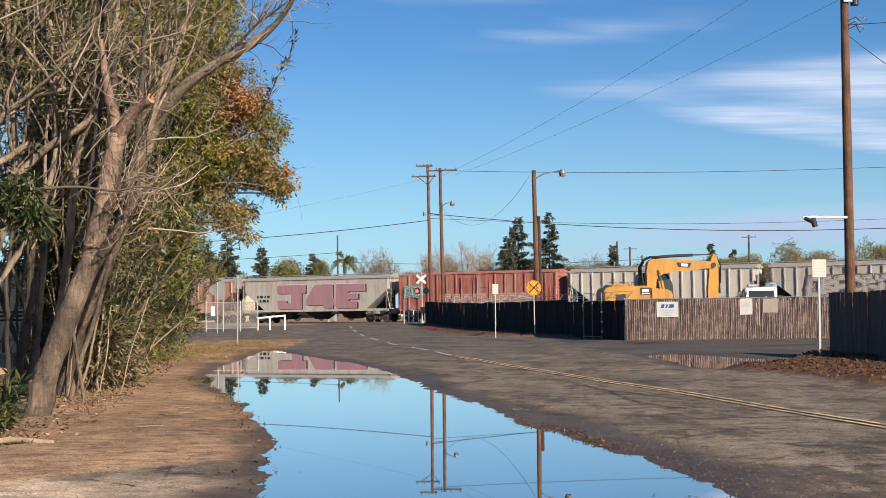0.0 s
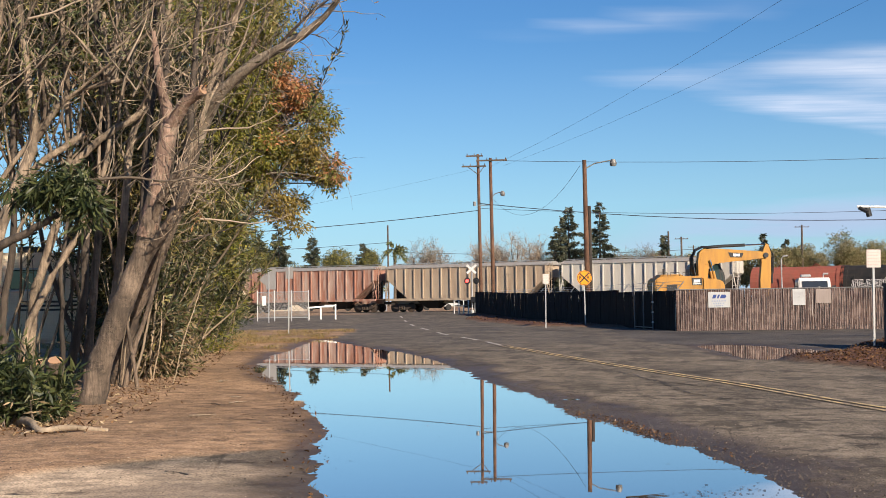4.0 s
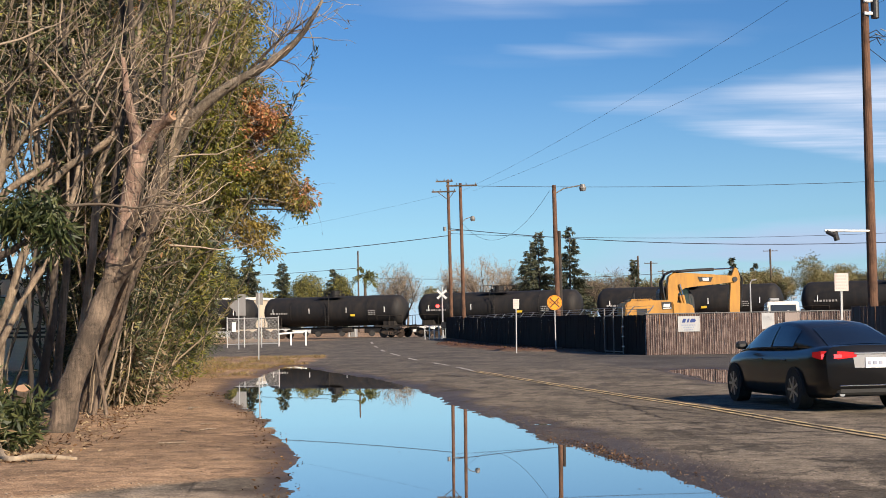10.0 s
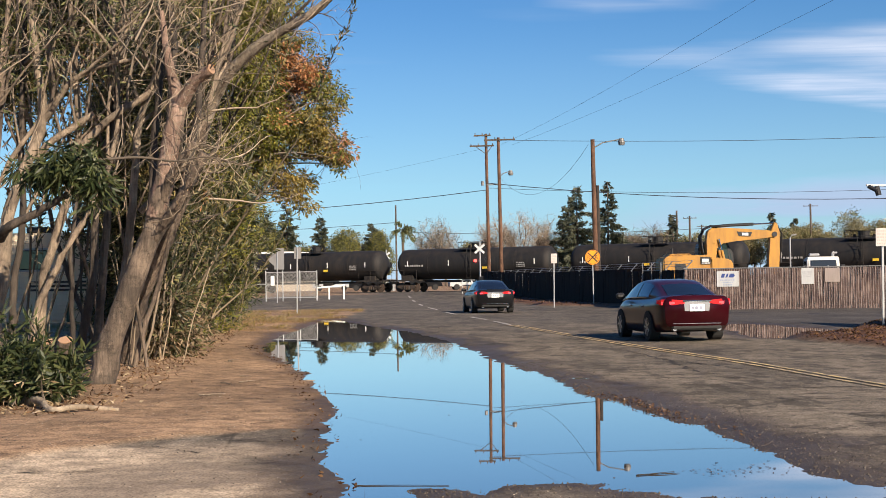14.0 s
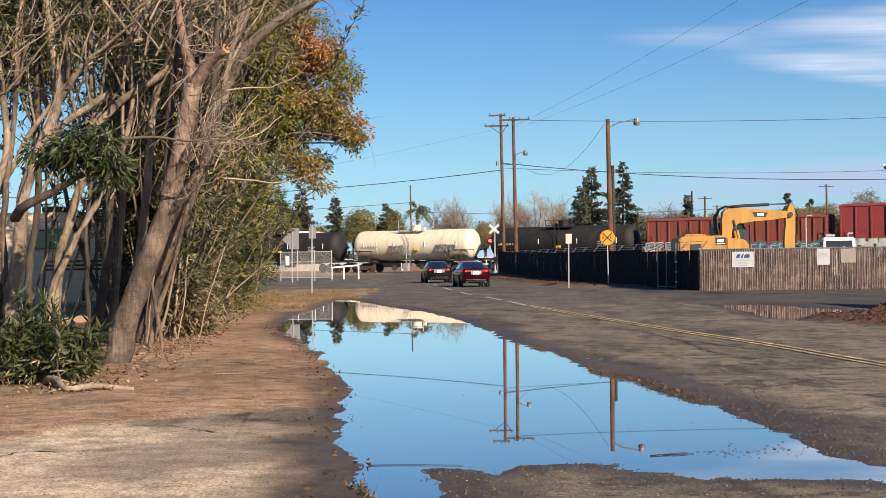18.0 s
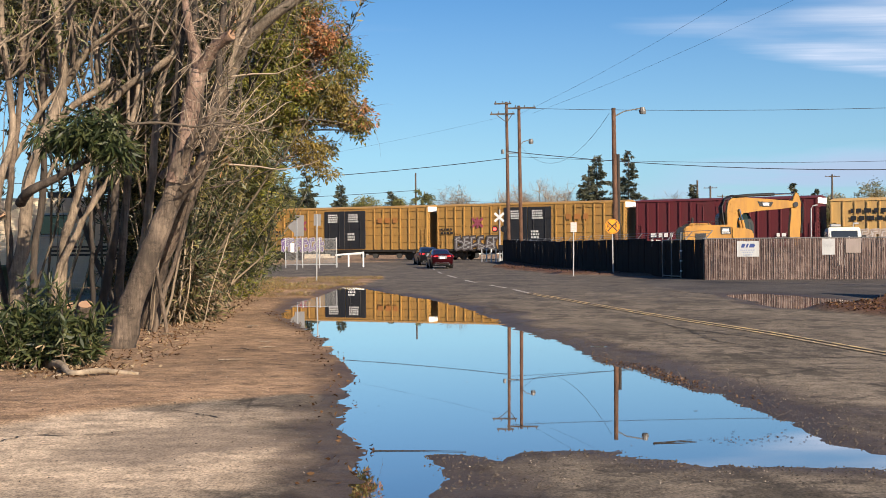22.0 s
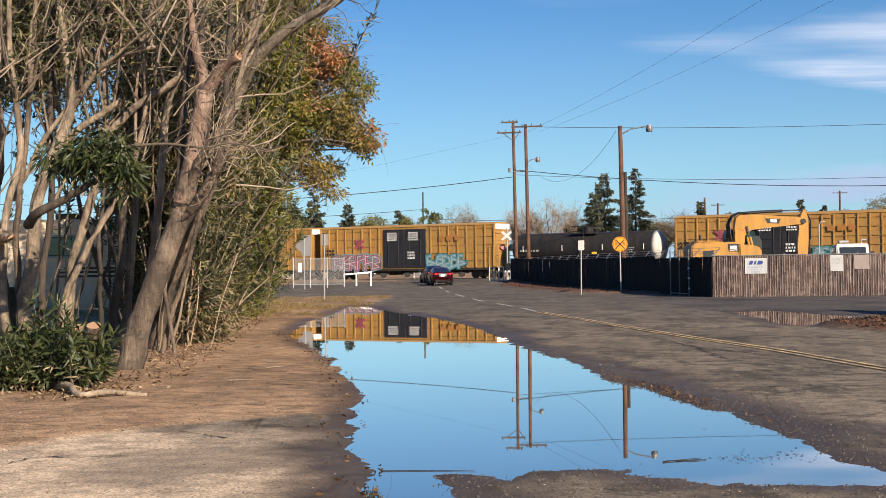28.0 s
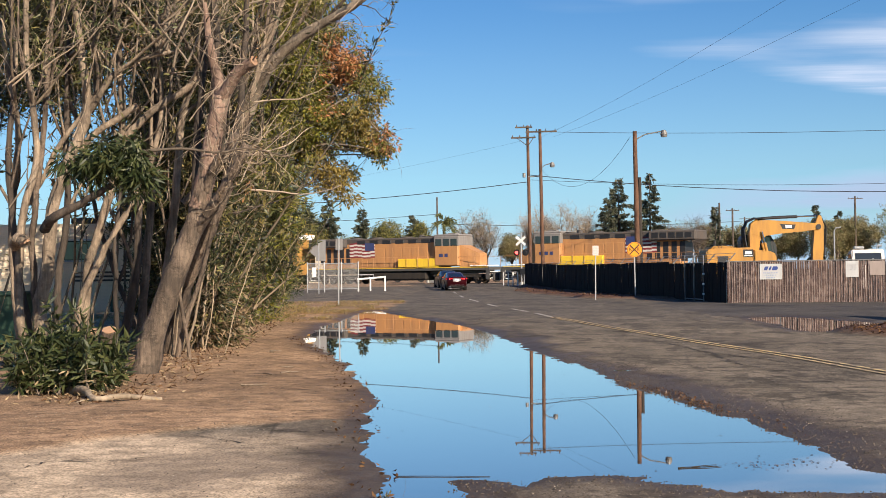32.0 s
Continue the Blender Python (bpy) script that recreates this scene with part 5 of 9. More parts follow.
    bx(bm, L / 2 - 2.0, 0, 1.72, 1.7, 2.7, 0.1, 0.02)
    part("front_walkway", bm, M["white"], car, "pale front walkway")
    bm = bm_new()
    xs = L / 2 - 4.1
    loft(bm, [[(f * xs, -1.1, 1.6), (f * xs, 1.1, 1.6), (f * xs, 1.1, 3.75), (f * xs, -1.1, 3.75)], [(f * (xs + 2.0), -0.8, 1.6), (f * (xs + 2.0), 0.8, 1.6), (f * (xs + 2.0), 0.7, 2.9), (f * (xs + 2.0), -0.7, 2.9)]])
    part("nose", bm, Y, car)
    bm = bm_new()
    for y in (-1.45, 1.45):
        n = 16
        for k in range(n + 1):
            x = -L / 2 + 1.0 + k * (L - 2.0) / n
            if abs(f * x - f * (L / 2 - 5.4)) > 1.4:
                rod(bm, (f * x, y, 1.6), (f * x, y, 2.62), 0.02, seg=5)
        for x0, x1 in ((-L / 2 + 1.0, L / 2 - 6.8), (L / 2 - 4.0, L / 2 - 1.0)):
            rod(bm, (f * x0, y, 2.62), (f * x1, y, 2.62), 0.025, seg=5)
    part("handrail", bm, Y, car)
    for s in (-1, 1):
        for z in (0.45, 0.8, 1.15):
            bm = bm_new()
            box(bm, (s * (L / 2 - 0.85), 0, z), (0.35, 3.0, 0.05))
            part("step", bm, M["white"], car, "pale end step")
        for y in (-1.5, 1.5):
            bm = bm_new()
            box(bm, (s * (L / 2 - 0.85), y, 0.95), (0.4, 0.04, 1.1))
            part("step_side", bm, M["loco_grey"], car)
        bm = bm_new()
        box(bm, (s * (L / 2 - 0.35), 0, 0.7), (0.12, 2.6, 0.8))
        part("pilot", bm, M["loco_grey"], car)
    # flag panel on the hood
    fx = f * -4.2
    for k in range(9):
        bm = bm_new()
        for q in range(6):
            box(bm, (fx - 1.25 + q * 0.5, -0.975, 4.05 - k * 0.17 + 0.06 * math.sin(q * 1.4)), (0.51, 0.012, 0.165))
        part("flag_stripe", bm, M["flag_red"] if k % 2 == 0 else M["flag_white"], hood)
    bm = bm_new()
    box(bm, (fx + f * 0.9, -0.985, 3.75), (1.1, 0.012, 0.75))
    part("flag_canton", bm, M["navy"], hood)
    bm = bm_new()
    bx(bm, L / 2 - 8.6, -1.15, 2.06, 4.6, 0.5, 0.82, 0.03)
    part("battery_box", bm, M["placard"], hood, "bright yellow battery box")
    bars(cab, f * (L / 2 - 5.4) - 0.8, 2.75, -1.46, 1, 1.6, 0.32, M["navy"], seed)
    add_trucks(car, L, 4.3, (-2.0, 0.0, 2.0))
    for s in (-1, 1):
        for y in (-1.05, 1.05):
            bm = bm_new()
            box(bm, (s * (L / 2 - 4.3), y, 0.75), (5.4, 0.16, 0.35), bev=0.05)
            for k in (-2, 0, 2):
                box(bm, (s * (L / 2 - 4.3) + k, y * 1.05, 0.55), (0.5, 0.2, 0.4), bev=0.05)
            part("truck_beam", bm, D, car)
    add_couplers(car, L)
    return car


def train_materials():
    M["wheel_steel"] = paint("wheel_steel", (0.055, 0.045, 0.038), 0.7, 0.3, (0.14, 0.08, 0.05), 0.5)
    M["stencil_grey"] = paint("stencil_grey", (0.33, 0.32, 0.31), 0.6)
    M["under"] = paint("underframe_black", (0.018, 0.016, 0.015), 0.85, 0, (0.07, 0.05, 0.036), 0.4)
    M["roof_grey"] = paint("roof_grey", (0.3, 0.29, 0.275), 0.6, 0.2, (0.2, 0.13, 0.08), 0.5)
    M["hop_grey"] = paint("hopper_grey", (0.37, 0.36, 0.34), 0.65, 0, (0.17, 0.12, 0.085), 0.55, 0.6)
    M["hop_pale"] = paint("hopper_pale", (0.46, 0.44, 0.405), 0.65, 0, (0.24, 0.18, 0.13), 0.4, 0.6)
    M["hop_brown"] = paint("hopper_rust", (0.28, 0.13, 0.09), 0.75, 0, (0.46, 0.4, 0.35), 0.8, 0.5)
    M["hop_tan"] = paint("hopper_tan", (0.36, 0.29, 0.22), 0.7, 0, (0.2, 0.12, 0.08), 0.6, 0.6)
    M["box_red"] = paint("boxcar_red", (0.205, 0.05, 0.034), 0.7, 0, (0.09, 0.045, 0.033), 0.6, 0.6)
    M["box_rust"] = paint("boxcar_rust_red", (0.27, 0.075, 0.06), 0.75, 0, (0.4, 0.32, 0.28), 0.6, 0.5)
    M["box_crimson"] = paint("boxcar_crimson", (0.23, 0.034, 0.036), 0.65, 0, (0.1, 0.045, 0.038), 0.45, 0.6)
    M["box_maroon"] = paint("boxcar_maroon", (0.1, 0.013, 0.019), 0.6, 0, (0.05, 0.022, 0.022), 0.45, 0.6)
    M["box_yellow"] = paint("boxcar_yellow", (0.36, 0.2, 0.052), 0.6, 0, (0.2, 0.115, 0.05), 0.5, 0.6)
    M["box_cream"] = paint("boxcar_faded_yellow", (0.5, 0.32, 0.115), 0.7, 0, (0.3, 0.19, 0.1), 0.7, 0.6)
    M["box_grey"] = paint("boxcar_grey", (0.33, 0.325, 0.345), 0.65, 0, (0.2, 0.15, 0.13), 0.5, 0.6)
    M["door_black"] = paint("door_black", (0.013, 0.015, 0.02), 0.55, 0, (0.035, 0.03, 0.027), 0.3)
    M["door_green"] = paint("door_dark_green", (0.05, 0.075, 0.075), 0.6, 0, (0.1, 0.08, 0.06), 0.4)
    M["tank_black"] = paint("tank_black", (0.016, 0.016, 0.0175), 0.55, 0, (0.055, 0.045, 0.037), 0.45, 0.5, spec=0.22)
    M["tank_cream"] = paint("tank_cream", (0.68, 0.6, 0.46), 0.5, 0, (0.4, 0.26, 0.14), 0.4, 0.5)
    M["placard"] = paint("placard_yellow", (0.75, 0.5, 0.04), 0.5, amount=0.15)
    M["coil_frame"] = paint("coil_frame_rust", (0.075, 0.032, 0.026), 0.8, 0, (0.03, 0.02, 0.017), 0.6)
    M["coil_red"] = paint("coil_cover_red", (0.24, 0.065, 0.045), 0.7, 0, (0.13, 0.07, 0.05), 0.5)
    M["coil_violet"] = paint("coil_cover_dark", (0.075, 0.058, 0.072), 0.6, 0, (0.12, 0.09, 0.08), 0.4)
    M["coil_yellow"] = paint("coil_band_yellow", (0.6, 0.36, 0.12), 0.6)
    M["loco_yellow"] = paint("engine_yellow", (0.43, 0.215, 0.085), 0.55, 0, (0.2, 0.11, 0.065), 0.5, 0.5)
    M["loco_pale"] = paint("engine_pale_grey", (0.2, 0.19, 0.185), 0.6, 0, (0.1, 0.07, 0.05), 0.4)
    M["flag_white"] = paint("flag_white", (0.6, 0.57, 0.53), 0.6)
    M["loco_grey"] = paint("engine_grey", (0.07, 0.068, 0.068), 0.6)
    M["loco_roof"] = paint("engine_roof", (0.07, 0.065, 0.062), 0.7, 0, (0.14, 0.09, 0.06), 0.5)
    M["flag_red"] = paint("flag_red", (0.2, 0.03, 0.035), 0.6)



SPEED = 19.6


def spot(s0, s1):
    """Pose at the clip's start and length of the car between two couplings."""
    c = (s0 + s1) / 2
    p = TRACK_O + TRACK_U * c + TRACK_N * TRACK_HALF
    return pose(p.x, p.y, RAIL_Z, 0, 0, TRACK_DEG), s1 - s0


CARS = []


def build_train():
    train_materials()
    W, K = M["white"], M["door_black"]
    teal, sky, violet, ash, pale, mint = (0.03, 0.17, 0.18), (0.14, 0.28, 0.34), (0.17, 0.08, 0.33), (0.13, 0.11, 0.11), (0.58, 0.55, 0.55), (0.3, 0.45, 0.34)

    def hop(s0, s1, mat, label, **kw):
        m, L = spot(s0, s1)
        CARS.append(covered_hopper(m, L, M[mat], label, **kw))
        return CARS[-1]

    def bxc(s0, s1, H, mat, label, **kw):
        m, L = spot(s0, s1)
        CARS.append(boxcar(m, L, H, M[mat], label, **kw))
        return CARS[-1]

    def tnk(s0, s1, mat, label, **kw):
        m, L = spot(s0, s1)
        CARS.append(tank_car(m, L, M[mat], label, **kw))
        return CARS[-1]
    hop(-41.5, -23.6, "hop_brown", "rust-brown covered hopper car on the rails")
    c = hop(-23.6, -6.0, "hop_grey", "grey covered hopper car with large pink graffiti letters", ribs=False)
    block_letters(c, -4.25, 5.75, 1.38, 3.72)
    bars(c, -6.6, 2.6, -1.51, 2, 1.6, 0.24, M["black"], 8)
    c = bxc(-6.0, 11.0, 4.35, "box_rust", "weathered red boxcar with faded graffiti", door_w=3.2)
    scrawl(c, -7.2, -5.2, 2.4, 3.2, (teal, mint), -1.6, 3)
    scrawl(c, -3.0, 6.0, 1.2, 2.3, ((0.33, 0.2, 0.17), (0.4, 0.28, 0.24)), -1.6, 4)
    hop(11.0, 28.9, "hop_pale", "pale grey covered hopper car with side posts")
    c = hop(28.9, 47.4, "hop_grey", "grey covered hopper car with thin dark graffiti")
    scrawl(c, -5.5, 6.0, 1.7, 3.2, ((0.3, 0.28, 0.27), (0.12, 0.1, 0.1)), -1.63, 6)
    hop(47.4, 65.4, "hop_brown", "covered hopper car with rust-brown and grey panels")
    hop(65.4, 83.7, "hop_tan", "tan rust-stained covered hopper car")
    hop(83.7, 101.1, "hop_pale", "pale weathered covered hopper car")
    m, L = spot(101.1, 117.5)
    c = coil_car(m, L, (M["coil_red"], M["tank_black"]), (M["coil_red"], M["tank_black"]), "coil car with one red and one black cover")
    scrawl(c, 1.0, 4.6, 1.55, 2.2, ((0.04, 0.04, 0.045), pale), -1.45, 9)
    CARS.append(c)
    m, L = spot(117.5, 134.8)
    CARS.append(coil_car(m, L, (M["coil_violet"],) * 2, (M["coil_yellow"],) * 2, "coil car with dark covers and yellow end bands"))
    cuts = [134.8, 153.5, 171.6, 189.1, 207.1, 225.2, 243.1, 261.1, 279.3, 297.3, 315.1, 332.8]
    for k, (a, b) in enumerate(zip(cuts, cuts[1:])):
        c = tnk(a, b, "tank_black", "black tank car with white stencils", seed=20 + k)
        if k == 0:
            scrawl(c, -4.5, 6.0, 1.75, 2.12, ((0.05, 0.05, 0.055), (0.4, 0.39, 0.39)), -1.5, 33)
    c = tnk(332.8, 348.0, "tank_cream", "cream-white tank car with steel top platform", seed=40, frame_top=True, R=1.45)
    scrawl(c, -2.2, -0.8, 2.0, 2.5, (ash, ash), -1.5, 41)
    scrawl(c, 3.0, 5.0, 2.0, 2.5, (ash, ash), -1.5, 42)
    tnk(348.0, 364.3, "tank_black", "black tank car with white stencils", seed=45)
    c = bxc(364.3, 381.1, 4.3, "box_red", "rusty red boxcar with grey graffiti along its sill", door_w=3.4)
    scrawl(c, -7.8, -1.0, 1.05, 2.2, (ash, pale), -1.62, 50)
    scrawl(c, 0.5, 7.5, 1.05, 2.1, (teal, ash), -1.62, 51)
    c = bxc(381.1, 400.9, 5.1, "box_crimson", "tall crimson boxcar with pale graffiti along its sill", door_w=5.0, posts=1.2, cap=True)
    scrawl(c, -8.8, -1.5, 1.05, 2.2, (pale, mint), -1.62, 52)
    scrawl(c, 0.5, 8.5, 1.05, 2.1, (mint, pale), -1.62, 53)
    for k, (a, b, tag) in enumerate(((400.9, 420.9, (violet, pale)), (420.9, 441.2, (ash, (0.05, 0.04, 0.04))))):
        c = bxc(a, b, 5.1, "box_yellow", "tall yellow boxcar with black double doors", door=K, grid=True, cap=True)
        yellow_marks(c, b - a, K, W)
        scrawl(c, -7.5, -2.6, 1.05, 2.1, tag, -1.62, 60 + k)
    c = bxc(441.2, 458.3, 5.05, "box_maroon", "dark maroon boxcar with white end panel", door_w=4.8, cap=True)
    bars(c, -6.6, 2.1, -1.62, 2, 2.4, 0.34, W, 70)
    bars(c, 4.6, 2.0, -1.62, 1, 1.3, 0.3, W, 71)
    c = bxc(458.3, 475.1, 4.75, "box_cream", "faded yellow boxcar with a half-open dark door", door=M["door_green"], door_w=5.6, door_x=1.0, open_door=True)
    bars(c, -6.2, 3.9, -1.6, 2, 3.6, 0.36, M["black"], 72)
    scrawl(c, -7.2, -2.0, 1.1, 2.2, ((0.42, 0.33, 0.27), (0.52, 0.44, 0.38)), -1.6, 73)
    scrawl(c, 4.4, 7.4, 1.1, 1.9, ((0.4, 0.27, 0.2), (0.5, 0.4, 0.33)), -1.6, 74)
    hop(475.1, 487.7, "hop_pale", "smooth-sided pale covered hopper car", ribs=False, H=4.3)
    c = bxc(487.7, 504.4, 4.75, "box_grey", "grey boxcar with faded pink tag", door_w=3.0, door=None)
    scrawl(c, 3.4, 6.6, 3.0, 3.9, ((0.5, 0.32, 0.33), (0.55, 0.4, 0.4)), -1.6, 75)
    scrawl(c, -7.5, 6.5, 1.1, 2.0, ((0.3, 0.28, 0.29), pale), -1.6, 76)
    plan = ((504.4, 524.1, (mint, teal)), (524.1, 545.0, ((0.3, 0.1, 0.13), sky)), None, (561.7, 581.6, (teal, sky)), (581.6, 599.0, (teal, sky)))
    for k, row in enumerate(plan):
        if row is None:
            tnk(545.0, 561.7, "tank_black", "black tank car with pale grey head", seed=48, end_mat=M["hop_pale"])
            continue
        a, b, tag = row
        c = bxc(a, b, 5.1, "box_yellow", "tall yellow boxcar with black double doors", door=K, grid=True, cap=True)
        yellow_marks(c, b - a, K, W)
        scrawl(c, -8.2 if b - a > 18 else -7, -2.7, 1.05, 2.3, tag, -1.62, 80 + k)
        scrawl(c, 2.7 if k % 2 else -2.2, 6.9 if k % 2 else 2.2, 1.05, 2.2, (sky, teal), -1.64, 90 + k)
    m, L = spot(599.0, 621.4)
    CARS.append(locomotive(m, L, "yellow diesel locomotive with a grey frame and flag panel", False, 95))
    m, L = spot(621.4, 642.0)
    CARS.append(locomotive(m, L, "yellow diesel locomotive coupled nose first behind another", True, 97))


def block_letters(car, x0, x1, z0, z1):
    """Three tall sprayed block letters, J 4 E, each with a dark drop edge and a thin light line."""
    shapes = ([(0.0, 1.0), (1.0, 1.0), (1.0, 0.64), (0.86, 0.64), (0.86, 0.0), (0.02, 0.0), (0.0, 0.36), (0.34, 0.36), (0.34, 0.24), (0.5, 0.24), (0.5, 0.64), (0.0, 0.64)],
              [(0.3, 1.0), (0.92, 1.0), (0.92, 0.42), (1.0, 0.42), (1.0, 0.14), (0.92, 0.14), (0.92, 0.0), (0.6, 0.0), (0.6, 0.14), (0.0, 0.14), (0.0, 0.4)],
              [(0.0, 1.0), (1.0, 1.0), (1.0, 0.68), (0.44, 0.68), (0.44, 0.6), (0.76, 0.6), (0.76, 0.36), (0.44, 0.36), (0.44, 0.28), (0.72, 0.28), (0.72, 0.0), (0.0, 0.0)])
    h, w = z1 - z0, (x1 - x0) / 3
    for k, shape in enumerate(shapes):
        for grow, dx, dz, col, y in ((0.0, 0.2, -0.07, (0.05, 0.042, 0.045), -1.505), (0.05, 0.0, 0.02, (0.6, 0.52, 0.52), -1.509), (0.0, 0.0, 0.0, (0.3, 0.165, 0.2), -1.513)):
            bm = bm_new()
            pts = [(x0 + k * w + px * w * 0.97 + (px - 0.5) * grow + dx, z0 + pz * h + (pz - 0.5) * grow + dz) for px, pz in shape]
            bm.faces.new([bm.verts.new((px, y - 0.0008 * k, pz)) for px, pz in pts])
            part("graffiti", bm, spray(col), car, "tall pink block letter with dark edges")


def yellow_marks(c, L, K, W):
    """Stencils of a yellow car: a faded sign shape, a worn word and door stencils."""
    bars(c, -1.9, 4.5, -1.64, 4, 1.2, 0.13, W, 61)
    bars(c, 0.5, 4.5, -1.64, 4, 1.2, 0.13, W, 62)
    bars(c, 0.4, 2.6, -1.64, 3, 1.0, 0.16, W, 63)
    bm = bm_new()
    for a in (35, -35):
        box(bm, (-5.2, -1.6, 3.5), (1.4, 0.01, 0.24), pose(0, 0, 0, 0, a))
    box(bm, (-5.2, -1.604, 3.5), (0.2, 0.01, 1.0))
    part("emblem", bm, spray((0.3, 0.06, 0.1)), c, "faded crossed emblem")
    bars(c, 3.9, 3.9, -1.62, 1, 2.4, 0.5, spray((0.36, 0.15, 0.04)), 64)
    bars(c, -L / 2 + 1.0, 2.9, -1.62, 2, 1.4, 0.2, K, 65)


build_train()


def key_train():
    for car in CARS:
        m = car.matrix_world.copy()
        d = TRACK_U * SPEED * 32.0
        walk(car, [(0.0, m), (32.0, Matrix.Translation((-d.x, -d.y, 0)) @ m)])

# ---- track ----


def build_track():
    turn = pose(TRACK_O.x + TRACK_N.x * TRACK_HALF, TRACK_O.y + TRACK_N.y * TRACK_HALF, 0, 0, 0, TRACK_DEG)
    bm = bm_new()
    prism(bm, [(-3.4, 0.1), (-1.9, RAIL_Z - 0.2), (1.9, RAIL_Z - 0.2), (3.4, 0.1)], -400, 700, "x")
    m = Mat("ballast")
    g = m.noise(m.coords(), 12, 4, 0.8)
    m.bump(g, 0.8, 0.06)
    ob = tagged(new("track_bed", mesh("track_bed", bm, m.done(m.mix(g, (0.07, 0.06, 0.052), (0.24, 0.21, 0.18)), 0.95))), "grey gravel ballast under the rails", "track", kind="structure")
    ob.matrix_world = turn
    bm = bm_new()
    for x in np.arange(-60, 60, 0.6):
        box(bm, (x, 0, RAIL_Z - 0.2), (0.22, 2.6, 0.16))
    ties = tagged(new("railway_ties", mesh("railway_ties", bm, M["pole_dark"])), "dark timber railway ties", "track", kind="stuff")
    ties.matrix_world = turn
    for s in (-0.755, 0.755):
        bm = bm_new()
        prism(bm, [(s - 0.07, RAIL_Z - 0.12), (s - 0.012, RAIL_Z - 0.1), (s - 0.035, RAIL_Z), (s + 0.035, RAIL_Z), (s + 0.012, RAIL_Z - 0.1), (s + 0.07, RAIL_Z - 0.12)], -400, 700, "x")
        r = tagged(new("rail", mesh("rail", bm, M["wheel_steel"])), "worn steel rail", "track", kind="structure")
        r.matrix_world = turn


build_track()

# ---- road vehicles ----


def car_paint(name, c):
    m = Mat(name)
    f = m.noise(m.coords(), 60, 2)
    m.b.inputs["Coat Weight"].default_value = 0.3
    m.b.inputs["Coat Roughness"].default_value = 0.03
    return m.done(m.mix(f, tuple(k * 0.85 for k in c), c), 0.28, 0.15, 0.25)


M["car_grey"] = car_paint("car_paint_grey", (0.013, 0.0135, 0.0155))
M["car_red"] = car_paint("car_paint_maroon", (0.034, 0.002, 0.005))
M["chrome"] = plain("chrome", (0.6, 0.6, 0.62), 0.15, 1.0)
M["rim"] = plain("alloy", (0.4, 0.4, 0.42), 0.3, 0.9)
M["plate_white"] = plain("plate_white", (0.75, 0.75, 0.75), 0.4)
M["brake_lit"] = plain("brake_light_lit", (1.0, 0.05, 0.06), 0.3, glow=0.9)


def ease(y, ys, vs):
    """Values at the stations, rounded between them."""
    q = np.linspace(-0.14, 0.14, 7)
    return np.array([np.interp(v + q, ys, vs).mean() for v in np.atleast_1d(y)])


def patch(rows):
    """A sheet through rows of points, thickened by nothing but its own fold at the rim."""
    bm = bm_new()
    vs = [[bm.verts.new(p) for p in r] for r in rows]
    for a, b in zip(vs, vs[1:]):
        for i in range(len(a) - 1):
            bm.faces.new((a[i], a[i + 1], b[i + 1], b[i]))
    return bm


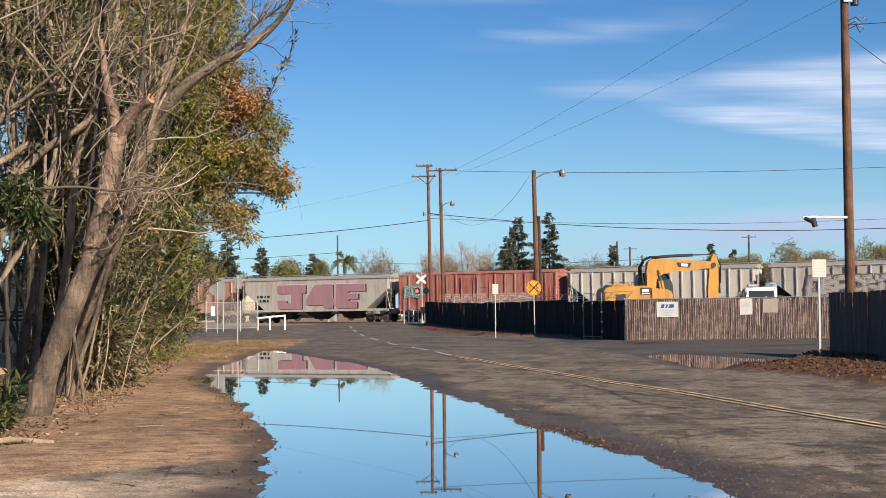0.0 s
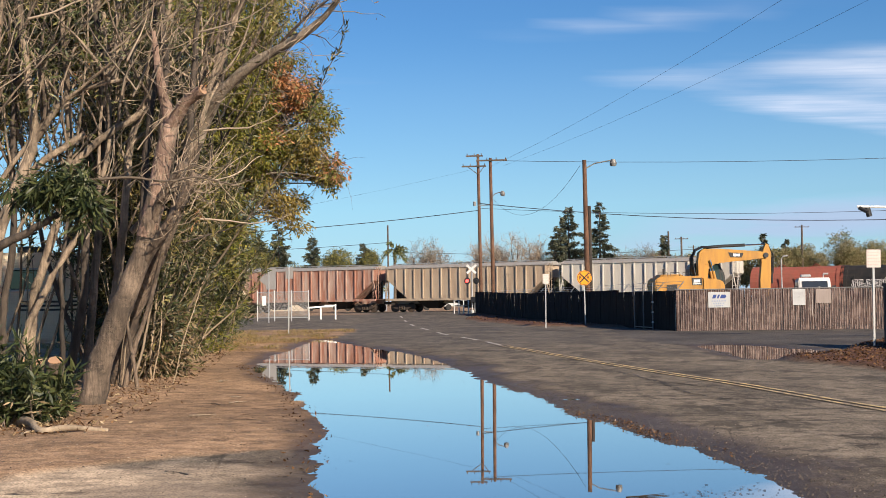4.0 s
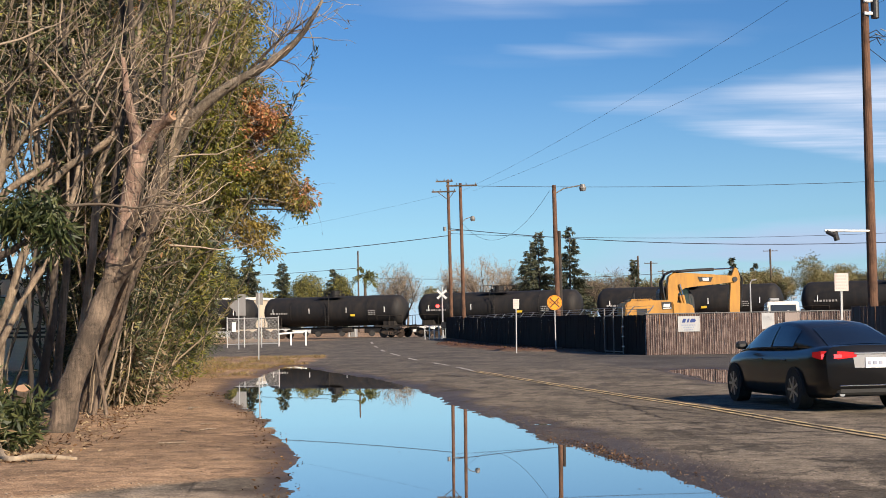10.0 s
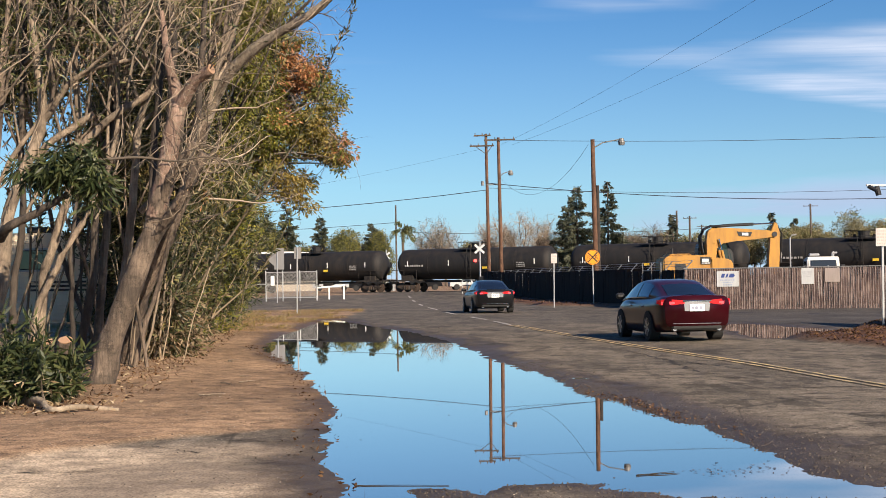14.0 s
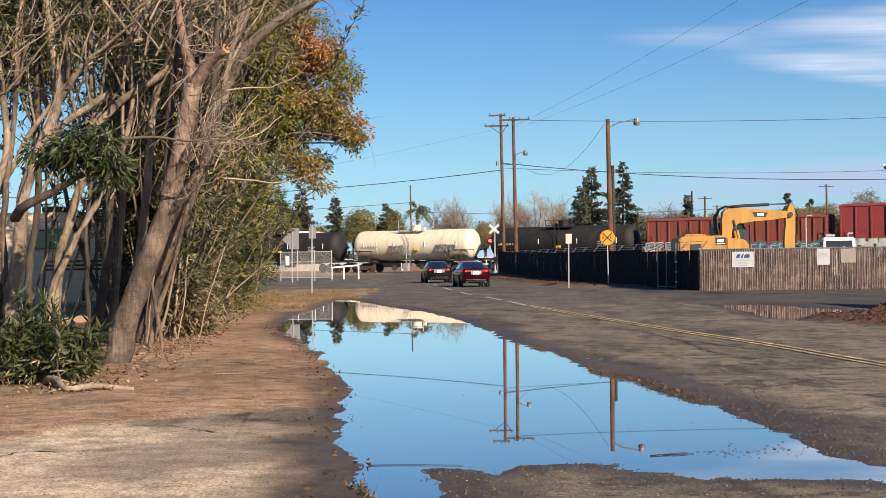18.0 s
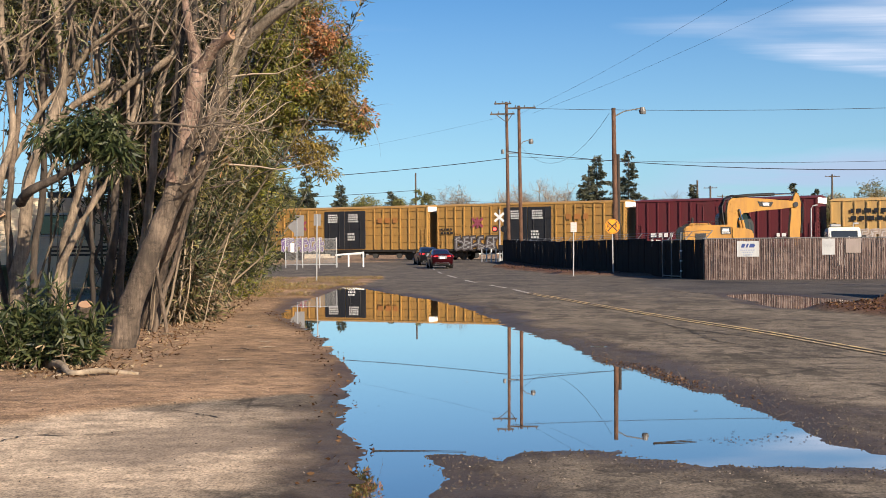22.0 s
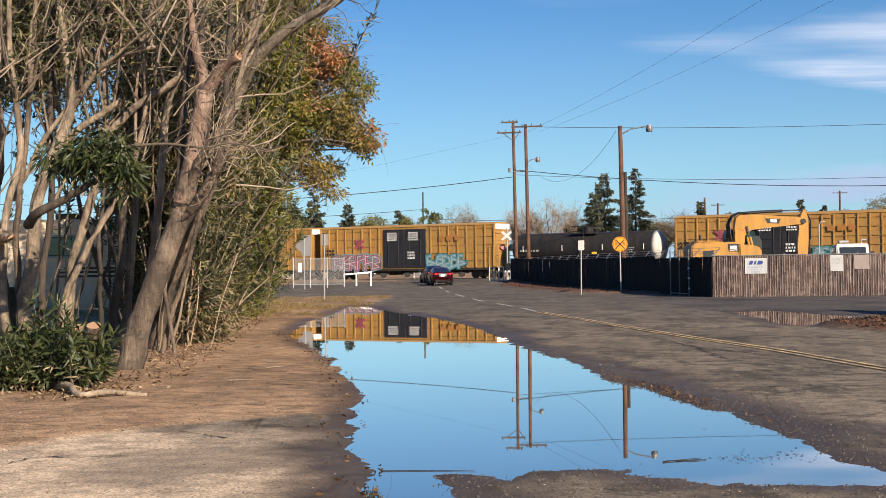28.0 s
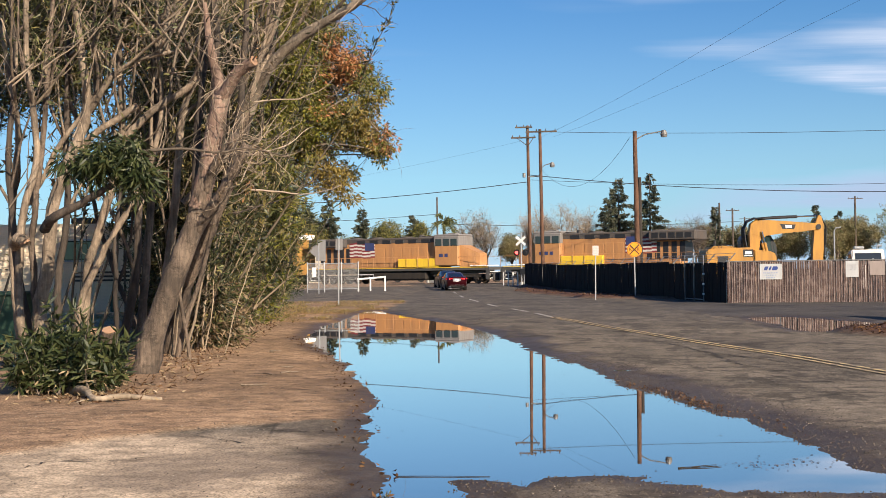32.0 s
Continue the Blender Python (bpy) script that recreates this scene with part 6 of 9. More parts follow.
def sedan(name, L, W, H, mat, label, chrome_bar):
    """A four-door saloon. Its nose points along +y; the origin lies on the road under the rear axle."""
    t = thing(name, Matrix(), label, "car", "cars on the road")
    r, k, nose = -1.05, W / 2, L - 1.05
    # lower body: stations along the car with half width, floor, shoulder and deck heights
    sy = [r, r + 0.05, r + 0.16, r + 0.4, 0.0, 1.3, 2.2, nose - 0.75, nose - 0.35, nose - 0.1, nose]
    ys = np.r_[r, r + 0.025, r + 0.06, r + 0.11, np.linspace(r + 0.18, nose - 0.16, 26), nose - 0.08, nose]
    wd = ease(ys, sy, [0.84, 0.91, 0.95, 0.975, 0.99, 1.0, 1.0, 0.97, 0.9, 0.78, 0.68])
    lo = ease(ys, sy, [0.4, 0.33, 0.27, 0.22, 0.19, 0.18, 0.18, 0.19, 0.21, 0.25, 0.32])
    dk = ease(ys, sy, [1.0, 1.02, 1.02, 1.01, 0.97, 0.94, 0.93, 0.86, 0.76, 0.66, 0.58])
    bm = bm_new()
    rings = []
    for y, w, z0, zt in zip(ys, wd * k, lo, dk):
        h = zt - z0
        half = [(w * 0.86, z0), (w * 0.95, z0 + h * 0.1), (w * 0.975, z0 + h * 0.3), (w * 0.985, z0 + h * 0.55), (w, z0 + h * 0.74), (w * 0.985, z0 + h * 0.82), (w * 0.93, z0 + h * 0.94), (w * 0.84, zt - 0.005), (w * 0.45, zt + 0.014)]
        rings.append([(x, y, z) for x, z in half] + [(-x, y, z) for x, z in reversed(half)])
    loft(bm, rings)
    part("body", bm, mat, t, smooth=True)
    # upper body: roof line, its edge and the belt line
    gy = [r + 0.34, 0.05, 0.5, 1.1, 1.65, 2.0, 2.95]
    top = [1.0, H - 0.16, H - 0.03, H, H - 0.035, H - 0.12, 0.9]
    edge = [0.74, 0.63, 0.625, 0.63, 0.635, 0.65, 0.74]
    belt = [0.8, 0.86, 0.88, 0.89, 0.89, 0.88, 0.8]
    base = [0.98, 0.97, 0.955, 0.945, 0.935, 0.93, 0.87]

    def at(y, u):
        """Point on the side of the upper body, u from belt to roof edge."""
        zt, e, b, zb = (float(ease(y, gy, v)[0]) for v in (top, edge, belt, base))
        zt = max(zt, zb + 0.004)
        return (b + (e - b) * u ** 1.25) * k, zb + (zt - 0.035 - zb) * u

    def over(y, q):
        """Point on the top skin, q from -1 to 1 across."""
        zt, e = float(ease(y, gy, top)[0]), float(ease(y, gy, edge)[0])
        return e * k * q, zt - 0.04 * q * q
    bm = bm_new()
    rings = []
    for y in np.linspace(gy[0] - 0.05, gy[-1] + 0.05, 26):
        side = [at(y, u) for u in (0.0, 0.35, 0.7, 0.95)]
        roof = [over(y, q) for q in (0.9, 0.5)]
        half = side + roof
        rings.append([(x, y, z) for x, z in half] + [(-x, y, z) for x, z in reversed(half)])
    loft(bm, rings)
    part("cabin_shell", bm, mat, t, smooth=True)
    for nm, y0, y1 in (("rear_window", r + 0.42, 0.16), ("windscreen", 1.96, 2.9)):
        bm = patch([[(x, y + (-0.004 if y < 1 else 0.004), z + 0.009) for x, z in (over(y, q) for q in (-0.86, -0.45, 0, 0.45, 0.86))] for y in np.linspace(y0, y1, 9)])
        part(nm, bm, M["car_glass"], t, "dark tinted glass", smooth=True)
    for s in (-1, 1):
        for y0, y1, low in ((0.28, 1.12, 0.1), (1.2, 2.3, 0.08)):
            cols = []
            for y in np.linspace(y0, y1, 8):
                cols.append([(s * (x + 0.007), y, z) for x, z in (at(y, u) for u in (low, 0.35, 0.6, 0.86))])
            part("side_window", patch(cols), M["car_glass"], t, "dark tinted glass", smooth=True)
        bm = bm_new()
        tube(bm, [(s * (at(y, 0.06)[0] + 0.004), y, at(y, 0.06)[1]) for y in np.linspace(0.1, 2.3, 9)], [0.01] * 9, 4)
        part("window_trim", bm, M["chrome"] if chrome_bar else M["black"], t)
        bm = bm_new()
        box(bm, (s * (k + 0.07), 2.12, 1.0), (0.21, 0.13, 0.14), bev=0.045)
        part("mirror", bm, M["black"], t)
        for y in (0.42, 1.42):
            bm = bm_new()
            box(bm, (s * (k * 0.995), y, 0.78), (0.025, 0.19, 0.026), bev=0.008)
            part("door_handle", bm, mat, t)
        # lamp cluster wrapping the corner
        lamp = []
        for x, y, za, zb in ((0.34, r - 0.014, 0.845, 0.915), (0.6, r - 0.008, 0.82, 0.935), (0.8, r + 0.012, 0.8, 0.945), (0.93, r + 0.095, 0.81, 0.94), (0.99, r + 0.3, 0.85, 0.92)):
            lamp.append([(s * x * k, y, za), (s * x * k, y, zb), (s * x * k * 0.96, y + 0.06, zb), (s * x * k * 0.96, y + 0.06, za)])
        bm = bm_new()
        loft(bm, lamp)
        tl = part("tail_light", bm, M["brake_lens"], t, "red tail light")
        bm = bm_new()
        loft(bm, [[(p[0], p[1] - 0.006, p[2] + (0.02 if n in (0, 3) else -0.05)) for n, p in enumerate(q)] for q in lamp[1:4]])
        part("light_core", bm, M["brake_lit"], tl, "lit red core")
        for y in (0.0, L - 1.95):
            bm = bm_new()
            # black half disc on the body side draws the shaded wheel opening
            prism(bm, [(y + 0.352 * math.cos(a), 0.33 + 0.352 * math.sin(a)) for a in np.linspace(-0.25, math.pi + 0.25, 17)], s * (k - 0.2), s * (k + 0.002), "x")
            part("wheel_well_shade", bm, M["rubber"], t)
            bm = bm_new()
            rod(bm, (s * (k - 0.22), y, 0.32), (s * (k + 0.008), y, 0.32), 0.32, seg=28)
            w = part("tyre", bm, M["rubber"], t)
            bm = bm_new()
            rod(bm, (s * (k - 0.03), y, 0.32), (s * (k + 0.013), y, 0.32), 0.215, seg=22)
            part("rim", bm, M["black"], w)
            for q in range(7):
                a = q * math.tau / 7
                bm = bm_new()
                box(bm, (s * (k + 0.015), y + 0.11 * math.cos(a), 0.32 + 0.11 * math.sin(a)), (0.012, 0.2, 0.04), Matrix.Rotation(a, 4, "X"))
                part("spoke", bm, M["rim"], w)
        bm = bm_new()
        rod(bm, (s * k * 0.6, r + 0.02, 0.29), (s * k * 0.6, r + 0.2, 0.29), 0.045, seg=12)
        part("exhaust", bm, M["rim"], t)
    bm = bm_new()
    box(bm, (0, r - 0.012, 0.9), (k * 0.78, 0.03, 0.03), bev=0.008)
    part("trunk_trim", bm, M["chrome"] if chrome_bar else M["rim"], t)
    bm = bm_new()
    # pale plate surround; the wider one paints the boot lid's sky reflection
    wide = 0.3 if chrome_bar else 0.36
    prism(bm, [(-wide, 0.89), (wide, 0.89), (wide - 0.03, 0.68), (0.03 - wide, 0.68)], r - 0.008, r + 0.03)
    rec = part("plate_recess_sheen", bm, M["plate_panel_sheen"], t)
    bm = bm_new()
    box(bm, (0, r - 0.014, 0.755), (0.33, 0.016, 0.16), bev=0.005)
    pl = part("number_plate", bm, M["plate_white"], rec)
    bars(pl, -0.12, 0.755, r - 0.023, 1, 0.24, 0.055, M["plate_ink"], 3)
    bm = bm_new()
    box(bm, (0, r + 0.05, 0.33), (k * 1.36, 0.1, 0.13), bev=0.04)
    part("bumper_valance", bm, M["rubber"], t)
    bm = bm_new()
    box(bm, (0, r + 0.004, 0.41), (k * 1.3, 0.03, 0.018), bev=0.006)
    part("bumper_trim", bm, M["rim"] if chrome_bar else M["chrome"], t)
    return t


M["car_glass"] = glass("car_glass", (0.006, 0.008, 0.011), 0.06)
M["brake_lens"] = plain("brake_lens", (0.4, 0.012, 0.016), 0.15, glow=0.25)
# pale metal of the plate surround, with mirrored sky put into its colour
M["plate_panel_sheen"] = plain("plate_panel_sheen", (0.42, 0.4, 0.41), 0.25, 0.6)
M["plate_ink"] = plain("plate_ink", (0.28, 0.3, 0.38), 0.5)
GREY_CAR = sedan("sedan", 4.7, 1.78, 1.43, M["car_grey"], "dark grey saloon car with lit tail lights", False)
RED_CAR = sedan("sedan", 4.35, 1.66, 1.4, M["car_red"], "maroon saloon car with lit tail lights", True)
LANE = ([-110, -20, 0, 11, 16, 22.3, 26.8, 40, 52, 66, 75, 86, 95, 104, 112, 130], [32, 13, 9.6, 7.55, 6.65, 5.75, 5.05, 2.85, 1.15, -0.95, -2.5, -4.3, -5.6, -6.95, -8.5, -12.0])


def lane_x(y):
    q = np.linspace(y - 6, y + 6, 13)
    return float(np.interp(q, *LANE).mean())


def key_car(ob, times, ys, aside):
    rows = []
    for t in np.arange(0, 32.01, 0.5):
        y = float(np.interp(t, times, ys))
        x = lane_x(y) - float(np.interp(y, *aside))
        dx = (lane_x(y + 2.6) - lane_x(y)) / 2.6
        rows.append((float(t), pose(x, y, lie(x, y) - 0.005, 0, 0, math.degrees(-math.atan(dx)))))
    walk(ob, rows)

# ---- behind the fence: excavator, truck ----


def excavator():
    Y, K = M["cat_yellow"], M["black"]
    t = thing("excavator", pose(9.45, 69.0, 0.0, 0, 0, 3), "yellow tracked excavator with a raised boom parked behind the fence", "excavator")

    def solid(name, outline, y0, y1, mat, parent, bev=0.0, label="", seg=2):
        bm = bm_new()
        prism(bm, outline, y0, y1)
        if bev:
            bmesh.ops.bevel(bm, geom=bm.edges[:], offset=bev, segments=seg, affect="EDGES")
        return part(name, bm, mat, parent, label)

    def pipe(name, pts, r, mat, parent, seg=8):
        bm = bm_new()
        tube(bm, pts, [r] * len(pts), seg)
        return part(name, bm, mat, parent)
    for s in (-1, 1):
        tr = solid("track", [(-1.75, 0.35), (-1.5, 0.05), (1.5, 0.05), (1.75, 0.35), (1.75, 0.6), (1.5, 0.88), (-1.5, 0.88), (-1.75, 0.6)], s * 1.0 - 0.26, s * 1.0 + 0.26, M["rubber"], t)
        for x in (-1.3, -0.65, 0, 0.65, 1.3):
            bm = bm_new()
            rod(bm, (x, s * 1.0 - 0.3, 0.4), (x, s * 1.0 + 0.3, 0.4), 0.24, seg=14)
            part("roller", bm, K, tr)
    bm = bm_new()
    rod(bm, (0, 0, 0.85), (0, 0, 1.15), 0.85, seg=20)
    part("turntable", bm, K, t)
    house = solid("house", [(-1.5, 1.15), (-1.66, 1.35), (-1.68, 2.2), (-1.6, 2.42), (-1.3, 2.5), (0.6, 2.52), (0.64, 1.12)], -1.2, 1.2, Y, t, 0.06)
    solid("side_deck", [(0.64, 1.15), (0.64, 2.4), (1.15, 2.36), (1.55, 2.3), (1.72, 2.15), (1.78, 1.15)], -1.22, -0.3, Y, house, 0.06)
    solid("engine_hood", [(-1.4, 2.48), (-1.3, 2.6), (-0.3, 2.6), (-0.2, 2.48)], -0.9, 0.9, Y, house, 0.04)
    solid("counterweight_vent", [(-1.1, 1.6), (-1.1, 2.1), (-0.6, 2.1), (-0.6, 1.6)], -1.225, -1.15, K, house)
    pl = solid("badge_plate", [(0.14, 2.06), (0.12, 2.42), (0.6, 2.42), (0.62, 2.06)], -1.225, -1.15, K, house)
    solid("badge", [(0.2, 2.19), (0.22, 2.33), (0.52, 2.33), (0.52, 2.19)], -1.232, -1.2, M["white"], pl, label="white brand mark")
    solid("badge_stripe", [(0.18, 2.1), (0.18, 2.14), (0.58, 2.14), (0.58, 2.1)], -1.232, -1.2, M["white"], pl)
    bm = bm_new()
    rod(bm, (-1.0, 0.2, 2.55), (-1.0, 0.2, 2.9), 0.06, seg=10)
    part("exhaust", bm, K, house)
    for x0 in (-1.5, -0.9, -0.3):
        pipe("guard_rail", [(x0, -1.1, 2.45), (x0, -1.1, 2.68), (x0 + 0.45, -1.1, 2.68), (x0 + 0.45, -1.1, 2.45)], 0.016, K, house, 5)
    # cab on the far side of the boom
    cab = solid("cab", [(0.35, 1.3), (0.3, 2.95), (0.45, 3.16), (1.75, 3.16), (2.05, 2.6), (2.1, 1.3)], 0.2, 1.2, K, t, 0.05, "black cab with dark windows")
    solid("side_window", [(0.95, 2.2), (0.95, 3.05), (1.68, 3.05), (1.93, 2.55), (1.95, 2.2)], 0.185, 0.22, M["glass"], cab)
    solid("rear_window", [(0.38, 2.45), (0.38, 2.95), (0.56, 2.95), (0.56, 2.45)], 0.185, 0.22, M["glass"], cab)
    solid("door_frame", [(1.9, 1.6), (1.72, 3.1), (1.78, 3.1), (2.0, 1.6)], 0.17, 0.2, K, cab)
    # boom: upright leg, sharp knee and a long tapering reach
    boom = solid("boom", [(0.6, 1.7), (0.6, 3.25), (0.66, 3.68), (0.84, 3.84), (1.5, 3.86), (2.6, 3.78), (3.98, 3.66), (4.0, 3.36), (3.2, 3.28), (2.2, 3.2), (1.4, 3.12), (1.08, 2.85), (0.98, 1.7)], -0.42, 0.08, Y, t, 0.03, seg=1)
    solid("weld_plate", [(0.7, 3.2), (0.8, 3.66), (1.25, 3.7), (1.4, 3.3), (1.1, 3.05)], -0.434, -0.41, Y, boom)
    stick = solid("stick", [(3.98, 4.1), (4.12, 4.02), (4.24, 3.62), (4.22, 2.6), (4.16, 1.5), (3.66, 1.45), (3.68, 2.3), (3.76, 3.1), (3.74, 3.5)], -0.36, 0.02, Y, t, 0.03, seg=1)
    bm = bm_new()
    rod(bm, (3.96, -0.46, 3.5), (3.96, 0.12, 3.5), 0.13, seg=14)
    part("pivot_pin", bm, K, stick)
    solid("bucket", [(3.7, 1.5), (4.15, 1.5), (4.1, 0.8), (3.6, 0.25), (2.95, 0.3), (2.85, 0.55), (3.3, 0.8)], -0.62, 0.3, K, t, 0.03, "dark digging bucket", 1)
    cyl = pipe("ram", [(1.0, -0.17, 3.92), (1.8, -0.17, 3.98), (2.98, -0.17, 4.02)], 0.075, K, boom, 10)
    pipe("ram_rod", [(2.98, -0.17, 4.02), (3.98, -0.17, 4.05)], 0.038, M["chrome"], cyl)
    pipe("ram_bracket", [(0.95, -0.17, 3.75), (1.0, -0.17, 3.92)], 0.09, Y, boom)
    for y in (-0.5, 0.15):
        lift = pipe("lift_ram", [(1.5, y, 1.9), (1.32, y, 2.75)], 0.075, Y, boom, 10)
        pipe("lift_rod", [(1.32, y, 2.75), (1.18, y, 3.3)], 0.04, M["chrome"], lift)
    pipe("bucket_ram", [(4.28, -0.17, 3.4), (4.3, -0.17, 2.1)], 0.06, K, stick)
    for k in range(5):
        y = -0.4 + 0.06 * k
        pipe("hose", [(0.52, y, 2.3), (0.4 - 0.03 * k, y, 2.9), (0.36 - 0.03 * k, y, 3.4), (0.5, y, 3.76 + 0.02 * k), (0.85, y, 3.92 + 0.015 * k), (1.3, y, 3.94)], 0.028, K, boom, 5)
    for k in range(2):
        pipe("hose", [(3.7, -0.3 + 0.1 * k, 3.75), (4.15, -0.3 + 0.1 * k, 3.95), (4.36, -0.3 + 0.1 * k, 3.5), (4.34, -0.3 + 0.1 * k, 2.6)], 0.022, K, stick, 5)
    b2 = solid("boom_badge", [(2.2, 3.42), (2.1, 3.66), (2.86, 3.62), (2.76, 3.4)], -0.436, -0.41, K, boom)
    solid("badge", [(2.36, 3.46), (2.34, 3.6), (2.66, 3.59), (2.66, 3.45)], -0.444, -0.43, M["white"], b2, label="white brand mark")


M["cat_yellow"] = paint("machine_yellow", (0.42, 0.21, 0.035), 0.5, 0, (0.2, 0.11, 0.05), 0.65, 0.9)
excavator()


def yard_truck():
    t = thing("utility_truck", pose(16.0, 70.0, -0.05, 0, 0, -94), "pale utility truck with roof gear behind the fence", "truck")
    bm = bm_new()
    prism(bm, [(-1.0, 0.5), (-1.0, 1.5), (-0.9, 2.36), (0.25, 2.42), (0.62, 1.5), (1.4, 1.4), (1.45, 0.5)], -0.78, 0.78)
    bmesh.ops.bevel(bm, geom=bm.edges[:], offset=0.05, segments=2, affect="EDGES")
    cab = part("cab", bm, M["truck_white"], t)
    bm = bm_new()
    box(bm, (0.45, 0, 1.95), (0.05, 1.25, 0.62), pose(0, 0, 0, 0, -22))
    part("windscreen", bm, M["glass"], cab, "dark windscreen")
    for y in (-0.785, 0.785):
        bm = bm_new()
        box(bm, (-0.3, y, 1.95), (0.8, 0.02, 0.5))
        part("side_window", bm, M["glass"], cab)
    bm = bm_new()
    box(bm, (-2.3, 0, 1.15), (2.5, 1.7, 0.8), bev=0.04)
    part("service_body", bm, M["notice_grey"], t)
    bm = bm_new()
    box(bm, (-0.3, -0.35, 2.52), (0.3, 0.5, 0.14), bev=0.04)
    part("roof_gear", bm, M["steel"], t)
    bm = bm_new()
    rod(bm, (-0.7, 0.6, 2.3), (-0.7, 0.6, 2.62), 0.03, seg=6)
    rod(bm, (-0.7, 0.6, 2.62), (-0.7, 0.85, 2.62), 0.05, seg=6)
    part("beacon", bm, M["steel"], t)
    for y in (-0.92, 0.92):
        bm = bm_new()
        box(bm, (0.5, y, 1.85), (0.08, 0.2, 0.34), bev=0.02)
        part("mirror", bm, M["black"], t)
    for x in (0.75, -2.5):
        for y in (-0.7, 0.7):
            bm = bm_new()
            rod(bm, (x, y - 0.12, 0.42), (x, y + 0.12, 0.42), 0.42, seg=18)
            part("wheel", bm, M["rubber"], t)
    p = thing("vent_pipe", pose(13.6, 66.0, 0), "thin white bent pipe standing in the yard", "pipe")
    bm = bm_new()
    tube(bm, [(0, 0, 0), (0, 0, 3.2), (0.08, 0, 3.35), (0.3, 0, 3.38)], [0.035] * 4, 8)
    part("pipe", bm, M["steel"], p)
    q = thing("backhoe", pose(21.3, 62.0, 0, 0, 0, 10), "yellow backhoe loader behind the board fence", "loader")
    bm = bm_new()
    prism(bm, [(-1.6, 0.9), (-1.6, 1.95), (0.2, 2.15), (2.0, 2.1), (2.0, 0.9)], -0.9, 0.9)
    bmesh.ops.bevel(bm, geom=bm.edges[:], offset=0.08, segments=2, affect="EDGES")
    part("hood", bm, M["cat_yellow"], q)
    bm = bm_new()
    tube(bm, [(-1.9, -0.95, 1.8), (-0.6, -0.95, 2.45), (1.4, -0.95, 2.1)], [0.1, 0.12, 0.1], 6)
    part("loader_arm", bm, M["black"], q)
    for x, r in ((-1.0, 0.5), (1.5, 0.75)):
        for y in (-0.9, 0.9):
            bm = bm_new()
            rod(bm, (x, y - 0.2, r), (x, y + 0.2, r), r, seg=18)
            part("wheel", bm, M["rubber"], q)


M["truck_white"] = paint("truck_white", (0.6, 0.58, 0.55), 0.5, 0, (0.25, 0.2, 0.16), 0.35)
yard_truck()


def camper():
    t = thing("camper_trailer", pose(-13.2, 31.6, 0.0, 0, 0, 4), "beige camper trailer parked behind the trees", "camper")
    bm = bm_new()
    prism(bm, [(-4.2, 0.6), (-4.4, 1.2), (-4.2, 2.4), (-3.9, 2.68), (3.55, 2.68), (3.75, 2.6), (3.92, 1.95), (3.75, 0.66)], -1.1, 1.1)
    bmesh.ops.bevel(bm, geom=bm.edges[:], offset=0.05, segments=2, affect="EDGES")
    body = part("body", bm, M["camper_beige"], t)
    bm = bm_new()
    box(bm, (0, 0, 0), (7.7, 0.016, 0.066), bev=0.005)
    lap = mesh("siding_strip", bm, M["camper_beige"])
    for k in range(22):
        same("siding_strip", lap, body, pose(-0.3, -1.104, 0.74 + k * 0.083))
    for z in (1.39, 1.48, 1.57):
        bm = bm_new()
        box(bm, (3.15, -1.118, z), (1.25, 0.02, 0.045))
        part("trim_strip", bm, M["pole_dark"], body, "brown trim stripe")
    bm = bm_new()
    box(bm, (3.42, -1.13, 0.86), (0.17, 0.05, 0.38), bev=0.01)
    part("access_panel", bm, M["bin_green"], body, "green side panel")
    for x, w in ((-2.9, 1.0), (2.6, 0.62)):
        bm = bm_new()
        box(bm, (x, -1.125, 2.07), (w, 0.03, 0.44), bev=0.02)
        win = part("window", bm, M["glass"], body)
        for z in (1.83, 2.31):
            bm = bm_new()
            box(bm, (x, -1.14, z), (w + 0.06, 0.03, 0.04))
            part("window_frame", bm, M["steel"], win)
    bm = bm_new()
    box(bm, (2.65, -0.7, 2.75), (0.5, 0.5, 0.14), bev=0.03)
    part("roof_vent", bm, M["black"], body, "black roof vent")
    for x in (0.2, 1.1):
        bm = bm_new()
        rod(bm, (x, -1.05, 0.35), (x, -0.8, 0.35), 0.36, seg=18)
        part("wheel", bm, M["rubber"], t)
    b = thing("utility_bin", pose(-11.2, 27.5, 0.05, 0, 0, 8), "dark green bin behind the trunks", "bin")
    bm = bm_new()
    loft(bm, [[(x * 0.55, y * 0.45, 0) for x, y in ((-1, -1), (1, -1), (1, 1), (-1, 1))], [(x * 0.7, y * 0.6, 1.05) for x, y in ((-1, -1), (1, -1), (1, 1), (-1, 1))]])
    part("body", bm, M["bin_green"], b)
    bm = bm_new()
    box(bm, (0, 0, 1.1), (1.5, 1.3, 0.1), bev=0.03)
    part("lid", bm, M["bin_green"], b)
    c = thing("camper_trailer", pose(-22.0, 36.5, -0.06, 0, 0, -4), "pale camper trailer with dark window strip behind the trees", "camper")
    bm = bm_new()
    prism(bm, [(-3.6, 0.6), (-3.6, 2.8), (-3.3, 3.0), (3.4, 3.0), (3.7, 2.6), (3.7, 0.6)], -1.1, 1.1)
    bmesh.ops.bevel(bm, geom=bm.edges[:], offset=0.08, segments=2, affect="EDGES")
    body = part("body", bm, M["camper_beige"], c)
    bm = bm_new()
    box(bm, (0.5, -1.115, 2.0), (5.0, 0.03, 0.6), bev=0.02)
    part("window", bm, M["glass"], body)
    for x in (-1.0, 0.0):
        bm = bm_new()
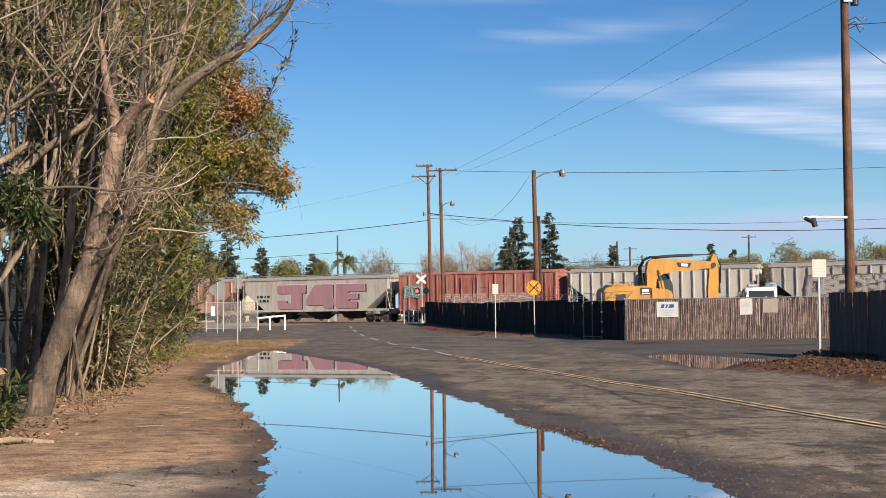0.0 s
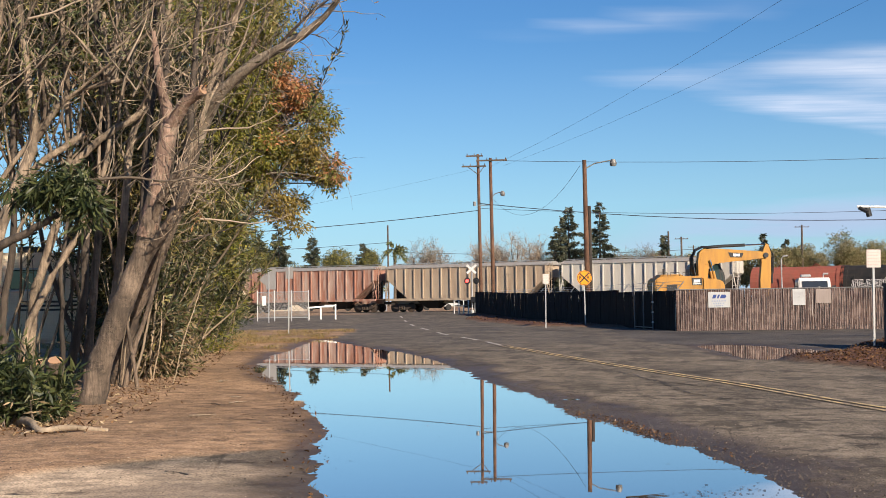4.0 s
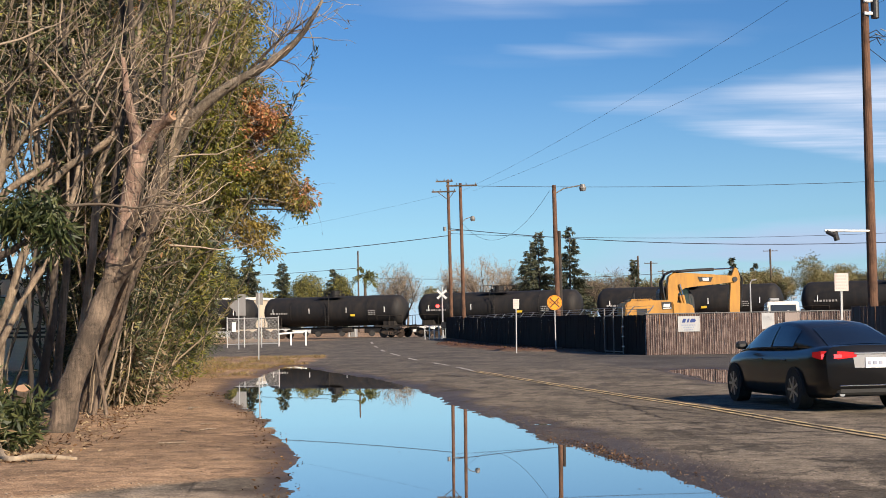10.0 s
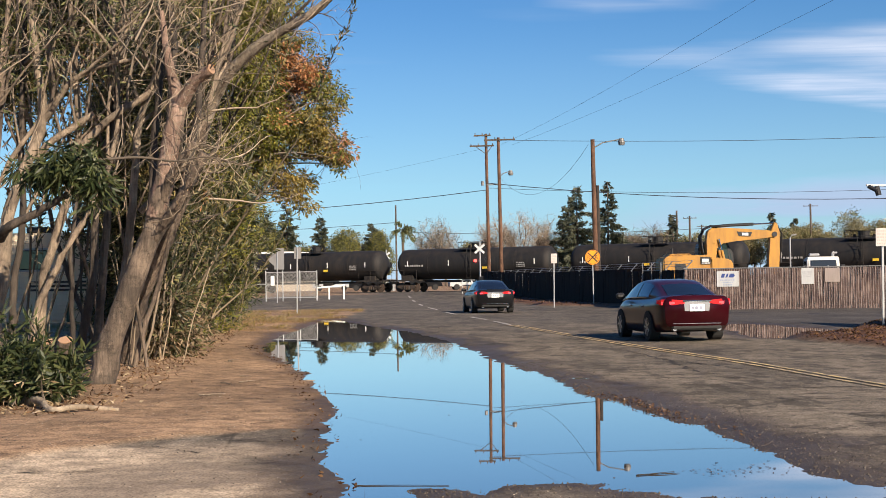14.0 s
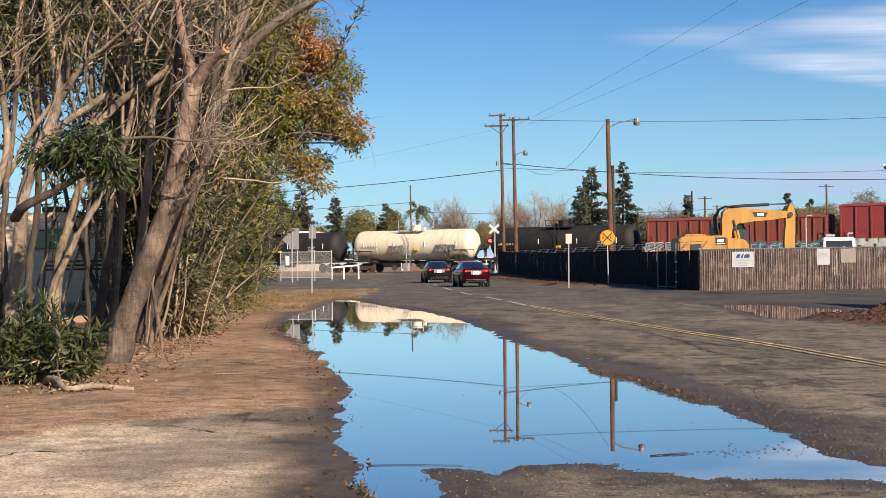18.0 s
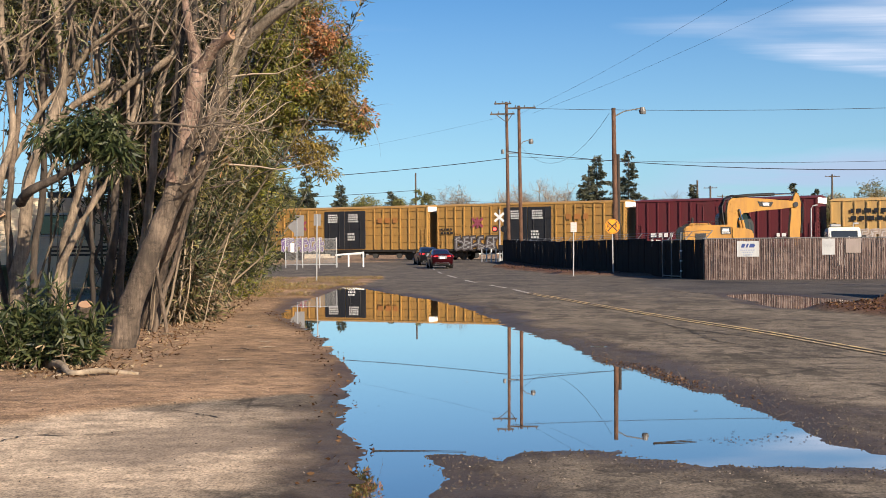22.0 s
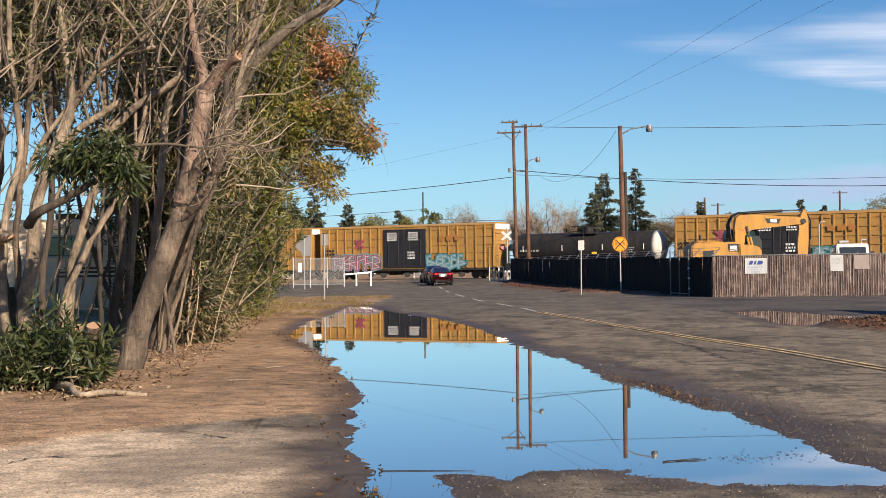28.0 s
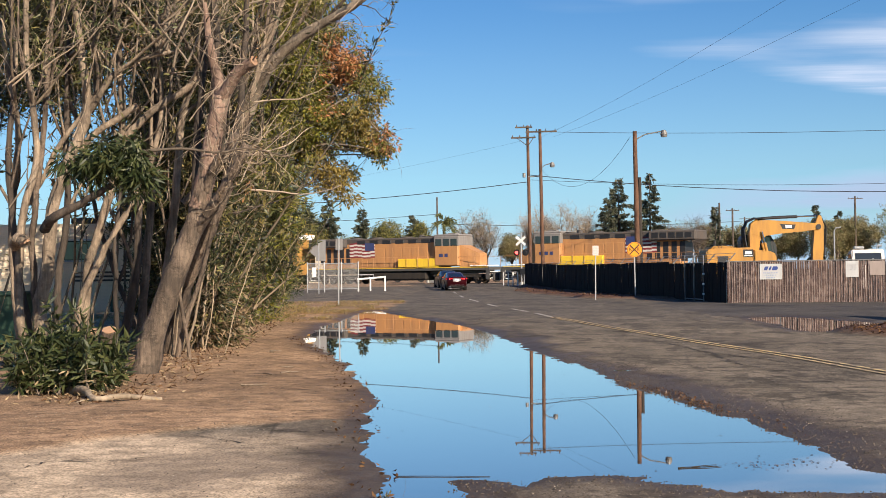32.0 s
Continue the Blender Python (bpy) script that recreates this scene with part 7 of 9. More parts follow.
        rod(bm, (x, -1.05, 0.36), (x, -0.8, 0.36), 0.36, seg=18)
        part("wheel", bm, M["rubber"], c)


def yard_clutter():
    """Heap and scrap that show between the slats."""
    rng = np.random.default_rng(77)
    h = thing("soil_heap", pose(8.85, 61.6, lie(8.85, 61.6) - 0.05), "tan heap of soil behind the slatted fence", "heap")
    bm = bm_new()
    n, rings = 24, []
    for r, z in ((1.05, 0.0), (0.9, 0.4), (0.68, 0.85), (0.4, 1.2), (0.12, 1.35)):
        rings.append([(r * math.cos(k * math.tau / n) * (1 + rng.normal(0, 0.08)), r * math.sin(k * math.tau / n) * (1 + rng.normal(0, 0.08)), z + rng.normal(0, 0.03)) for k in range(n)])
    loft(bm, rings)
    part("soil", bm, M["heap_tan"], h)
    for x, z, w, d in ((11.0, 0.0, 0.75, 1.35), (11.45, 0.0, 0.7, 0.8), (10.35, 0.0, 0.7, 0.45), (12.9, 0.0, 1.0, 1.5), (14.3, 0.0, 1.2, 1.6), (16.6, 0.0, 1.4, 0.7)):
        y = 60.35 - (x - 7.8) * 0.12
        c = thing("concrete_block", pose(x, y, lie(x, y) - 0.02, 0, 0, rng.uniform(-14, 14)), "pale concrete block behind the slatted fence", "block", "blocks in the yard")
        bm = bm_new()
        box(bm, (0, 0, d / 2), (w, 0.5, d), bev=0.05)
        part("block", bm, M["concrete"], c)


M["heap_tan"] = paint("heap_tan", (0.4, 0.27, 0.16), 0.95, 0, (0.2, 0.13, 0.08), 0.6, 2.0, streak=False, bump=0.6)
M["concrete"] = paint("pale_concrete", (0.5, 0.44, 0.39), 0.9, 0, (0.25, 0.2, 0.16), 0.5, 1.0)
yard_clutter()
M["camper_beige"] = paint("camper_beige", (0.8, 0.67, 0.5), 0.5, 0, (0.4, 0.33, 0.25), 0.3)
M["bin_green"] = paint("bin_green", (0.03, 0.08, 0.055), 0.5)
camper()


def far_buildings():
    b = thing("warehouse", pose(-38.0, 178.0, 0.3, 0, 0, -8), "low beige warehouse beyond the tracks", "building")
    bm = bm_new()
    box(bm, (0, 0, 2.4), (26, 9, 4.8))
    part("wall", bm, M["stucco"], b)
    bm = bm_new()
    box(bm, (0, 0, 4.95), (26.4, 9.4, 0.3))
    part("roof", bm, M["white"], b)
    for x in (-8, -3, 3, 9):
        bm = bm_new()
        box(bm, (x, -4.52, 1.6), (2.2, 0.06, 2.6))
        part("door", bm, M["steel"], b)
    rng = random.Random(5)
    for k, (x, y, mat, L) in enumerate(((-15.5, 160.0, "car_grey", 4.4), (-9.0, 156.0, "car_grey", 4.5), (-20.5, 166.0, "steel", 4.6), (-3.5, 154.0, "steel", 5.0))):
        v = thing("parked_car", pose(x, y, lie(x, y), 0, 0, rng.uniform(-12, 12)), "pale parked car beyond the tracks" if mat != "car_grey" else "dark parked car beyond the tracks", "car", "parked cars beyond the tracks")
        bm = bm_new()
        prism(bm, [(-L / 2, 0.35), (-L / 2, 0.85), (-L / 2 + 0.9, 0.95), (-0.9, 1.45), (0.7, 1.45), (1.5, 0.95), (L / 2 - 0.1, 0.8), (L / 2, 0.4)], -0.85, 0.85)
        bmesh.ops.bevel(bm, geom=bm.edges[:], offset=0.06, segments=1, affect="EDGES")
        body = part("body", bm, M[mat], v)
        bm = bm_new()
        box(bm, (-0.1, 0, 1.2), (2.1, 1.72, 0.34), bev=0.05)
        part("window", bm, M["glass"], body)
        for wx in (-L / 2 + 0.8, L / 2 - 0.85):
            for wy in (-0.8, 0.8):
                bm = bm_new()
                rod(bm, (wx, wy - 0.1, 0.33), (wx, wy + 0.1, 0.33), 0.33, seg=12)
                part("wheel", bm, M["rubber"], v)


M["stucco"] = paint("stucco_beige", (0.55, 0.47, 0.36), 0.85, 0, (0.3, 0.24, 0.18), 0.3)
far_buildings()

# ---- trees and shrubs ----


class Wood:
    """Gathers bent tubes and turns them into one mesh."""

    def __init__(self):
        self.v, self.f = [], []

    def add(self, pts, r0, r1, seg=6):
        pts = np.asarray(pts, float)
        n = len(pts)
        d = np.gradient(pts, axis=0)
        d /= np.linalg.norm(d, axis=1)[:, None] + 1e-9
        ref = np.where(np.abs(d[:, 2:3]) < 0.85, np.array([[0.31, 0.27, 0.91]]), np.array([[1.0, 0.1, 0.0]]))
        s = np.cross(d, ref)
        s /= np.linalg.norm(s, axis=1)[:, None] + 1e-9
        q = np.cross(d, s)
        a = np.arange(seg) * math.tau / seg
        r = np.linspace(r0, r1, n) if np.isscalar(r0) else np.asarray(r0)
        if seg >= 9:
            u = np.arange(n)[:, None] * 0.9 + pts[:, :1] * 3
            r = r[:, None] * (1 + 0.09 * np.sin(u * 1.7 + 3 * a[None]) + 0.07 * np.sin(u * 3.1 - 2 * a[None] + 1.3) + 0.06 * np.sin(u * 0.8 + a[None]))
        else:
            r = np.repeat(r[:, None], seg, 1)
        ring = pts[:, None] + (s[:, None] * np.cos(a)[None, :, None] + q[:, None] * np.sin(a)[None, :, None]) * r[:, :, None]
        o = len(self.v)
        self.v += ring.reshape(-1, 3).tolist()
        for i in range(n - 1):
            for k in range(seg):
                u, w = o + i * seg + k, o + i * seg + (k + 1) % seg
                self.f.append((u, w, w + seg, u + seg))
        self.f.append(tuple(o + (n - 1) * seg + k for k in range(seg)))

    def make(self, name, parent, material, label="", kind=""):
        ob = new(name, sheet(name, self.v, self.f, material))
        ob.parent = parent
        return tagged(ob, label, kind=kind)


def bend(points, n):
    """A smooth path of n points through the given ones."""
    p = np.asarray(points, float)
    t = np.r_[0, np.cumsum(np.linalg.norm(np.diff(p, axis=0), axis=1))]
    q = np.linspace(0, t[-1], n)
    out = np.column_stack([np.interp(q, t, p[:, k]) for k in range(3)])
    for _ in range(2):
        out[1:-1] = (out[:-2] + 2 * out[1:-1] + out[2:]) / 4
    return out


def sprout(rng, start, way, length, n, wobble, lift=0.0):
    """A wandering path from start."""
    p, d = np.array(start, float), np.array(way, float)
    d /= np.linalg.norm(d)
    out = [p.copy()]
    for _ in range(n):
        d = d + rng.normal(0, wobble, 3) + (0, 0, lift)
        d /= np.linalg.norm(d)
        p = p + d * length / n
        out.append(p.copy())
    return np.array(out)


def leaves(name, P, D, length, width, parent, material, seed, kind="stuff", label="", fold=0.0, level=False):
    """One small pointed blade for every place P, along D."""
    rng = np.random.default_rng(seed)
    n = len(P)
    if n == 0:
        return None
    D = D / (np.linalg.norm(D, axis=1)[:, None] + 1e-9)
    s = np.cross(D, np.tile((0.0, 0.0, 1.0), (n, 1)) if level else rng.normal(0, 1, (n, 3)))
    s /= np.linalg.norm(s, axis=1)[:, None] + 1e-9
    up = np.cross(s, D)
    L = (length * rng.uniform(0.65, 1.25, n))[:, None]
    W = (width * rng.uniform(0.7, 1.2, n))[:, None]
    v = np.stack((P, P + D * L * 0.45 + s * W / 2 + up * L * fold, P + D * L - up * L * fold, P + D * L * 0.45 - s * W / 2 + up * L * fold), 1).reshape(-1, 3)
    me = bpy.data.meshes.new(name)
    me.vertices.add(4 * n)
    me.vertices.foreach_set("co", v.astype(np.float32).ravel())
    me.loops.add(4 * n)
    me.loops.foreach_set("vertex_index", np.arange(4 * n, dtype=np.int32))
    me.polygons.add(n)
    me.polygons.foreach_set("loop_start", np.arange(0, 4 * n, 4, dtype=np.int32))
    me.update()
    me.validate()
    me.materials.append(material)
    ob = new(name, me)
    ob.parent = parent
    return tagged(ob, label, kind=kind)


def leaf_mat(name, a, b, c, spec=0.4, rough=0.5, thin=0.25):
    m = Mat(name)
    k = m.island()
    col = m.ramp(k, [(0.0, a), (0.5, b), (1.0, c)])
    col = m.mix(m.math("MULTIPLY", m.noise(m.coords(), 1.1, 3), 0.5), col, tuple(q * 0.6 for q in a))
    m.done(col, rough, 0, spec)
    tr = m.n("BsdfTranslucent")
    m.link(col, tr.inputs[0])
    mx = m.n("MixShader")
    mx.inputs[0].default_value = thin
    m.link(m.b.outputs[0], mx.inputs[1])
    m.link(tr.outputs[0], mx.inputs[2])
    m.link(mx.outputs[0], m.out.inputs[0])
    return m.m


def twig_mat(name, a, b):
    m = Mat(name)
    k = m.island()
    return m.done(m.mix(k, a, b), 0.85)


def tree_materials():
    M["leaf_olive"] = leaf_mat("leaf_olive", (0.07, 0.066, 0.021), (0.16, 0.138, 0.046), (0.33, 0.265, 0.1), thin=0.15)
    # near-black leaf copy: the shade inside the foliage is put into its colour
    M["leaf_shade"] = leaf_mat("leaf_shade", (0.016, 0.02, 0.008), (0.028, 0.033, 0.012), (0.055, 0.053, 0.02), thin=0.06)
    M["leaf_lance"] = leaf_mat("leaf_lance", (0.03, 0.042, 0.014), (0.085, 0.096, 0.032), (0.27, 0.25, 0.1), thin=0.12)
    M["leaf_bush"] = leaf_mat("leaf_bush", (0.016, 0.026, 0.009), (0.04, 0.056, 0.018), (0.12, 0.128, 0.046), spec=0.35, rough=0.5, thin=0.12)
    M["leaf_green"] = leaf_mat("leaf_green", (0.085, 0.1, 0.014), (0.185, 0.19, 0.026), (0.36, 0.31, 0.06), thin=0.35)
    M["leaf_gold"] = leaf_mat("leaf_gold", (0.19, 0.14, 0.03), (0.34, 0.25, 0.06), (0.48, 0.36, 0.11), thin=0.4)
    M["leaf_rust"] = leaf_mat("leaf_rust", (0.3, 0.125, 0.05), (0.54, 0.24, 0.1), (0.66, 0.37, 0.19), thin=0.35)
    M["leaf_dry"] = leaf_mat("leaf_dry", (0.3, 0.22, 0.13), (0.42, 0.31, 0.18), (0.5, 0.4, 0.26))
    M["bark_dark"] = wood_pole("bark_dark", (0.03, 0.023, 0.018), (0.1, 0.077, 0.06))
    M["twig"] = twig_mat("dead_twig", (0.036, 0.027, 0.019), (0.36, 0.285, 0.21))
    M["stem_grey"] = twig_mat("stem_grey", (0.06, 0.046, 0.032), (0.34, 0.265, 0.185))
    M["twig_dark"] = twig_mat("twig_dark", (0.08, 0.062, 0.048), (0.2, 0.16, 0.125))
    M["needle"] = leaf_mat("needle", (0.042, 0.05, 0.031), (0.068, 0.076, 0.045), (0.115, 0.115, 0.066), thin=0.1)
    M["leaf_far"] = leaf_mat("leaf_far", (0.075, 0.088, 0.034), (0.13, 0.138, 0.048), (0.21, 0.2, 0.075), thin=0.15)
    M["leaf_far_lime"] = leaf_mat("leaf_far_lime", (0.13, 0.128, 0.03), (0.24, 0.22, 0.05), (0.36, 0.31, 0.09), thin=0.25)
    M["leaf_tan"] = leaf_mat("leaf_tan", (0.13, 0.088, 0.05), (0.23, 0.16, 0.095), (0.38, 0.29, 0.18))
    M["leaf_far_gold"] = leaf_mat("leaf_far_gold", (0.19, 0.155, 0.075), (0.3, 0.25, 0.12), (0.4, 0.345, 0.18), thin=0.35)


tree_materials()


def stub(tree, p, d, r):
    bm = bm_new()
    d = Vector(d).normalized()
    rod(bm, Vector(p) - d * 0.02, Vector(p) + d * 0.012, r, seg=10)
    part("cut_face", bm, M["cut"], tree, "pale sawn branch end")


def side_twigs(rng, wood, path, count, length, r, up=0.5, out=(0.4, 0, 0), seg=4, wobble=0.22, tips=None, span=(0.25, 1.0)):
    for _ in range(count):
        k = rng.uniform(*span) * (len(path) - 1)
        i = int(min(k, len(path) - 2))
        p = path[i] + (path[i + 1] - path[i]) * (k - i)
        d = rng.normal(0, 0.6, 3) + np.array(out) + (0, 0, up)
        L = length * rng.uniform(0.5, 1.3)
        q = sprout(rng, p, d, L, 7, wobble, 0.04)
        wood.add(q, r * rng.uniform(0.6, 1.2), r * 0.25, seg)
        if tips is not None:
            tips.append(q)


def leaning_tree():
    """The near pair of leaning trunks with the long limb over the road."""
    rng = np.random.default_rng(11)
    t = thing("leaning_tree", pose(0, 0, 0), "leaning grey-brown tree with forked trunks and a long bare limb", "tree")
    a = bend([(-5.78, 19.6, -0.1), (-5.74, 19.6, 0.05), (-5.62, 19.6, 0.75), (-5.34, 19.6, 1.39), (-5.03, 19.6, 2.15), (-4.87, 19.6, 2.75), (-4.7, 19.6, 3.56), (-4.6, 19.6, 4.04)], 22)
    w = Wood()
    w.add(a, np.interp(np.linspace(0, 1, 22), [0, 0.05, 0.2, 1], [0.24, 0.195, 0.17, 0.115]), 0, 14)
    w.make("trunk", t, M["bark"], "rough grey-brown bark")
    w = Wood()
    w.add(a[13:] + (0, -0.008, 0), np.linspace(0.142, 0.124, 9), 0, 14)
    w.make("peeled_bark", t, M["bark_peel"], "smooth pinkish peeled bark")
    b = bend([(-6.8, 24.8, -0.1), (-6.73, 24.6, 0.2), (-6.53, 24.3, 0.96), (-6.19, 24.0, 1.66), (-5.76, 23.7, 2.43), (-5.39, 23.4, 3.08), (-5.09, 23.1, 3.92), (-4.76, 22.8, 4.59), (-4.54, 22.5, 4.85), (-4.12, 22.2, 5.17), (-3.52, 21.9, 5.47), (-2.79, 21.6, 5.76), (-2.4, 21.3, 6.06), (-2.1, 21.0, 6.5)], 34)
    w = Wood()
    w.add(b, np.interp(np.linspace(0, 1, 34), [0, 0.06, 0.55, 0.62, 0.85, 1], [0.2, 0.16, 0.125, 0.095, 0.06, 0.02]), 0, 12)
    w.make("trunk", t, M["bark"])
    w = Wood()
    w.add(b[18:] + (0, -0.01, 0.004), np.interp(np.linspace(0.53, 1, 16), [0.53, 0.62, 0.85, 1], [0.13, 0.1, 0.064, 0.022]), 0, 12)
    w.make("long_limb", t, M["limb_pale"], "pale grey bark on the long limb")
    limbs = [([(-4.59, 19.6, 4.0), (-4.7, 19.6, 4.45), (-4.78, 19.6, 4.9), (-4.84, 19.6, 5.4)], 0.095, 0.03), ([(-4.6, 19.6, 4.0), (-4.35, 19.4, 4.33), (-4.05, 19.2, 4.48)], 0.1, 0.075),
             ([(-4.56, 22.6, 4.85), (-4.43, 22.6, 5.54), (-4.28, 22.6, 6.1), (-3.99, 22.6, 6.66), (-3.8, 22.6, 7.4)], 0.09, 0.035), ([(-3.5, 21.9, 5.47), (-2.9, 21.5, 5.95), (-2.3, 21.2, 6.3)], 0.03, 0.01),
             ([(-4.99, 19.6, 2.1), (-4.5, 19.3, 2.7), (-4.15, 19.2, 3.3)], 0.09, 0.06), ([(-4.9, 19.6, 2.5), (-4.7, 19.4, 3.0), (-4.3, 19.2, 3.45)], 0.07, 0.05)]
    tips = []
    for p, r0, r1 in limbs:
        w = Wood()
        q = bend(p, 14)
        w.add(q, r0, r1, 9)
        w.make("limb", t, M["bark_peel"] if p[0][2] == 4.0 else M["bark"])
        tips.append(q)
    stub(t, limbs[1][0][-1], (1, -0.5, 0.4), 0.075)
    w = Wood()
    sub = []
    for q in tips:
        side_twigs(rng, w, q, 16, 1.0, 0.011, tips=sub)
    for q in list(sub):
        side_twigs(rng, w, q, 3, 0.5, 0.006, tips=sub)
    side_twigs(rng, w, b[18:], 34, 0.9, 0.01, up=0.25, out=(0.3, -0.1, 0), tips=sub)
    fall = bend([(-5.4, 18.3, 3.15), (-4.78, 18.3, 3.19), (-4.32, 18.3, 3.08), (-4.01, 18.3, 3.2), (-3.33, 18.3, 3.02)], 16)
    w.add(fall, 0.022, 0.008, 6)
    w.add(bend([(-4.32, 18.3, 3.08), (-4.2, 18.2, 3.5), (-3.8, 18.2, 3.75)], 10), 0.014, 0.005, 5)
    side_twigs(rng, w, fall, 26, 0.7, 0.007, up=0.1, out=(0.5, 0, 0))
    w.make("twig_mass", t, M["twig"], kind="stuff")
    P = np.concatenate([q[3:] for q in sub])
    P = np.repeat(P, 3, 0) + rng.normal(0, 0.05, (len(P) * 3, 3))
    pick = rng.random(len(P)) < 0.06
    leaves("foliage", P[pick], rng.normal(0, 1, (pick.sum(), 3)) - (0, 0, 0.7), 0.08, 0.022, t, M["leaf_tan"], 3)


def stem_clump(name, label, base, stems, height, spread, seed, thick=0.06, twigs=10, twig_len=0.9, mats=("bark", "twig"), lean=(0.15, 0, 0), leaf=None):
    """A shrub of many upright stems, each forking, with twigs and sparse leaves."""
    rng = np.random.default_rng(seed)
    t = thing(name, pose(0, 0, 0), label, "shrub", "shrubs along the verge")
    tw, tips = Wood(), []
    for k in range(stems):
        p = np.array((base[0] + rng.uniform(-1, 1) * spread[0], base[1] + rng.uniform(-1, 1) * spread[1], 0.0))
        p[2] = lie(p[0], p[1]) - 0.05
        d = np.array((rng.normal(lean[0], 0.16), rng.normal(lean[1], 0.14), 1.0))
        path = sprout(rng, p, d, height * rng.uniform(0.75, 1.15), 16, 0.07, 0.03)
        r = thick * rng.uniform(0.5, 1.3)
        w = Wood()
        w.add(path, r, r * 0.35, 8)
        for _ in range(rng.integers(1, 4)):
            i = int(rng.uniform(4, 12))
            q = sprout(rng, path[i], d + rng.normal(0, 0.45, 3), height * 0.5 * rng.uniform(0.6, 1.2), 10, 0.1, 0.05)
            w.add(q, r * 0.6, r * 0.2, 6)
            tips.append(q)
        w.make("stem", t, M[mats[0]] if k % 3 else M["bark_dark"])
        tips.append(path)
    sub = []
    for q in tips:
        side_twigs(rng, tw, q, twigs, twig_len, 0.009, tips=sub, seg=3, span=(0.3, 1.0))
    tw.make("twig_mass", t, M[mats[1]], kind="stuff")
    if leaf:
        mat, per, ln, wd, zmin, zmax = leaf
        P = np.concatenate([q[2:] for q in sub])
        P = P[(P[:, 2] > zmin) & (P[:, 2] < zmax)]
        P = np.repeat(P, per, 0)
        P += rng.normal(0, 0.07, P.shape)
        D = rng.normal(0, 0.8, P.shape) + (0.1, -0.1, 0.35)
        leaves("foliage", P, D, ln, wd, t, M[mat], seed)
    return t


def blob_points(rng, blobs, clumps, per, size, shell=0.5):
    """Leaf places in clumps through a union of ellipsoids, denser near their skins."""
    vol = np.array([b[3] * b[4] * b[5] for b in blobs]) ** 0.67
    which = rng.choice(len(blobs), clumps, p=vol / vol.sum())
    B = np.array(blobs)[which]
    d = rng.normal(0, 1, (clumps, 3))
    d /= np.linalg.norm(d, axis=1)[:, None]
    r = rng.uniform(shell, 1.0, clumps) ** 0.6
    r *= 1 + 0.1 * rng.normal(0, 1, clumps)
    C = B[:, :3] + d * r[:, None] * B[:, 3:6]
    s = size * rng.uniform(0.5, 1.5, clumps)
    o = rng.normal(0, 1, (clumps * per, 3))
    o *= (rng.random(clumps * per) ** 0.4 * 1.55 / (np.linalg.norm(o, axis=1) + 1e-9))[:, None]
    P = np.repeat(C, per, 0) + o * np.repeat(s, per)[:, None] * (1, 1, 0.75)
    D = (P - np.repeat(C, per, 0)) / np.repeat(s, per)[:, None] + rng.normal(0, 0.5, P.shape) + (0, 0, -0.35)
    return C, P, D


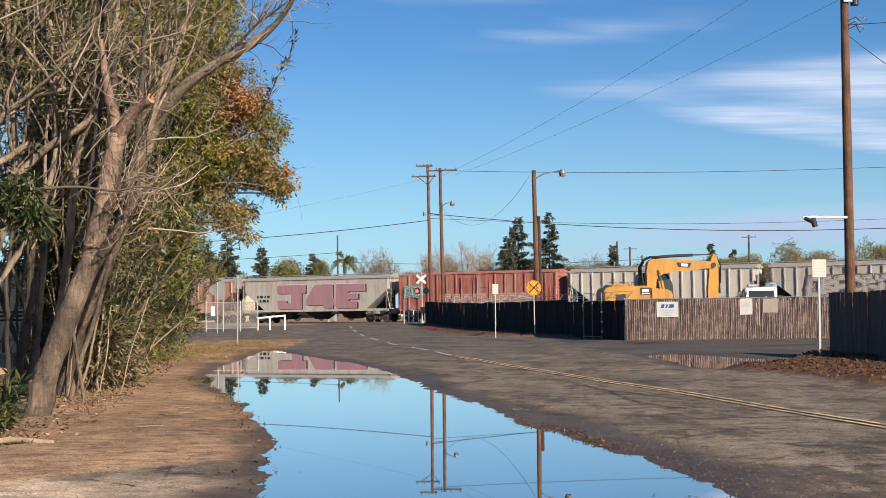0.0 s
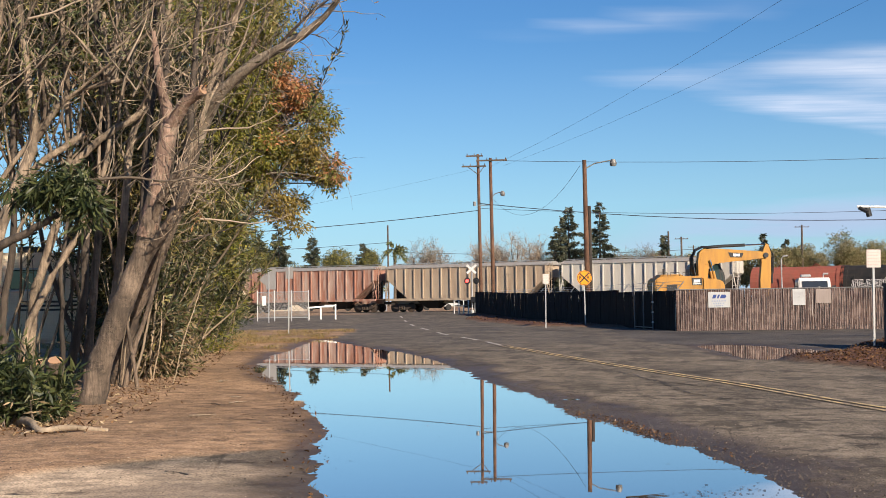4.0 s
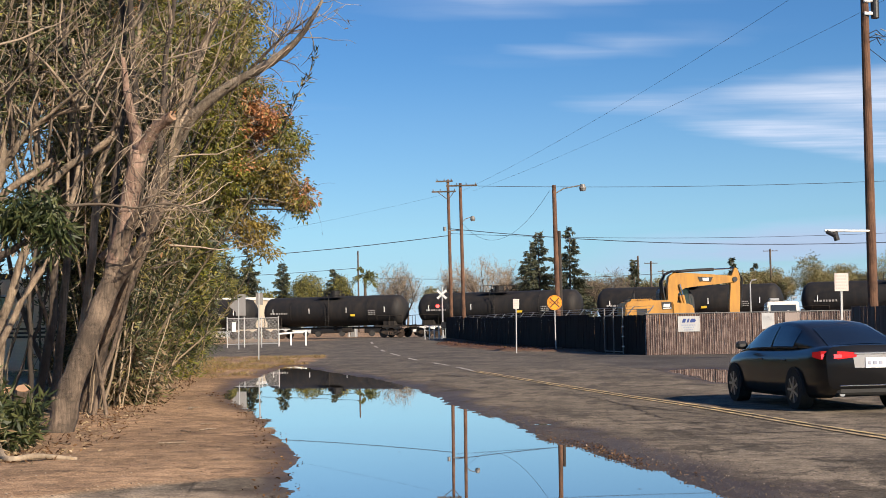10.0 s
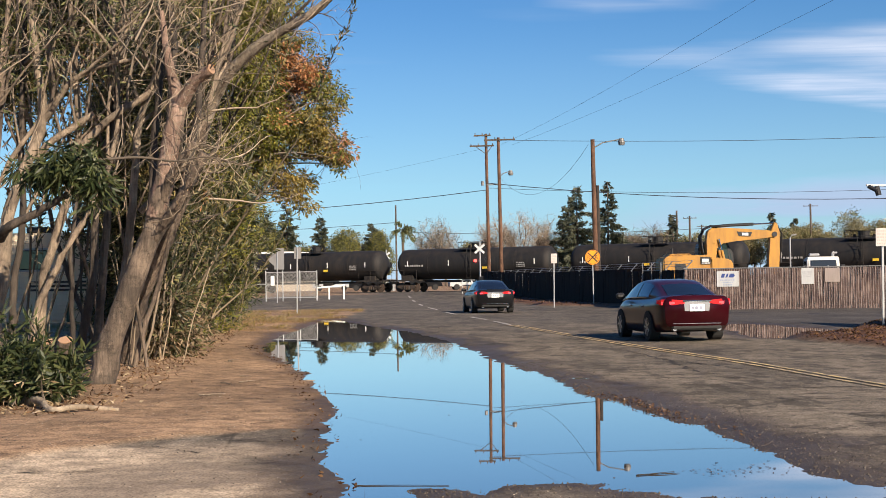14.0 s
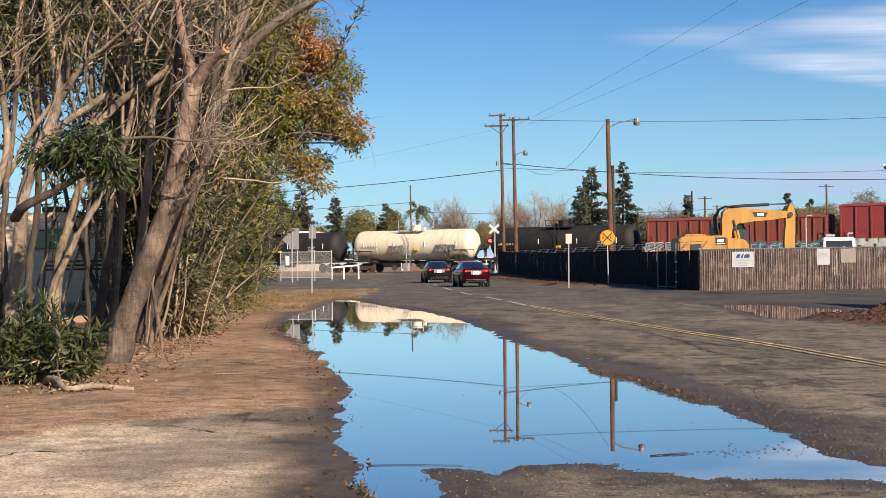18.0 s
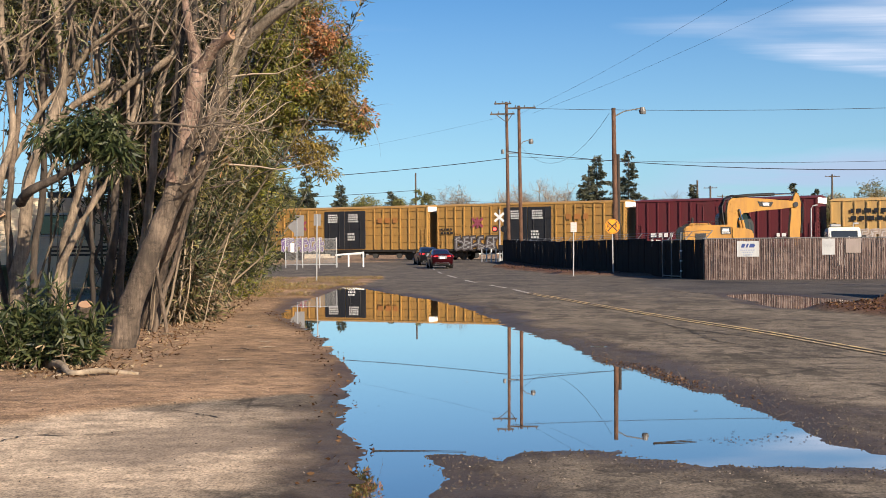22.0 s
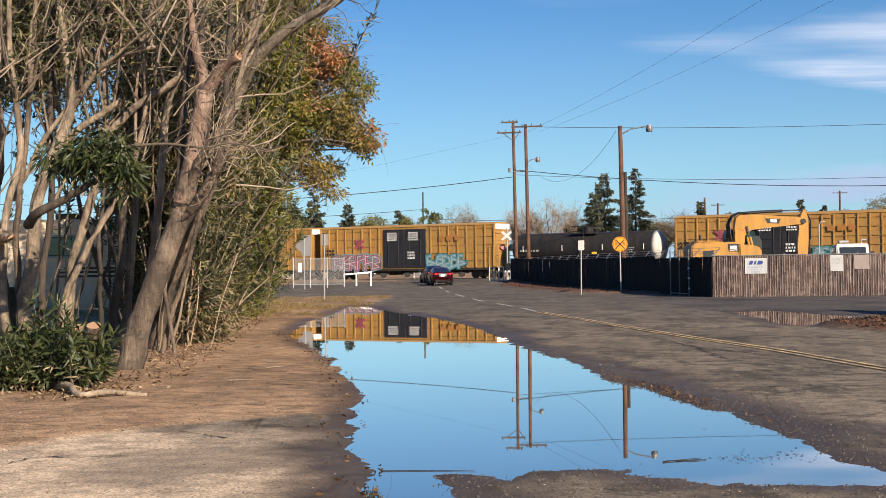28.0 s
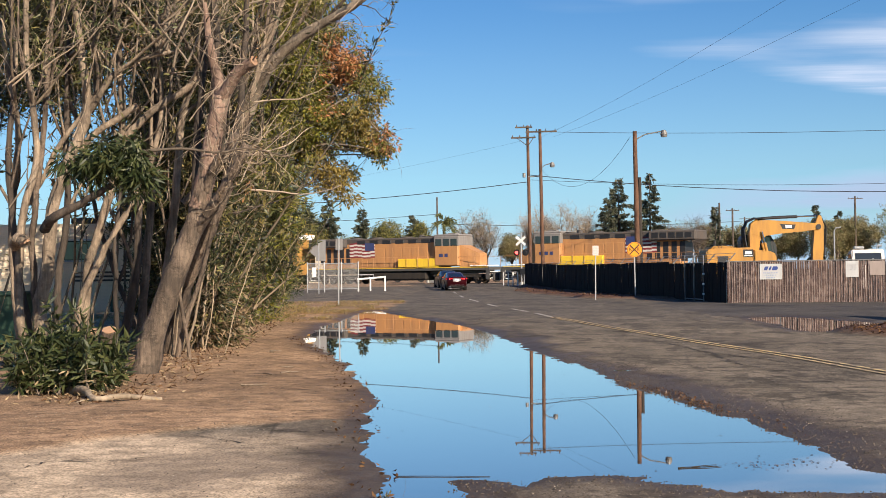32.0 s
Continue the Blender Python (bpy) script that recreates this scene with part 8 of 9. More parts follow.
def crown_tree():
    """The tall tree farther along with green, gold and rust-red leaves."""
    rng = np.random.default_rng(21)
    t = thing("autumn_tree", pose(0, 0, 0), "tall verge tree with green, golden and rust-red autumn leaves", "tree")
    w = Wood()
    trunk = bend([(-8.6, 35.0, -0.1), (-8.4, 35.2, 2.0), (-7.9, 35.5, 4.5), (-7.5, 35.8, 7.0), (-7.2, 36.0, 10.0)], 18)
    w.add(trunk, 0.24, 0.06, 10)
    w.make("trunk", t, M["bark"])
    blobs = [(-7.9, 36.0, 7.0, 2.6, 3.2, 3.4), (-6.2, 36.0, 5.4, 1.3, 1.8, 1.0), (-5.55, 36.0, 4.05, 0.55, 0.9, 0.5), (-5.15, 35.8, 3.65, 0.3, 0.5, 0.35), (-6.9, 36.0, 9.6, 1.7, 2.6, 1.8), (-6.2, 36.0, 7.0, 0.9, 1.6, 1.2), (-8.6, 34.0, 4.5, 1.9, 3.0, 2.2),
             (-5.1, 35.8, 5.5, 0.75, 1.0, 0.45), (-4.4, 35.8, 5.0, 0.5, 0.7, 0.38), (-5.1, 35.6, 7.2, 0.5, 0.8, 0.75), (-4.75, 35.6, 6.7, 0.42, 0.6, 0.5), (-4.4, 35.7, 6.2, 0.3, 0.5, 0.4), (-4.1, 35.7, 4.6, 0.25, 0.4, 0.22)]
    w, tips = Wood(), []
    for b in blobs:
        for _ in range(9):
            i = rng.integers(6, 16)
            target = np.array(b[:3]) + rng.normal(0, 0.45, 3) * b[3:6]
            q = bend([trunk[i], (trunk[i] + target) / 2 + rng.normal(0, 0.3, 3) + (0, 0, 0.2), target], 9)
            w.add(q, 0.05, 0.01, 5)
            tips.append(q)
    for q in tips:
        side_twigs(rng, w, q, 9, 1.0, 0.008, up=0.1, seg=3, out=(0.2, -0.2, 0))
    w.make("branch_mass", t, M["twig_dark"], kind="stuff")
    C, P, D = blob_points(rng, blobs, 2700, 62, 0.18)
    c = np.repeat(C, 62, 0)
    n = vnoise(c[:, 0] * 0.8 + 9, c[:, 2] * 0.8 + c[:, 1] * 0.3, 5)
    rust = 1.9 * np.exp(-(((c[:, 0] + 5.2) / 0.48) ** 2 + ((c[:, 2] - 7.0) / 0.75) ** 2)) + 0.7 * np.exp(-(((c[:, 0] + 3.95) / 0.45) ** 2 + ((c[:, 2] - 4.9) / 0.4) ** 2)) + 0.6 * np.exp(-(((c[:, 0] + 5.6) / 0.35) ** 2 + ((c[:, 2] - 5.6) / 0.5) ** 2)) + 0.5 * np.exp(-(((c[:, 0] + 7.4) / 1.1) ** 2 + ((c[:, 2] - 9.3) / 1.0) ** 2))
    gold = np.exp(-(((c[:, 0] + 5.5) / 1.1) ** 2 + ((c[:, 2] - 3.9) / 0.7) ** 2)) + 0.3 * np.exp(-(((c[:, 0] + 4.4) / 0.9) ** 2 + ((c[:, 2] - 5.4) / 0.8) ** 2)) + 0.22 * (n > 0.55)
    u = rng.random(len(c))
    is_rust = (rust * 0.85 + (n - 0.5) * 0.9) > 0.3 + u * 0.55
    is_gold = ~is_rust & (gold > 0.12 + u * 0.6)
    rest = ~is_rust & ~is_gold
    for pick, mat in ((is_rust, "leaf_rust"), (is_gold, "leaf_gold"), (rest & (u < 0.72), "leaf_green"), (rest & (u >= 0.72), "leaf_olive")):
        leaves("crown", P[pick], D[pick] - (0, 0, 0.3), 0.115, 0.042, t, M[mat], 5, label="autumn leaves")


def hedge(name, label, blobs, clumps, seed, mats, leaf=(0.19, 0.036), stems=48, dry=0.0):
    """An oleander: upright pale stems, each set with whorls of blades towards its top, and loose clumps between them."""
    rng = np.random.default_rng(seed)
    t = thing(name, pose(0, 0, 0), label, "shrub", "shrubs along the verge")
    w, P, D = Wood(), [], []
    for k in range(stems):
        b = blobs[k % len(blobs)]
        p = np.array((b[0] + rng.uniform(-1.05, 0.4) * b[3], b[1] + rng.uniform(-0.5, 0.7) * b[4], 0.0))
        p[2] = lie(p[0], p[1]) - 0.05
        high = (b[2] + b[5] * 0.75) * rng.uniform(0.6, 1.05)
        q = sprout(rng, p, (rng.normal(0.22, 0.17), rng.normal(-0.06, 0.15), 1.0), high, 16, 0.08, 0.03)
        w.add(q, 0.009 + 0.024 * rng.random() ** 2, 0.005, 5)
        side_twigs(rng, w, q, 5, 0.7, 0.008, up=0.6, out=(0.2, -0.2, 0), seg=3)
        n = int(high * 0.62 / 0.07)
        f = rng.uniform(0.38, 1.0, n) * 15.99
        i = f.astype(int)
        node = np.repeat(q[i] + (q[np.minimum(i + 1, 16)] - q[i]) * (f - i)[:, None], 4, 0)
        P.append(node + rng.normal(0, 0.03, node.shape))
        D.append(rng.normal(0, 0.75, node.shape) + (0.05, -0.05, 0.55))
    w.make("stem_mass", t, M["stem_grey"], kind="stuff")
    C, P2, D2 = blob_points(rng, blobs, int(clumps * 0.62), 30, 0.17, 0.25)
    P2[:, 2] = np.maximum(P2[:, 2], 0.08)
    D2 = D2 * 0.9 + rng.normal(0, 0.3, D2.shape) + (0.15, -0.1, 0.45)
    P, D = np.concatenate(P + [P2]), np.concatenate(D + [D2])
    whorl = rng.random((len(P) - len(P2) + 3) // 4)
    u = np.r_[np.repeat(whorl, 4)[:len(P) - len(P2)], np.repeat(rng.random(len(C)), 30)]
    withered = (rng.random(len(P)) < dry * np.clip(1.6 - P[:, 2], 0, 1)) if dry else np.zeros(len(P), bool)
    cuts = np.linspace(0, 1, len(mats) + 1)
    for m, a, b in zip(mats, cuts, cuts[1:]):
        pick = (u >= a) & (u < b) & ~withered
        leaves("foliage", P[pick], D[pick], leaf[0], leaf[1], t, M[m], seed + 1)
    if dry:
        leaves("dry_foliage", P[withered], D[withered] - (0, 0, 0.9), leaf[0] * 0.8, leaf[1], t, M["leaf_tan"], seed + 2, label="withered tan leaves")
    return t


def build_verge():
    leaning_tree()
    stem_clump("stem_shrub", "tall shrub with dead grey twigs", (-6.5, 23.2), 7, 7.5, (0.5, 0.6), 34, 0.055, 6, leaf=("leaf_olive", 5, 0.15, 0.03, 2.2, 9.0))
    # mostly leaf_shade, so the thicket's inner shade comes from leaf colour
    hedge("inner_thicket", "shade-dark tangled leaves between the stems", [(-6.2, 24.4, 5.2, 0.9, 0.5, 1.3), (-5.9, 23.8, 4.4, 1.0, 0.6, 2.0), (-7.6, 24.6, 7.6, 2.0, 0.6, 1.2), (-8.6, 23.8, 5.6, 0.9, 0.5, 1.2)], 1650, 58, ("leaf_shade", "leaf_shade", "leaf_shade", "leaf_olive"), (0.16, 0.034), 6)
    hedge("inner_thicket", "shade-dark tangled leaves behind the pruned stems", [(-10.6, 26.4, 5.6, 1.7, 0.7, 1.2), (-8.9, 26.0, 6.2, 1.3, 0.6, 1.5), (-9.8, 25.6, 8.0, 1.9, 0.6, 1.5)], 1700, 59, ("leaf_shade", "leaf_shade", "leaf_olive", "leaf_shade", "leaf_green"), (0.16, 0.034), 5)
    # the pruned clump of stout stems in front of the camper
    rng = np.random.default_rng(40)
    t = thing("pruned_tree", pose(0, 0, 0), "pruned pale-barked tree of many stems with sawn ends", "tree")
    P_, D_ = "bark_pale", "bark_dark"
    ups = []

    def stem(p, r0, r1, cut, mat):
        w = Wood()
        q = bend(p, 34) + np.cumsum(rng.normal(0, 0.007, (34, 3)), 0) * (1, 1, 0)
        w.add(q, r0, r1, 10)
        w.make("stem", t, M[mat])
        if cut:
            stub(t, q[-1], q[-1] - q[-2], r1)
        if q[-1][2] > 4:
            ups.append(q)

    stem([(-7.5, 20.0, -0.1), (-7.74, 20.0, 0.6), (-7.76, 20.0, 1.8), (-7.66, 20.0, 2.6), (-7.5, 20.1, 3.2), (-7.7, 20.3, 4.6), (-7.8, 20.3, 6.4)], 0.07, 0.035, False, P_)
    stem([(-7.53, 20.2, -0.1), (-7.51, 20.2, 1.17), (-7.39, 20.2, 1.64), (-7.39, 20.2, 2.36), (-7.1, 20.4, 3.35), (-6.9, 20.6, 4.0), (-7.03, 20.6, 4.76), (-7.2, 20.6, 6.4)], 0.12, 0.045, False, P_)
    stem([(-7.66, 21.0, -0.1), (-7.53, 21.0, 1.65), (-7.4, 21.0, 2.64), (-7.4, 21.0, 4.0), (-7.25, 21.0, 6.0)], 0.065, 0.035, False, D_)
    stem([(-7.2, 20.8, -0.1), (-7.11, 20.8, 1.0), (-6.7, 20.8, 1.88), (-6.09, 20.8, 2.85), (-5.8, 20.9, 3.9), (-5.9, 21.0, 6.0)], 0.06, 0.03, False, P_)
    stem([(-7.22, 21.2, -0.1), (-7.17, 21.2, 1.04), (-7.14, 21.2, 1.65), (-6.88, 21.2, 2.4), (-6.5, 21.0, 3.4), (-6.51, 20.9, 4.62), (-6.6, 20.9, 6.6)], 0.085, 0.035, False, P_)
    stem([(-6.58, 21.0, -0.1), (-6.6, 21.0, 0.45), (-6.65, 21.0, 1.14), (-6.67, 21.0, 2.1), (-6.5, 21.1, 3.0)], 0.045, 0.025, False, D_)
    stem([(-6.7, 21.6, -0.1), (-6.66, 21.6, 0.62), (-6.44, 21.6, 1.64), (-6.41, 21.6, 2.66), (-6.15, 21.4, 3.6), (-6.0, 21.2, 4.3), (-6.2, 21.2, 6.6)], 0.08, 0.04, False, D_)
    stem([(-6.5, 21.8, -0.1), (-6.46, 21.8, 0.92), (-6.35, 21.8, 1.64), (-6.26, 21.8, 2.67), (-6.2, 21.8, 4.2), (-5.9, 21.8, 6.4)], 0.075, 0.04, False, "bark")
    stem([(-5.9, 21.0, 1.0), (-5.76, 21.0, 1.92), (-5.62, 21.0, 2.9), (-5.53, 21.0, 3.9), (-5.03, 21.0, 5.2), (-4.8, 21.0, 6.6)], 0.075, 0.035, False, P_)
    stem([(-7.7, 20.4, -0.1), (-7.82, 20.4, 0.97), (-7.96, 20.4, 1.56), (-7.98, 20.4, 2.23), (-8.1, 20.4, 3.2), (-8.0, 20.5, 5.0), (-8.2, 20.5, 6.6)], 0.06, 0.03, False, D_)
    stem([(-7.7, 20.6, -0.1), (-7.74, 20.6, 1.16), (-7.79, 20.6, 2.14), (-7.6, 20.6, 3.2), (-7.45, 20.5, 4.4), (-7.25, 20.4, 6.2)], 0.06, 0.03, False, "bark")
    stem([(-6.9, 20.6, 3.97), (-6.47, 20.5, 4.52), (-6.04, 20.5, 4.76), (-5.26, 20.5, 4.91)], 0.05, 0.025, False, P_)
    stem([(-6.7, 20.9, 3.2), (-6.3, 20.8, 3.7), (-5.78, 20.8, 4.16), (-5.21, 20.8, 4.5)], 0.06, 0.05, True, P_)
    stem([(-7.1, 20.7, 3.4), (-6.81, 20.7, 3.65), (-6.19, 20.7, 4.07)], 0.055, 0.05, True, P_)
    stem([(-7.75, 19.9, 1.95), (-7.6, 19.7, 2.04), (-7.41, 19.5, 1.98)], 0.09, 0.085, True, P_)
    stem([(-6.6, 17.9, 2.1), (-6.36, 17.6, 2.25), (-6.01, 17.6, 2.41), (-5.57, 17.5, 2.65)], 0.07, 0.04, False, D_)
    stem([(-5.6, 21.2, 2.6), (-4.95, 21.3, 3.2), (-4.5, 21.4, 4.2), (-4.2, 21.4, 5.2), (-3.9, 21.4, 6.0)], 0.055, 0.02, False, P_)
    stem([(-5.05, 20.4, 2.3), (-4.95, 20.4, 3.6), (-4.86, 20.4, 5.0), (-4.95, 20.4, 6.8)], 0.075, 0.04, False, D_)
    stem([(-5.3, 20.7, 2.4), (-5.22, 20.7, 3.9), (-5.05, 20.7, 5.2), (-5.1, 20.7, 6.8)], 0.06, 0.035, False, D_)
    stem([(-4.7, 20.6, 3.0), (-4.55, 20.6, 4.1), (-4.5, 20.6, 5.4), (-4.3, 20.6, 6.8)], 0.06, 0.03, False, D_)
    stem([(-7.9, 20.8, 2.6), (-7.3, 20.6, 3.6), (-6.7, 20.6, 4.4), (-6.3, 20.6, 5.4)], 0.045, 0.02, False, P_)
    stem([(-8.3, 21.4, 0.0), (-8.35, 21.2, 2.2), (-8.1, 21.0, 3.8), (-8.5, 21.0, 6.0)], 0.07, 0.03, False, P_)
    forks = []
    for q in ups:
        for _ in range(4):
            k = int(rng.uniform(14, 31))
            if q[k][2] < 2.3:
                continue
            f = sprout(rng, q[k], (rng.normal(0.15, 0.5), rng.normal(-0.1, 0.3), 0.9), rng.uniform(1.4, 3.2), 14, 0.08, 0.03)
            w = Wood()
            w.add(f, rng.uniform(0.018, 0.034), 0.008, 6)
            w.make("branch", t, M[P_] if rng.random() < 0.7 else M["bark"])
            forks.append(f)
    lv = []
    w = Wood()
    for f in forks:
        side_twigs(rng, w, f, 7, 0.8, 0.008, up=0.3, out=(0.2, -0.1, 0), seg=3, tips=lv)
    w.make("twig_mass", t, M["twig"], kind="stuff")
    P = np.repeat(np.concatenate([q[3:] for q in lv]), 3, 0)
    P = P[(P[:, 2] > 3.4) & (rng.random(len(P)) < 0.38)]
    P += rng.normal(0, 0.06, P.shape)
    leaves("foliage", P, rng.normal(0, 0.8, P.shape) + (0.1, -0.1, -0.1), 0.15, 0.028, t, M["leaf_lance"], 44)
    w = Wood()
    for _ in range(120):
        p = (rng.uniform(-8.6, -4.2), rng.uniform(19.2, 21.8), rng.uniform(2.4, 6.0))
        q = sprout(rng, p, (rng.normal(0.5, 0.45), rng.normal(0, 0.3), max(0.15, rng.normal(0.6, 0.5))), rng.uniform(0.6, 1.6), 9, 0.13, 0.05)
        w.add(q, rng.uniform(0.008, 0.022), 0.004, 4)
    w.make("twig_mass", t, M["twig"], kind="stuff")
    # hanging bunch of dark lance leaves
    C, P, D = blob_points(rng, [(-5.5, 17.5, 2.98, 0.46, 0.35, 0.3), (-5.95, 17.5, 2.95, 0.3, 0.3, 0.22), (-5.2, 17.5, 2.75, 0.25, 0.25, 0.25)], 120, 14, 0.09, 0.2)
    leaves("foliage", P, D + (0, -0.1, -0.5), 0.19, 0.034, t, M["leaf_bush"], 41, fold=0.03)
    # low bush at the foot of the trunks
    b = thing("oleander_bush", pose(0, 0, 0), "low dark green bush of long narrow leaves", "shrub", "shrubs along the verge")
    w = Wood()
    ends = []
    for _ in range(150):
        x, y = rng.uniform(-6.3, -5.4), rng.uniform(16.0, 17.3)
        h = (rng.uniform(0.3, 0.78) if rng.random() < 0.84 else rng.uniform(0.8, 1.25)) * (0.55 + 0.9 * float(vnoise(np.array([x * 1.9]), np.array([y * 1.3]), 17)[0]))
        q = sprout(rng, (x, y, lie(x, y)), (rng.normal(0.05, 0.35), rng.normal(-0.15, 0.3), 1), h, 7, 0.14)
        w.add(q, 0.01, 0.004, 4)
        ends.append(q[2:])
    w.make("stem_mass", b, M["twig_dark"], kind="stuff")
    P = np.repeat(np.concatenate(ends), 9, 0)
    P += rng.normal(0, 0.03, P.shape)
    D = rng.normal(0, 0.75, P.shape) + (0.05, -0.15, 0.35)
    u = rng.random(len(P))
    leaves("foliage", P[u < 0.9], D[u < 0.9], 0.19, 0.036, b, M["leaf_bush"], 42, fold=0.03)
    leaves("dry_foliage", P[u >= 0.93] * (1, 1, 0.6), D[u >= 0.93] - (0, 0, 0.8), 0.15, 0.03, b, M["leaf_dry"], 43)
    # sawn stump between the stems
    s = thing("tree_stump", pose(-6.2, 18.5, lie(-6.2, 18.5) + 0.02, 26, 4), "sawn stump with pale cut faces", "stump")
    bm = bm_new()
    rod(bm, (0, 0, -0.1), (0.02, 0, 0.72), 0.17, 0.14, seg=14)
    rod(bm, (0.16, 0, -0.1), (0.33, 0.0, 0.76), 0.12, 0.1, seg=12)
    part("wood", bm, M["bark"], s)
    for x, z, r in ((0.02, 0.725, 0.135), (0.33, 0.765, 0.095)):
        bm = bm_new()
        rod(bm, (x, 0, z), (x, 0, z + 0.012), r, seg=14)
        part("cut_face", bm, M["cut"], s, "pale sawn face")
    r = thing("surface_root", pose(0, 0, 0), "pale twisted root lying on the dirt", "root")
    w = Wood()
    w.add(bend([(-5.75, 16.4, 0.02), (-5.5, 16.0, 0.16), (-5.3, 15.7, 0.14), (-5.1, 15.25, 0.1), (-4.95, 15.1, 0.09), (-4.8, 15.2, 0.14), (-4.6, 15.28, 0.11), (-4.3, 15.25, 0.08)], 26), 0.055, 0.028, 8)
    w.add(bend([(-5.2, 15.5, 0.06), (-5.25, 15.1, 0.06), (-5.1, 14.95, 0.04)], 8), 0.03, 0.015, 6)
    w.make("root", r, M["root_pale"])
    crown_tree()
    # leaf_shade entries paint the shaded gaps between the hedge's stems
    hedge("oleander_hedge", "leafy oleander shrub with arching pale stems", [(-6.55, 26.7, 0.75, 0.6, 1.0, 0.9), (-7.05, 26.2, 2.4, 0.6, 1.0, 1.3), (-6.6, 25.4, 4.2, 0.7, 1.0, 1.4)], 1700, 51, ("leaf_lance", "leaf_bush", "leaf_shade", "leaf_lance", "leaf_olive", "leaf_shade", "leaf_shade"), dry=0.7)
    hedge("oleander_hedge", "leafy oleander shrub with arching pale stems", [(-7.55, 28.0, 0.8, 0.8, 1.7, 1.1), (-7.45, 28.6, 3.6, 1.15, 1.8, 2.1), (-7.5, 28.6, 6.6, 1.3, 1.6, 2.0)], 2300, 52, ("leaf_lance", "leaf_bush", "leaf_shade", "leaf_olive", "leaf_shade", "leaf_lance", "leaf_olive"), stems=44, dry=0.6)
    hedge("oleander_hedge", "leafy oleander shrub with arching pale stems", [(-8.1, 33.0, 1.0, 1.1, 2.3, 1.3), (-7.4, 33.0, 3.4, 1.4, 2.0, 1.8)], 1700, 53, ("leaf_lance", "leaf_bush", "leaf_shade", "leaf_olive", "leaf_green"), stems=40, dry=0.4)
    hedge("oleander_hedge", "leafy oleander shrub with arching pale stems", [(-9.0, 39.5, 1.0, 1.3, 2.8, 1.3), (-8.5, 39.0, 3.6, 1.4, 2.2, 1.8)], 1600, 54, ("leaf_lance", "leaf_shade", "leaf_green", "leaf_bush"))
    hedge("oleander_hedge", "leafy oleander shrub with arching pale stems", [(-10.4, 48.5, 1.2, 1.5, 3.6, 1.5), (-9.9, 47.0, 3.8, 1.6, 3.0, 1.8)], 1300, 55, ("leaf_lance", "leaf_shade", "leaf_green", "leaf_bush"))
    hedge("oleander_hedge", "leafy oleander shrub with arching pale stems", [(-12.2, 58.5, 1.3, 1.7, 3.6, 1.6), (-11.9, 57.0, 3.8, 1.8, 3.0, 1.9)], 1200, 56, ("leaf_lance", "leaf_shade", "leaf_green", "leaf_bush"))
    # leaf_shade here too darkens the thicket's inside by colour
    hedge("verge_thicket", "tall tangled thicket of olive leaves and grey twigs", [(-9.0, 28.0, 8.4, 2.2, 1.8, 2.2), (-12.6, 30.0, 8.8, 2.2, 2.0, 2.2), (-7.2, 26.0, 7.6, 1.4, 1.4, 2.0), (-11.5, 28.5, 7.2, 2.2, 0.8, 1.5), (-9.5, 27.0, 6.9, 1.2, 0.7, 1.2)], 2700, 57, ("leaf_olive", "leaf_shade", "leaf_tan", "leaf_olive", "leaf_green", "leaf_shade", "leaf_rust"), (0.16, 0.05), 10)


build_verge()


# ---- far trees ----


def spruce(x, y, h, w, seed, label="dark spruce beyond the tracks"):
    rng = np.random.default_rng(seed)
    t = thing("spruce_tree", pose(x, y, lie(x, y)), label, "tree", "far trees")
    wd = Wood()
    wd.add([(0, 0, 0), (0, 0, h * 0.5), (0, 0, h)], 0.3, 0.04, 6)
    P, D = [], []
    z = h * 0.12
    while z < h * 0.99:
        k = 1 - z / h
        for _ in range(int(3 + 6 * k)):
            a = rng.uniform(0, math.tau)
            L = w / 2 * (k ** 0.85) * rng.uniform(0.45, 1.45) + 0.25
            q = np.array([(0, 0, z), (math.cos(a) * L * 0.6, math.sin(a) * L * 0.6, z - L * 0.08), (math.cos(a) * L, math.sin(a) * L, z + L * rng.uniform(-0.3, 0.12))])
            wd.add(q, 0.04, 0.01, 3)
            n = int(14 + 30 * L)
            f = rng.uniform(0.15, 1.0, n)
            p = q[0] + (q[2] - q[0]) * f[:, None] + rng.normal(0, 0.13, (n, 3))
            P.append(p)
            D.append(np.column_stack((np.full(n, math.cos(a)), np.full(n, math.sin(a)), np.full(n, -0.35))) + rng.normal(0, 0.4, (n, 3)))
        z += h * 0.036
    wd.make("trunk", t, M["pole_dark"])
    leaves("crown", np.concatenate(P), np.concatenate(D), 0.6, 0.2, t, M["needle"], seed)


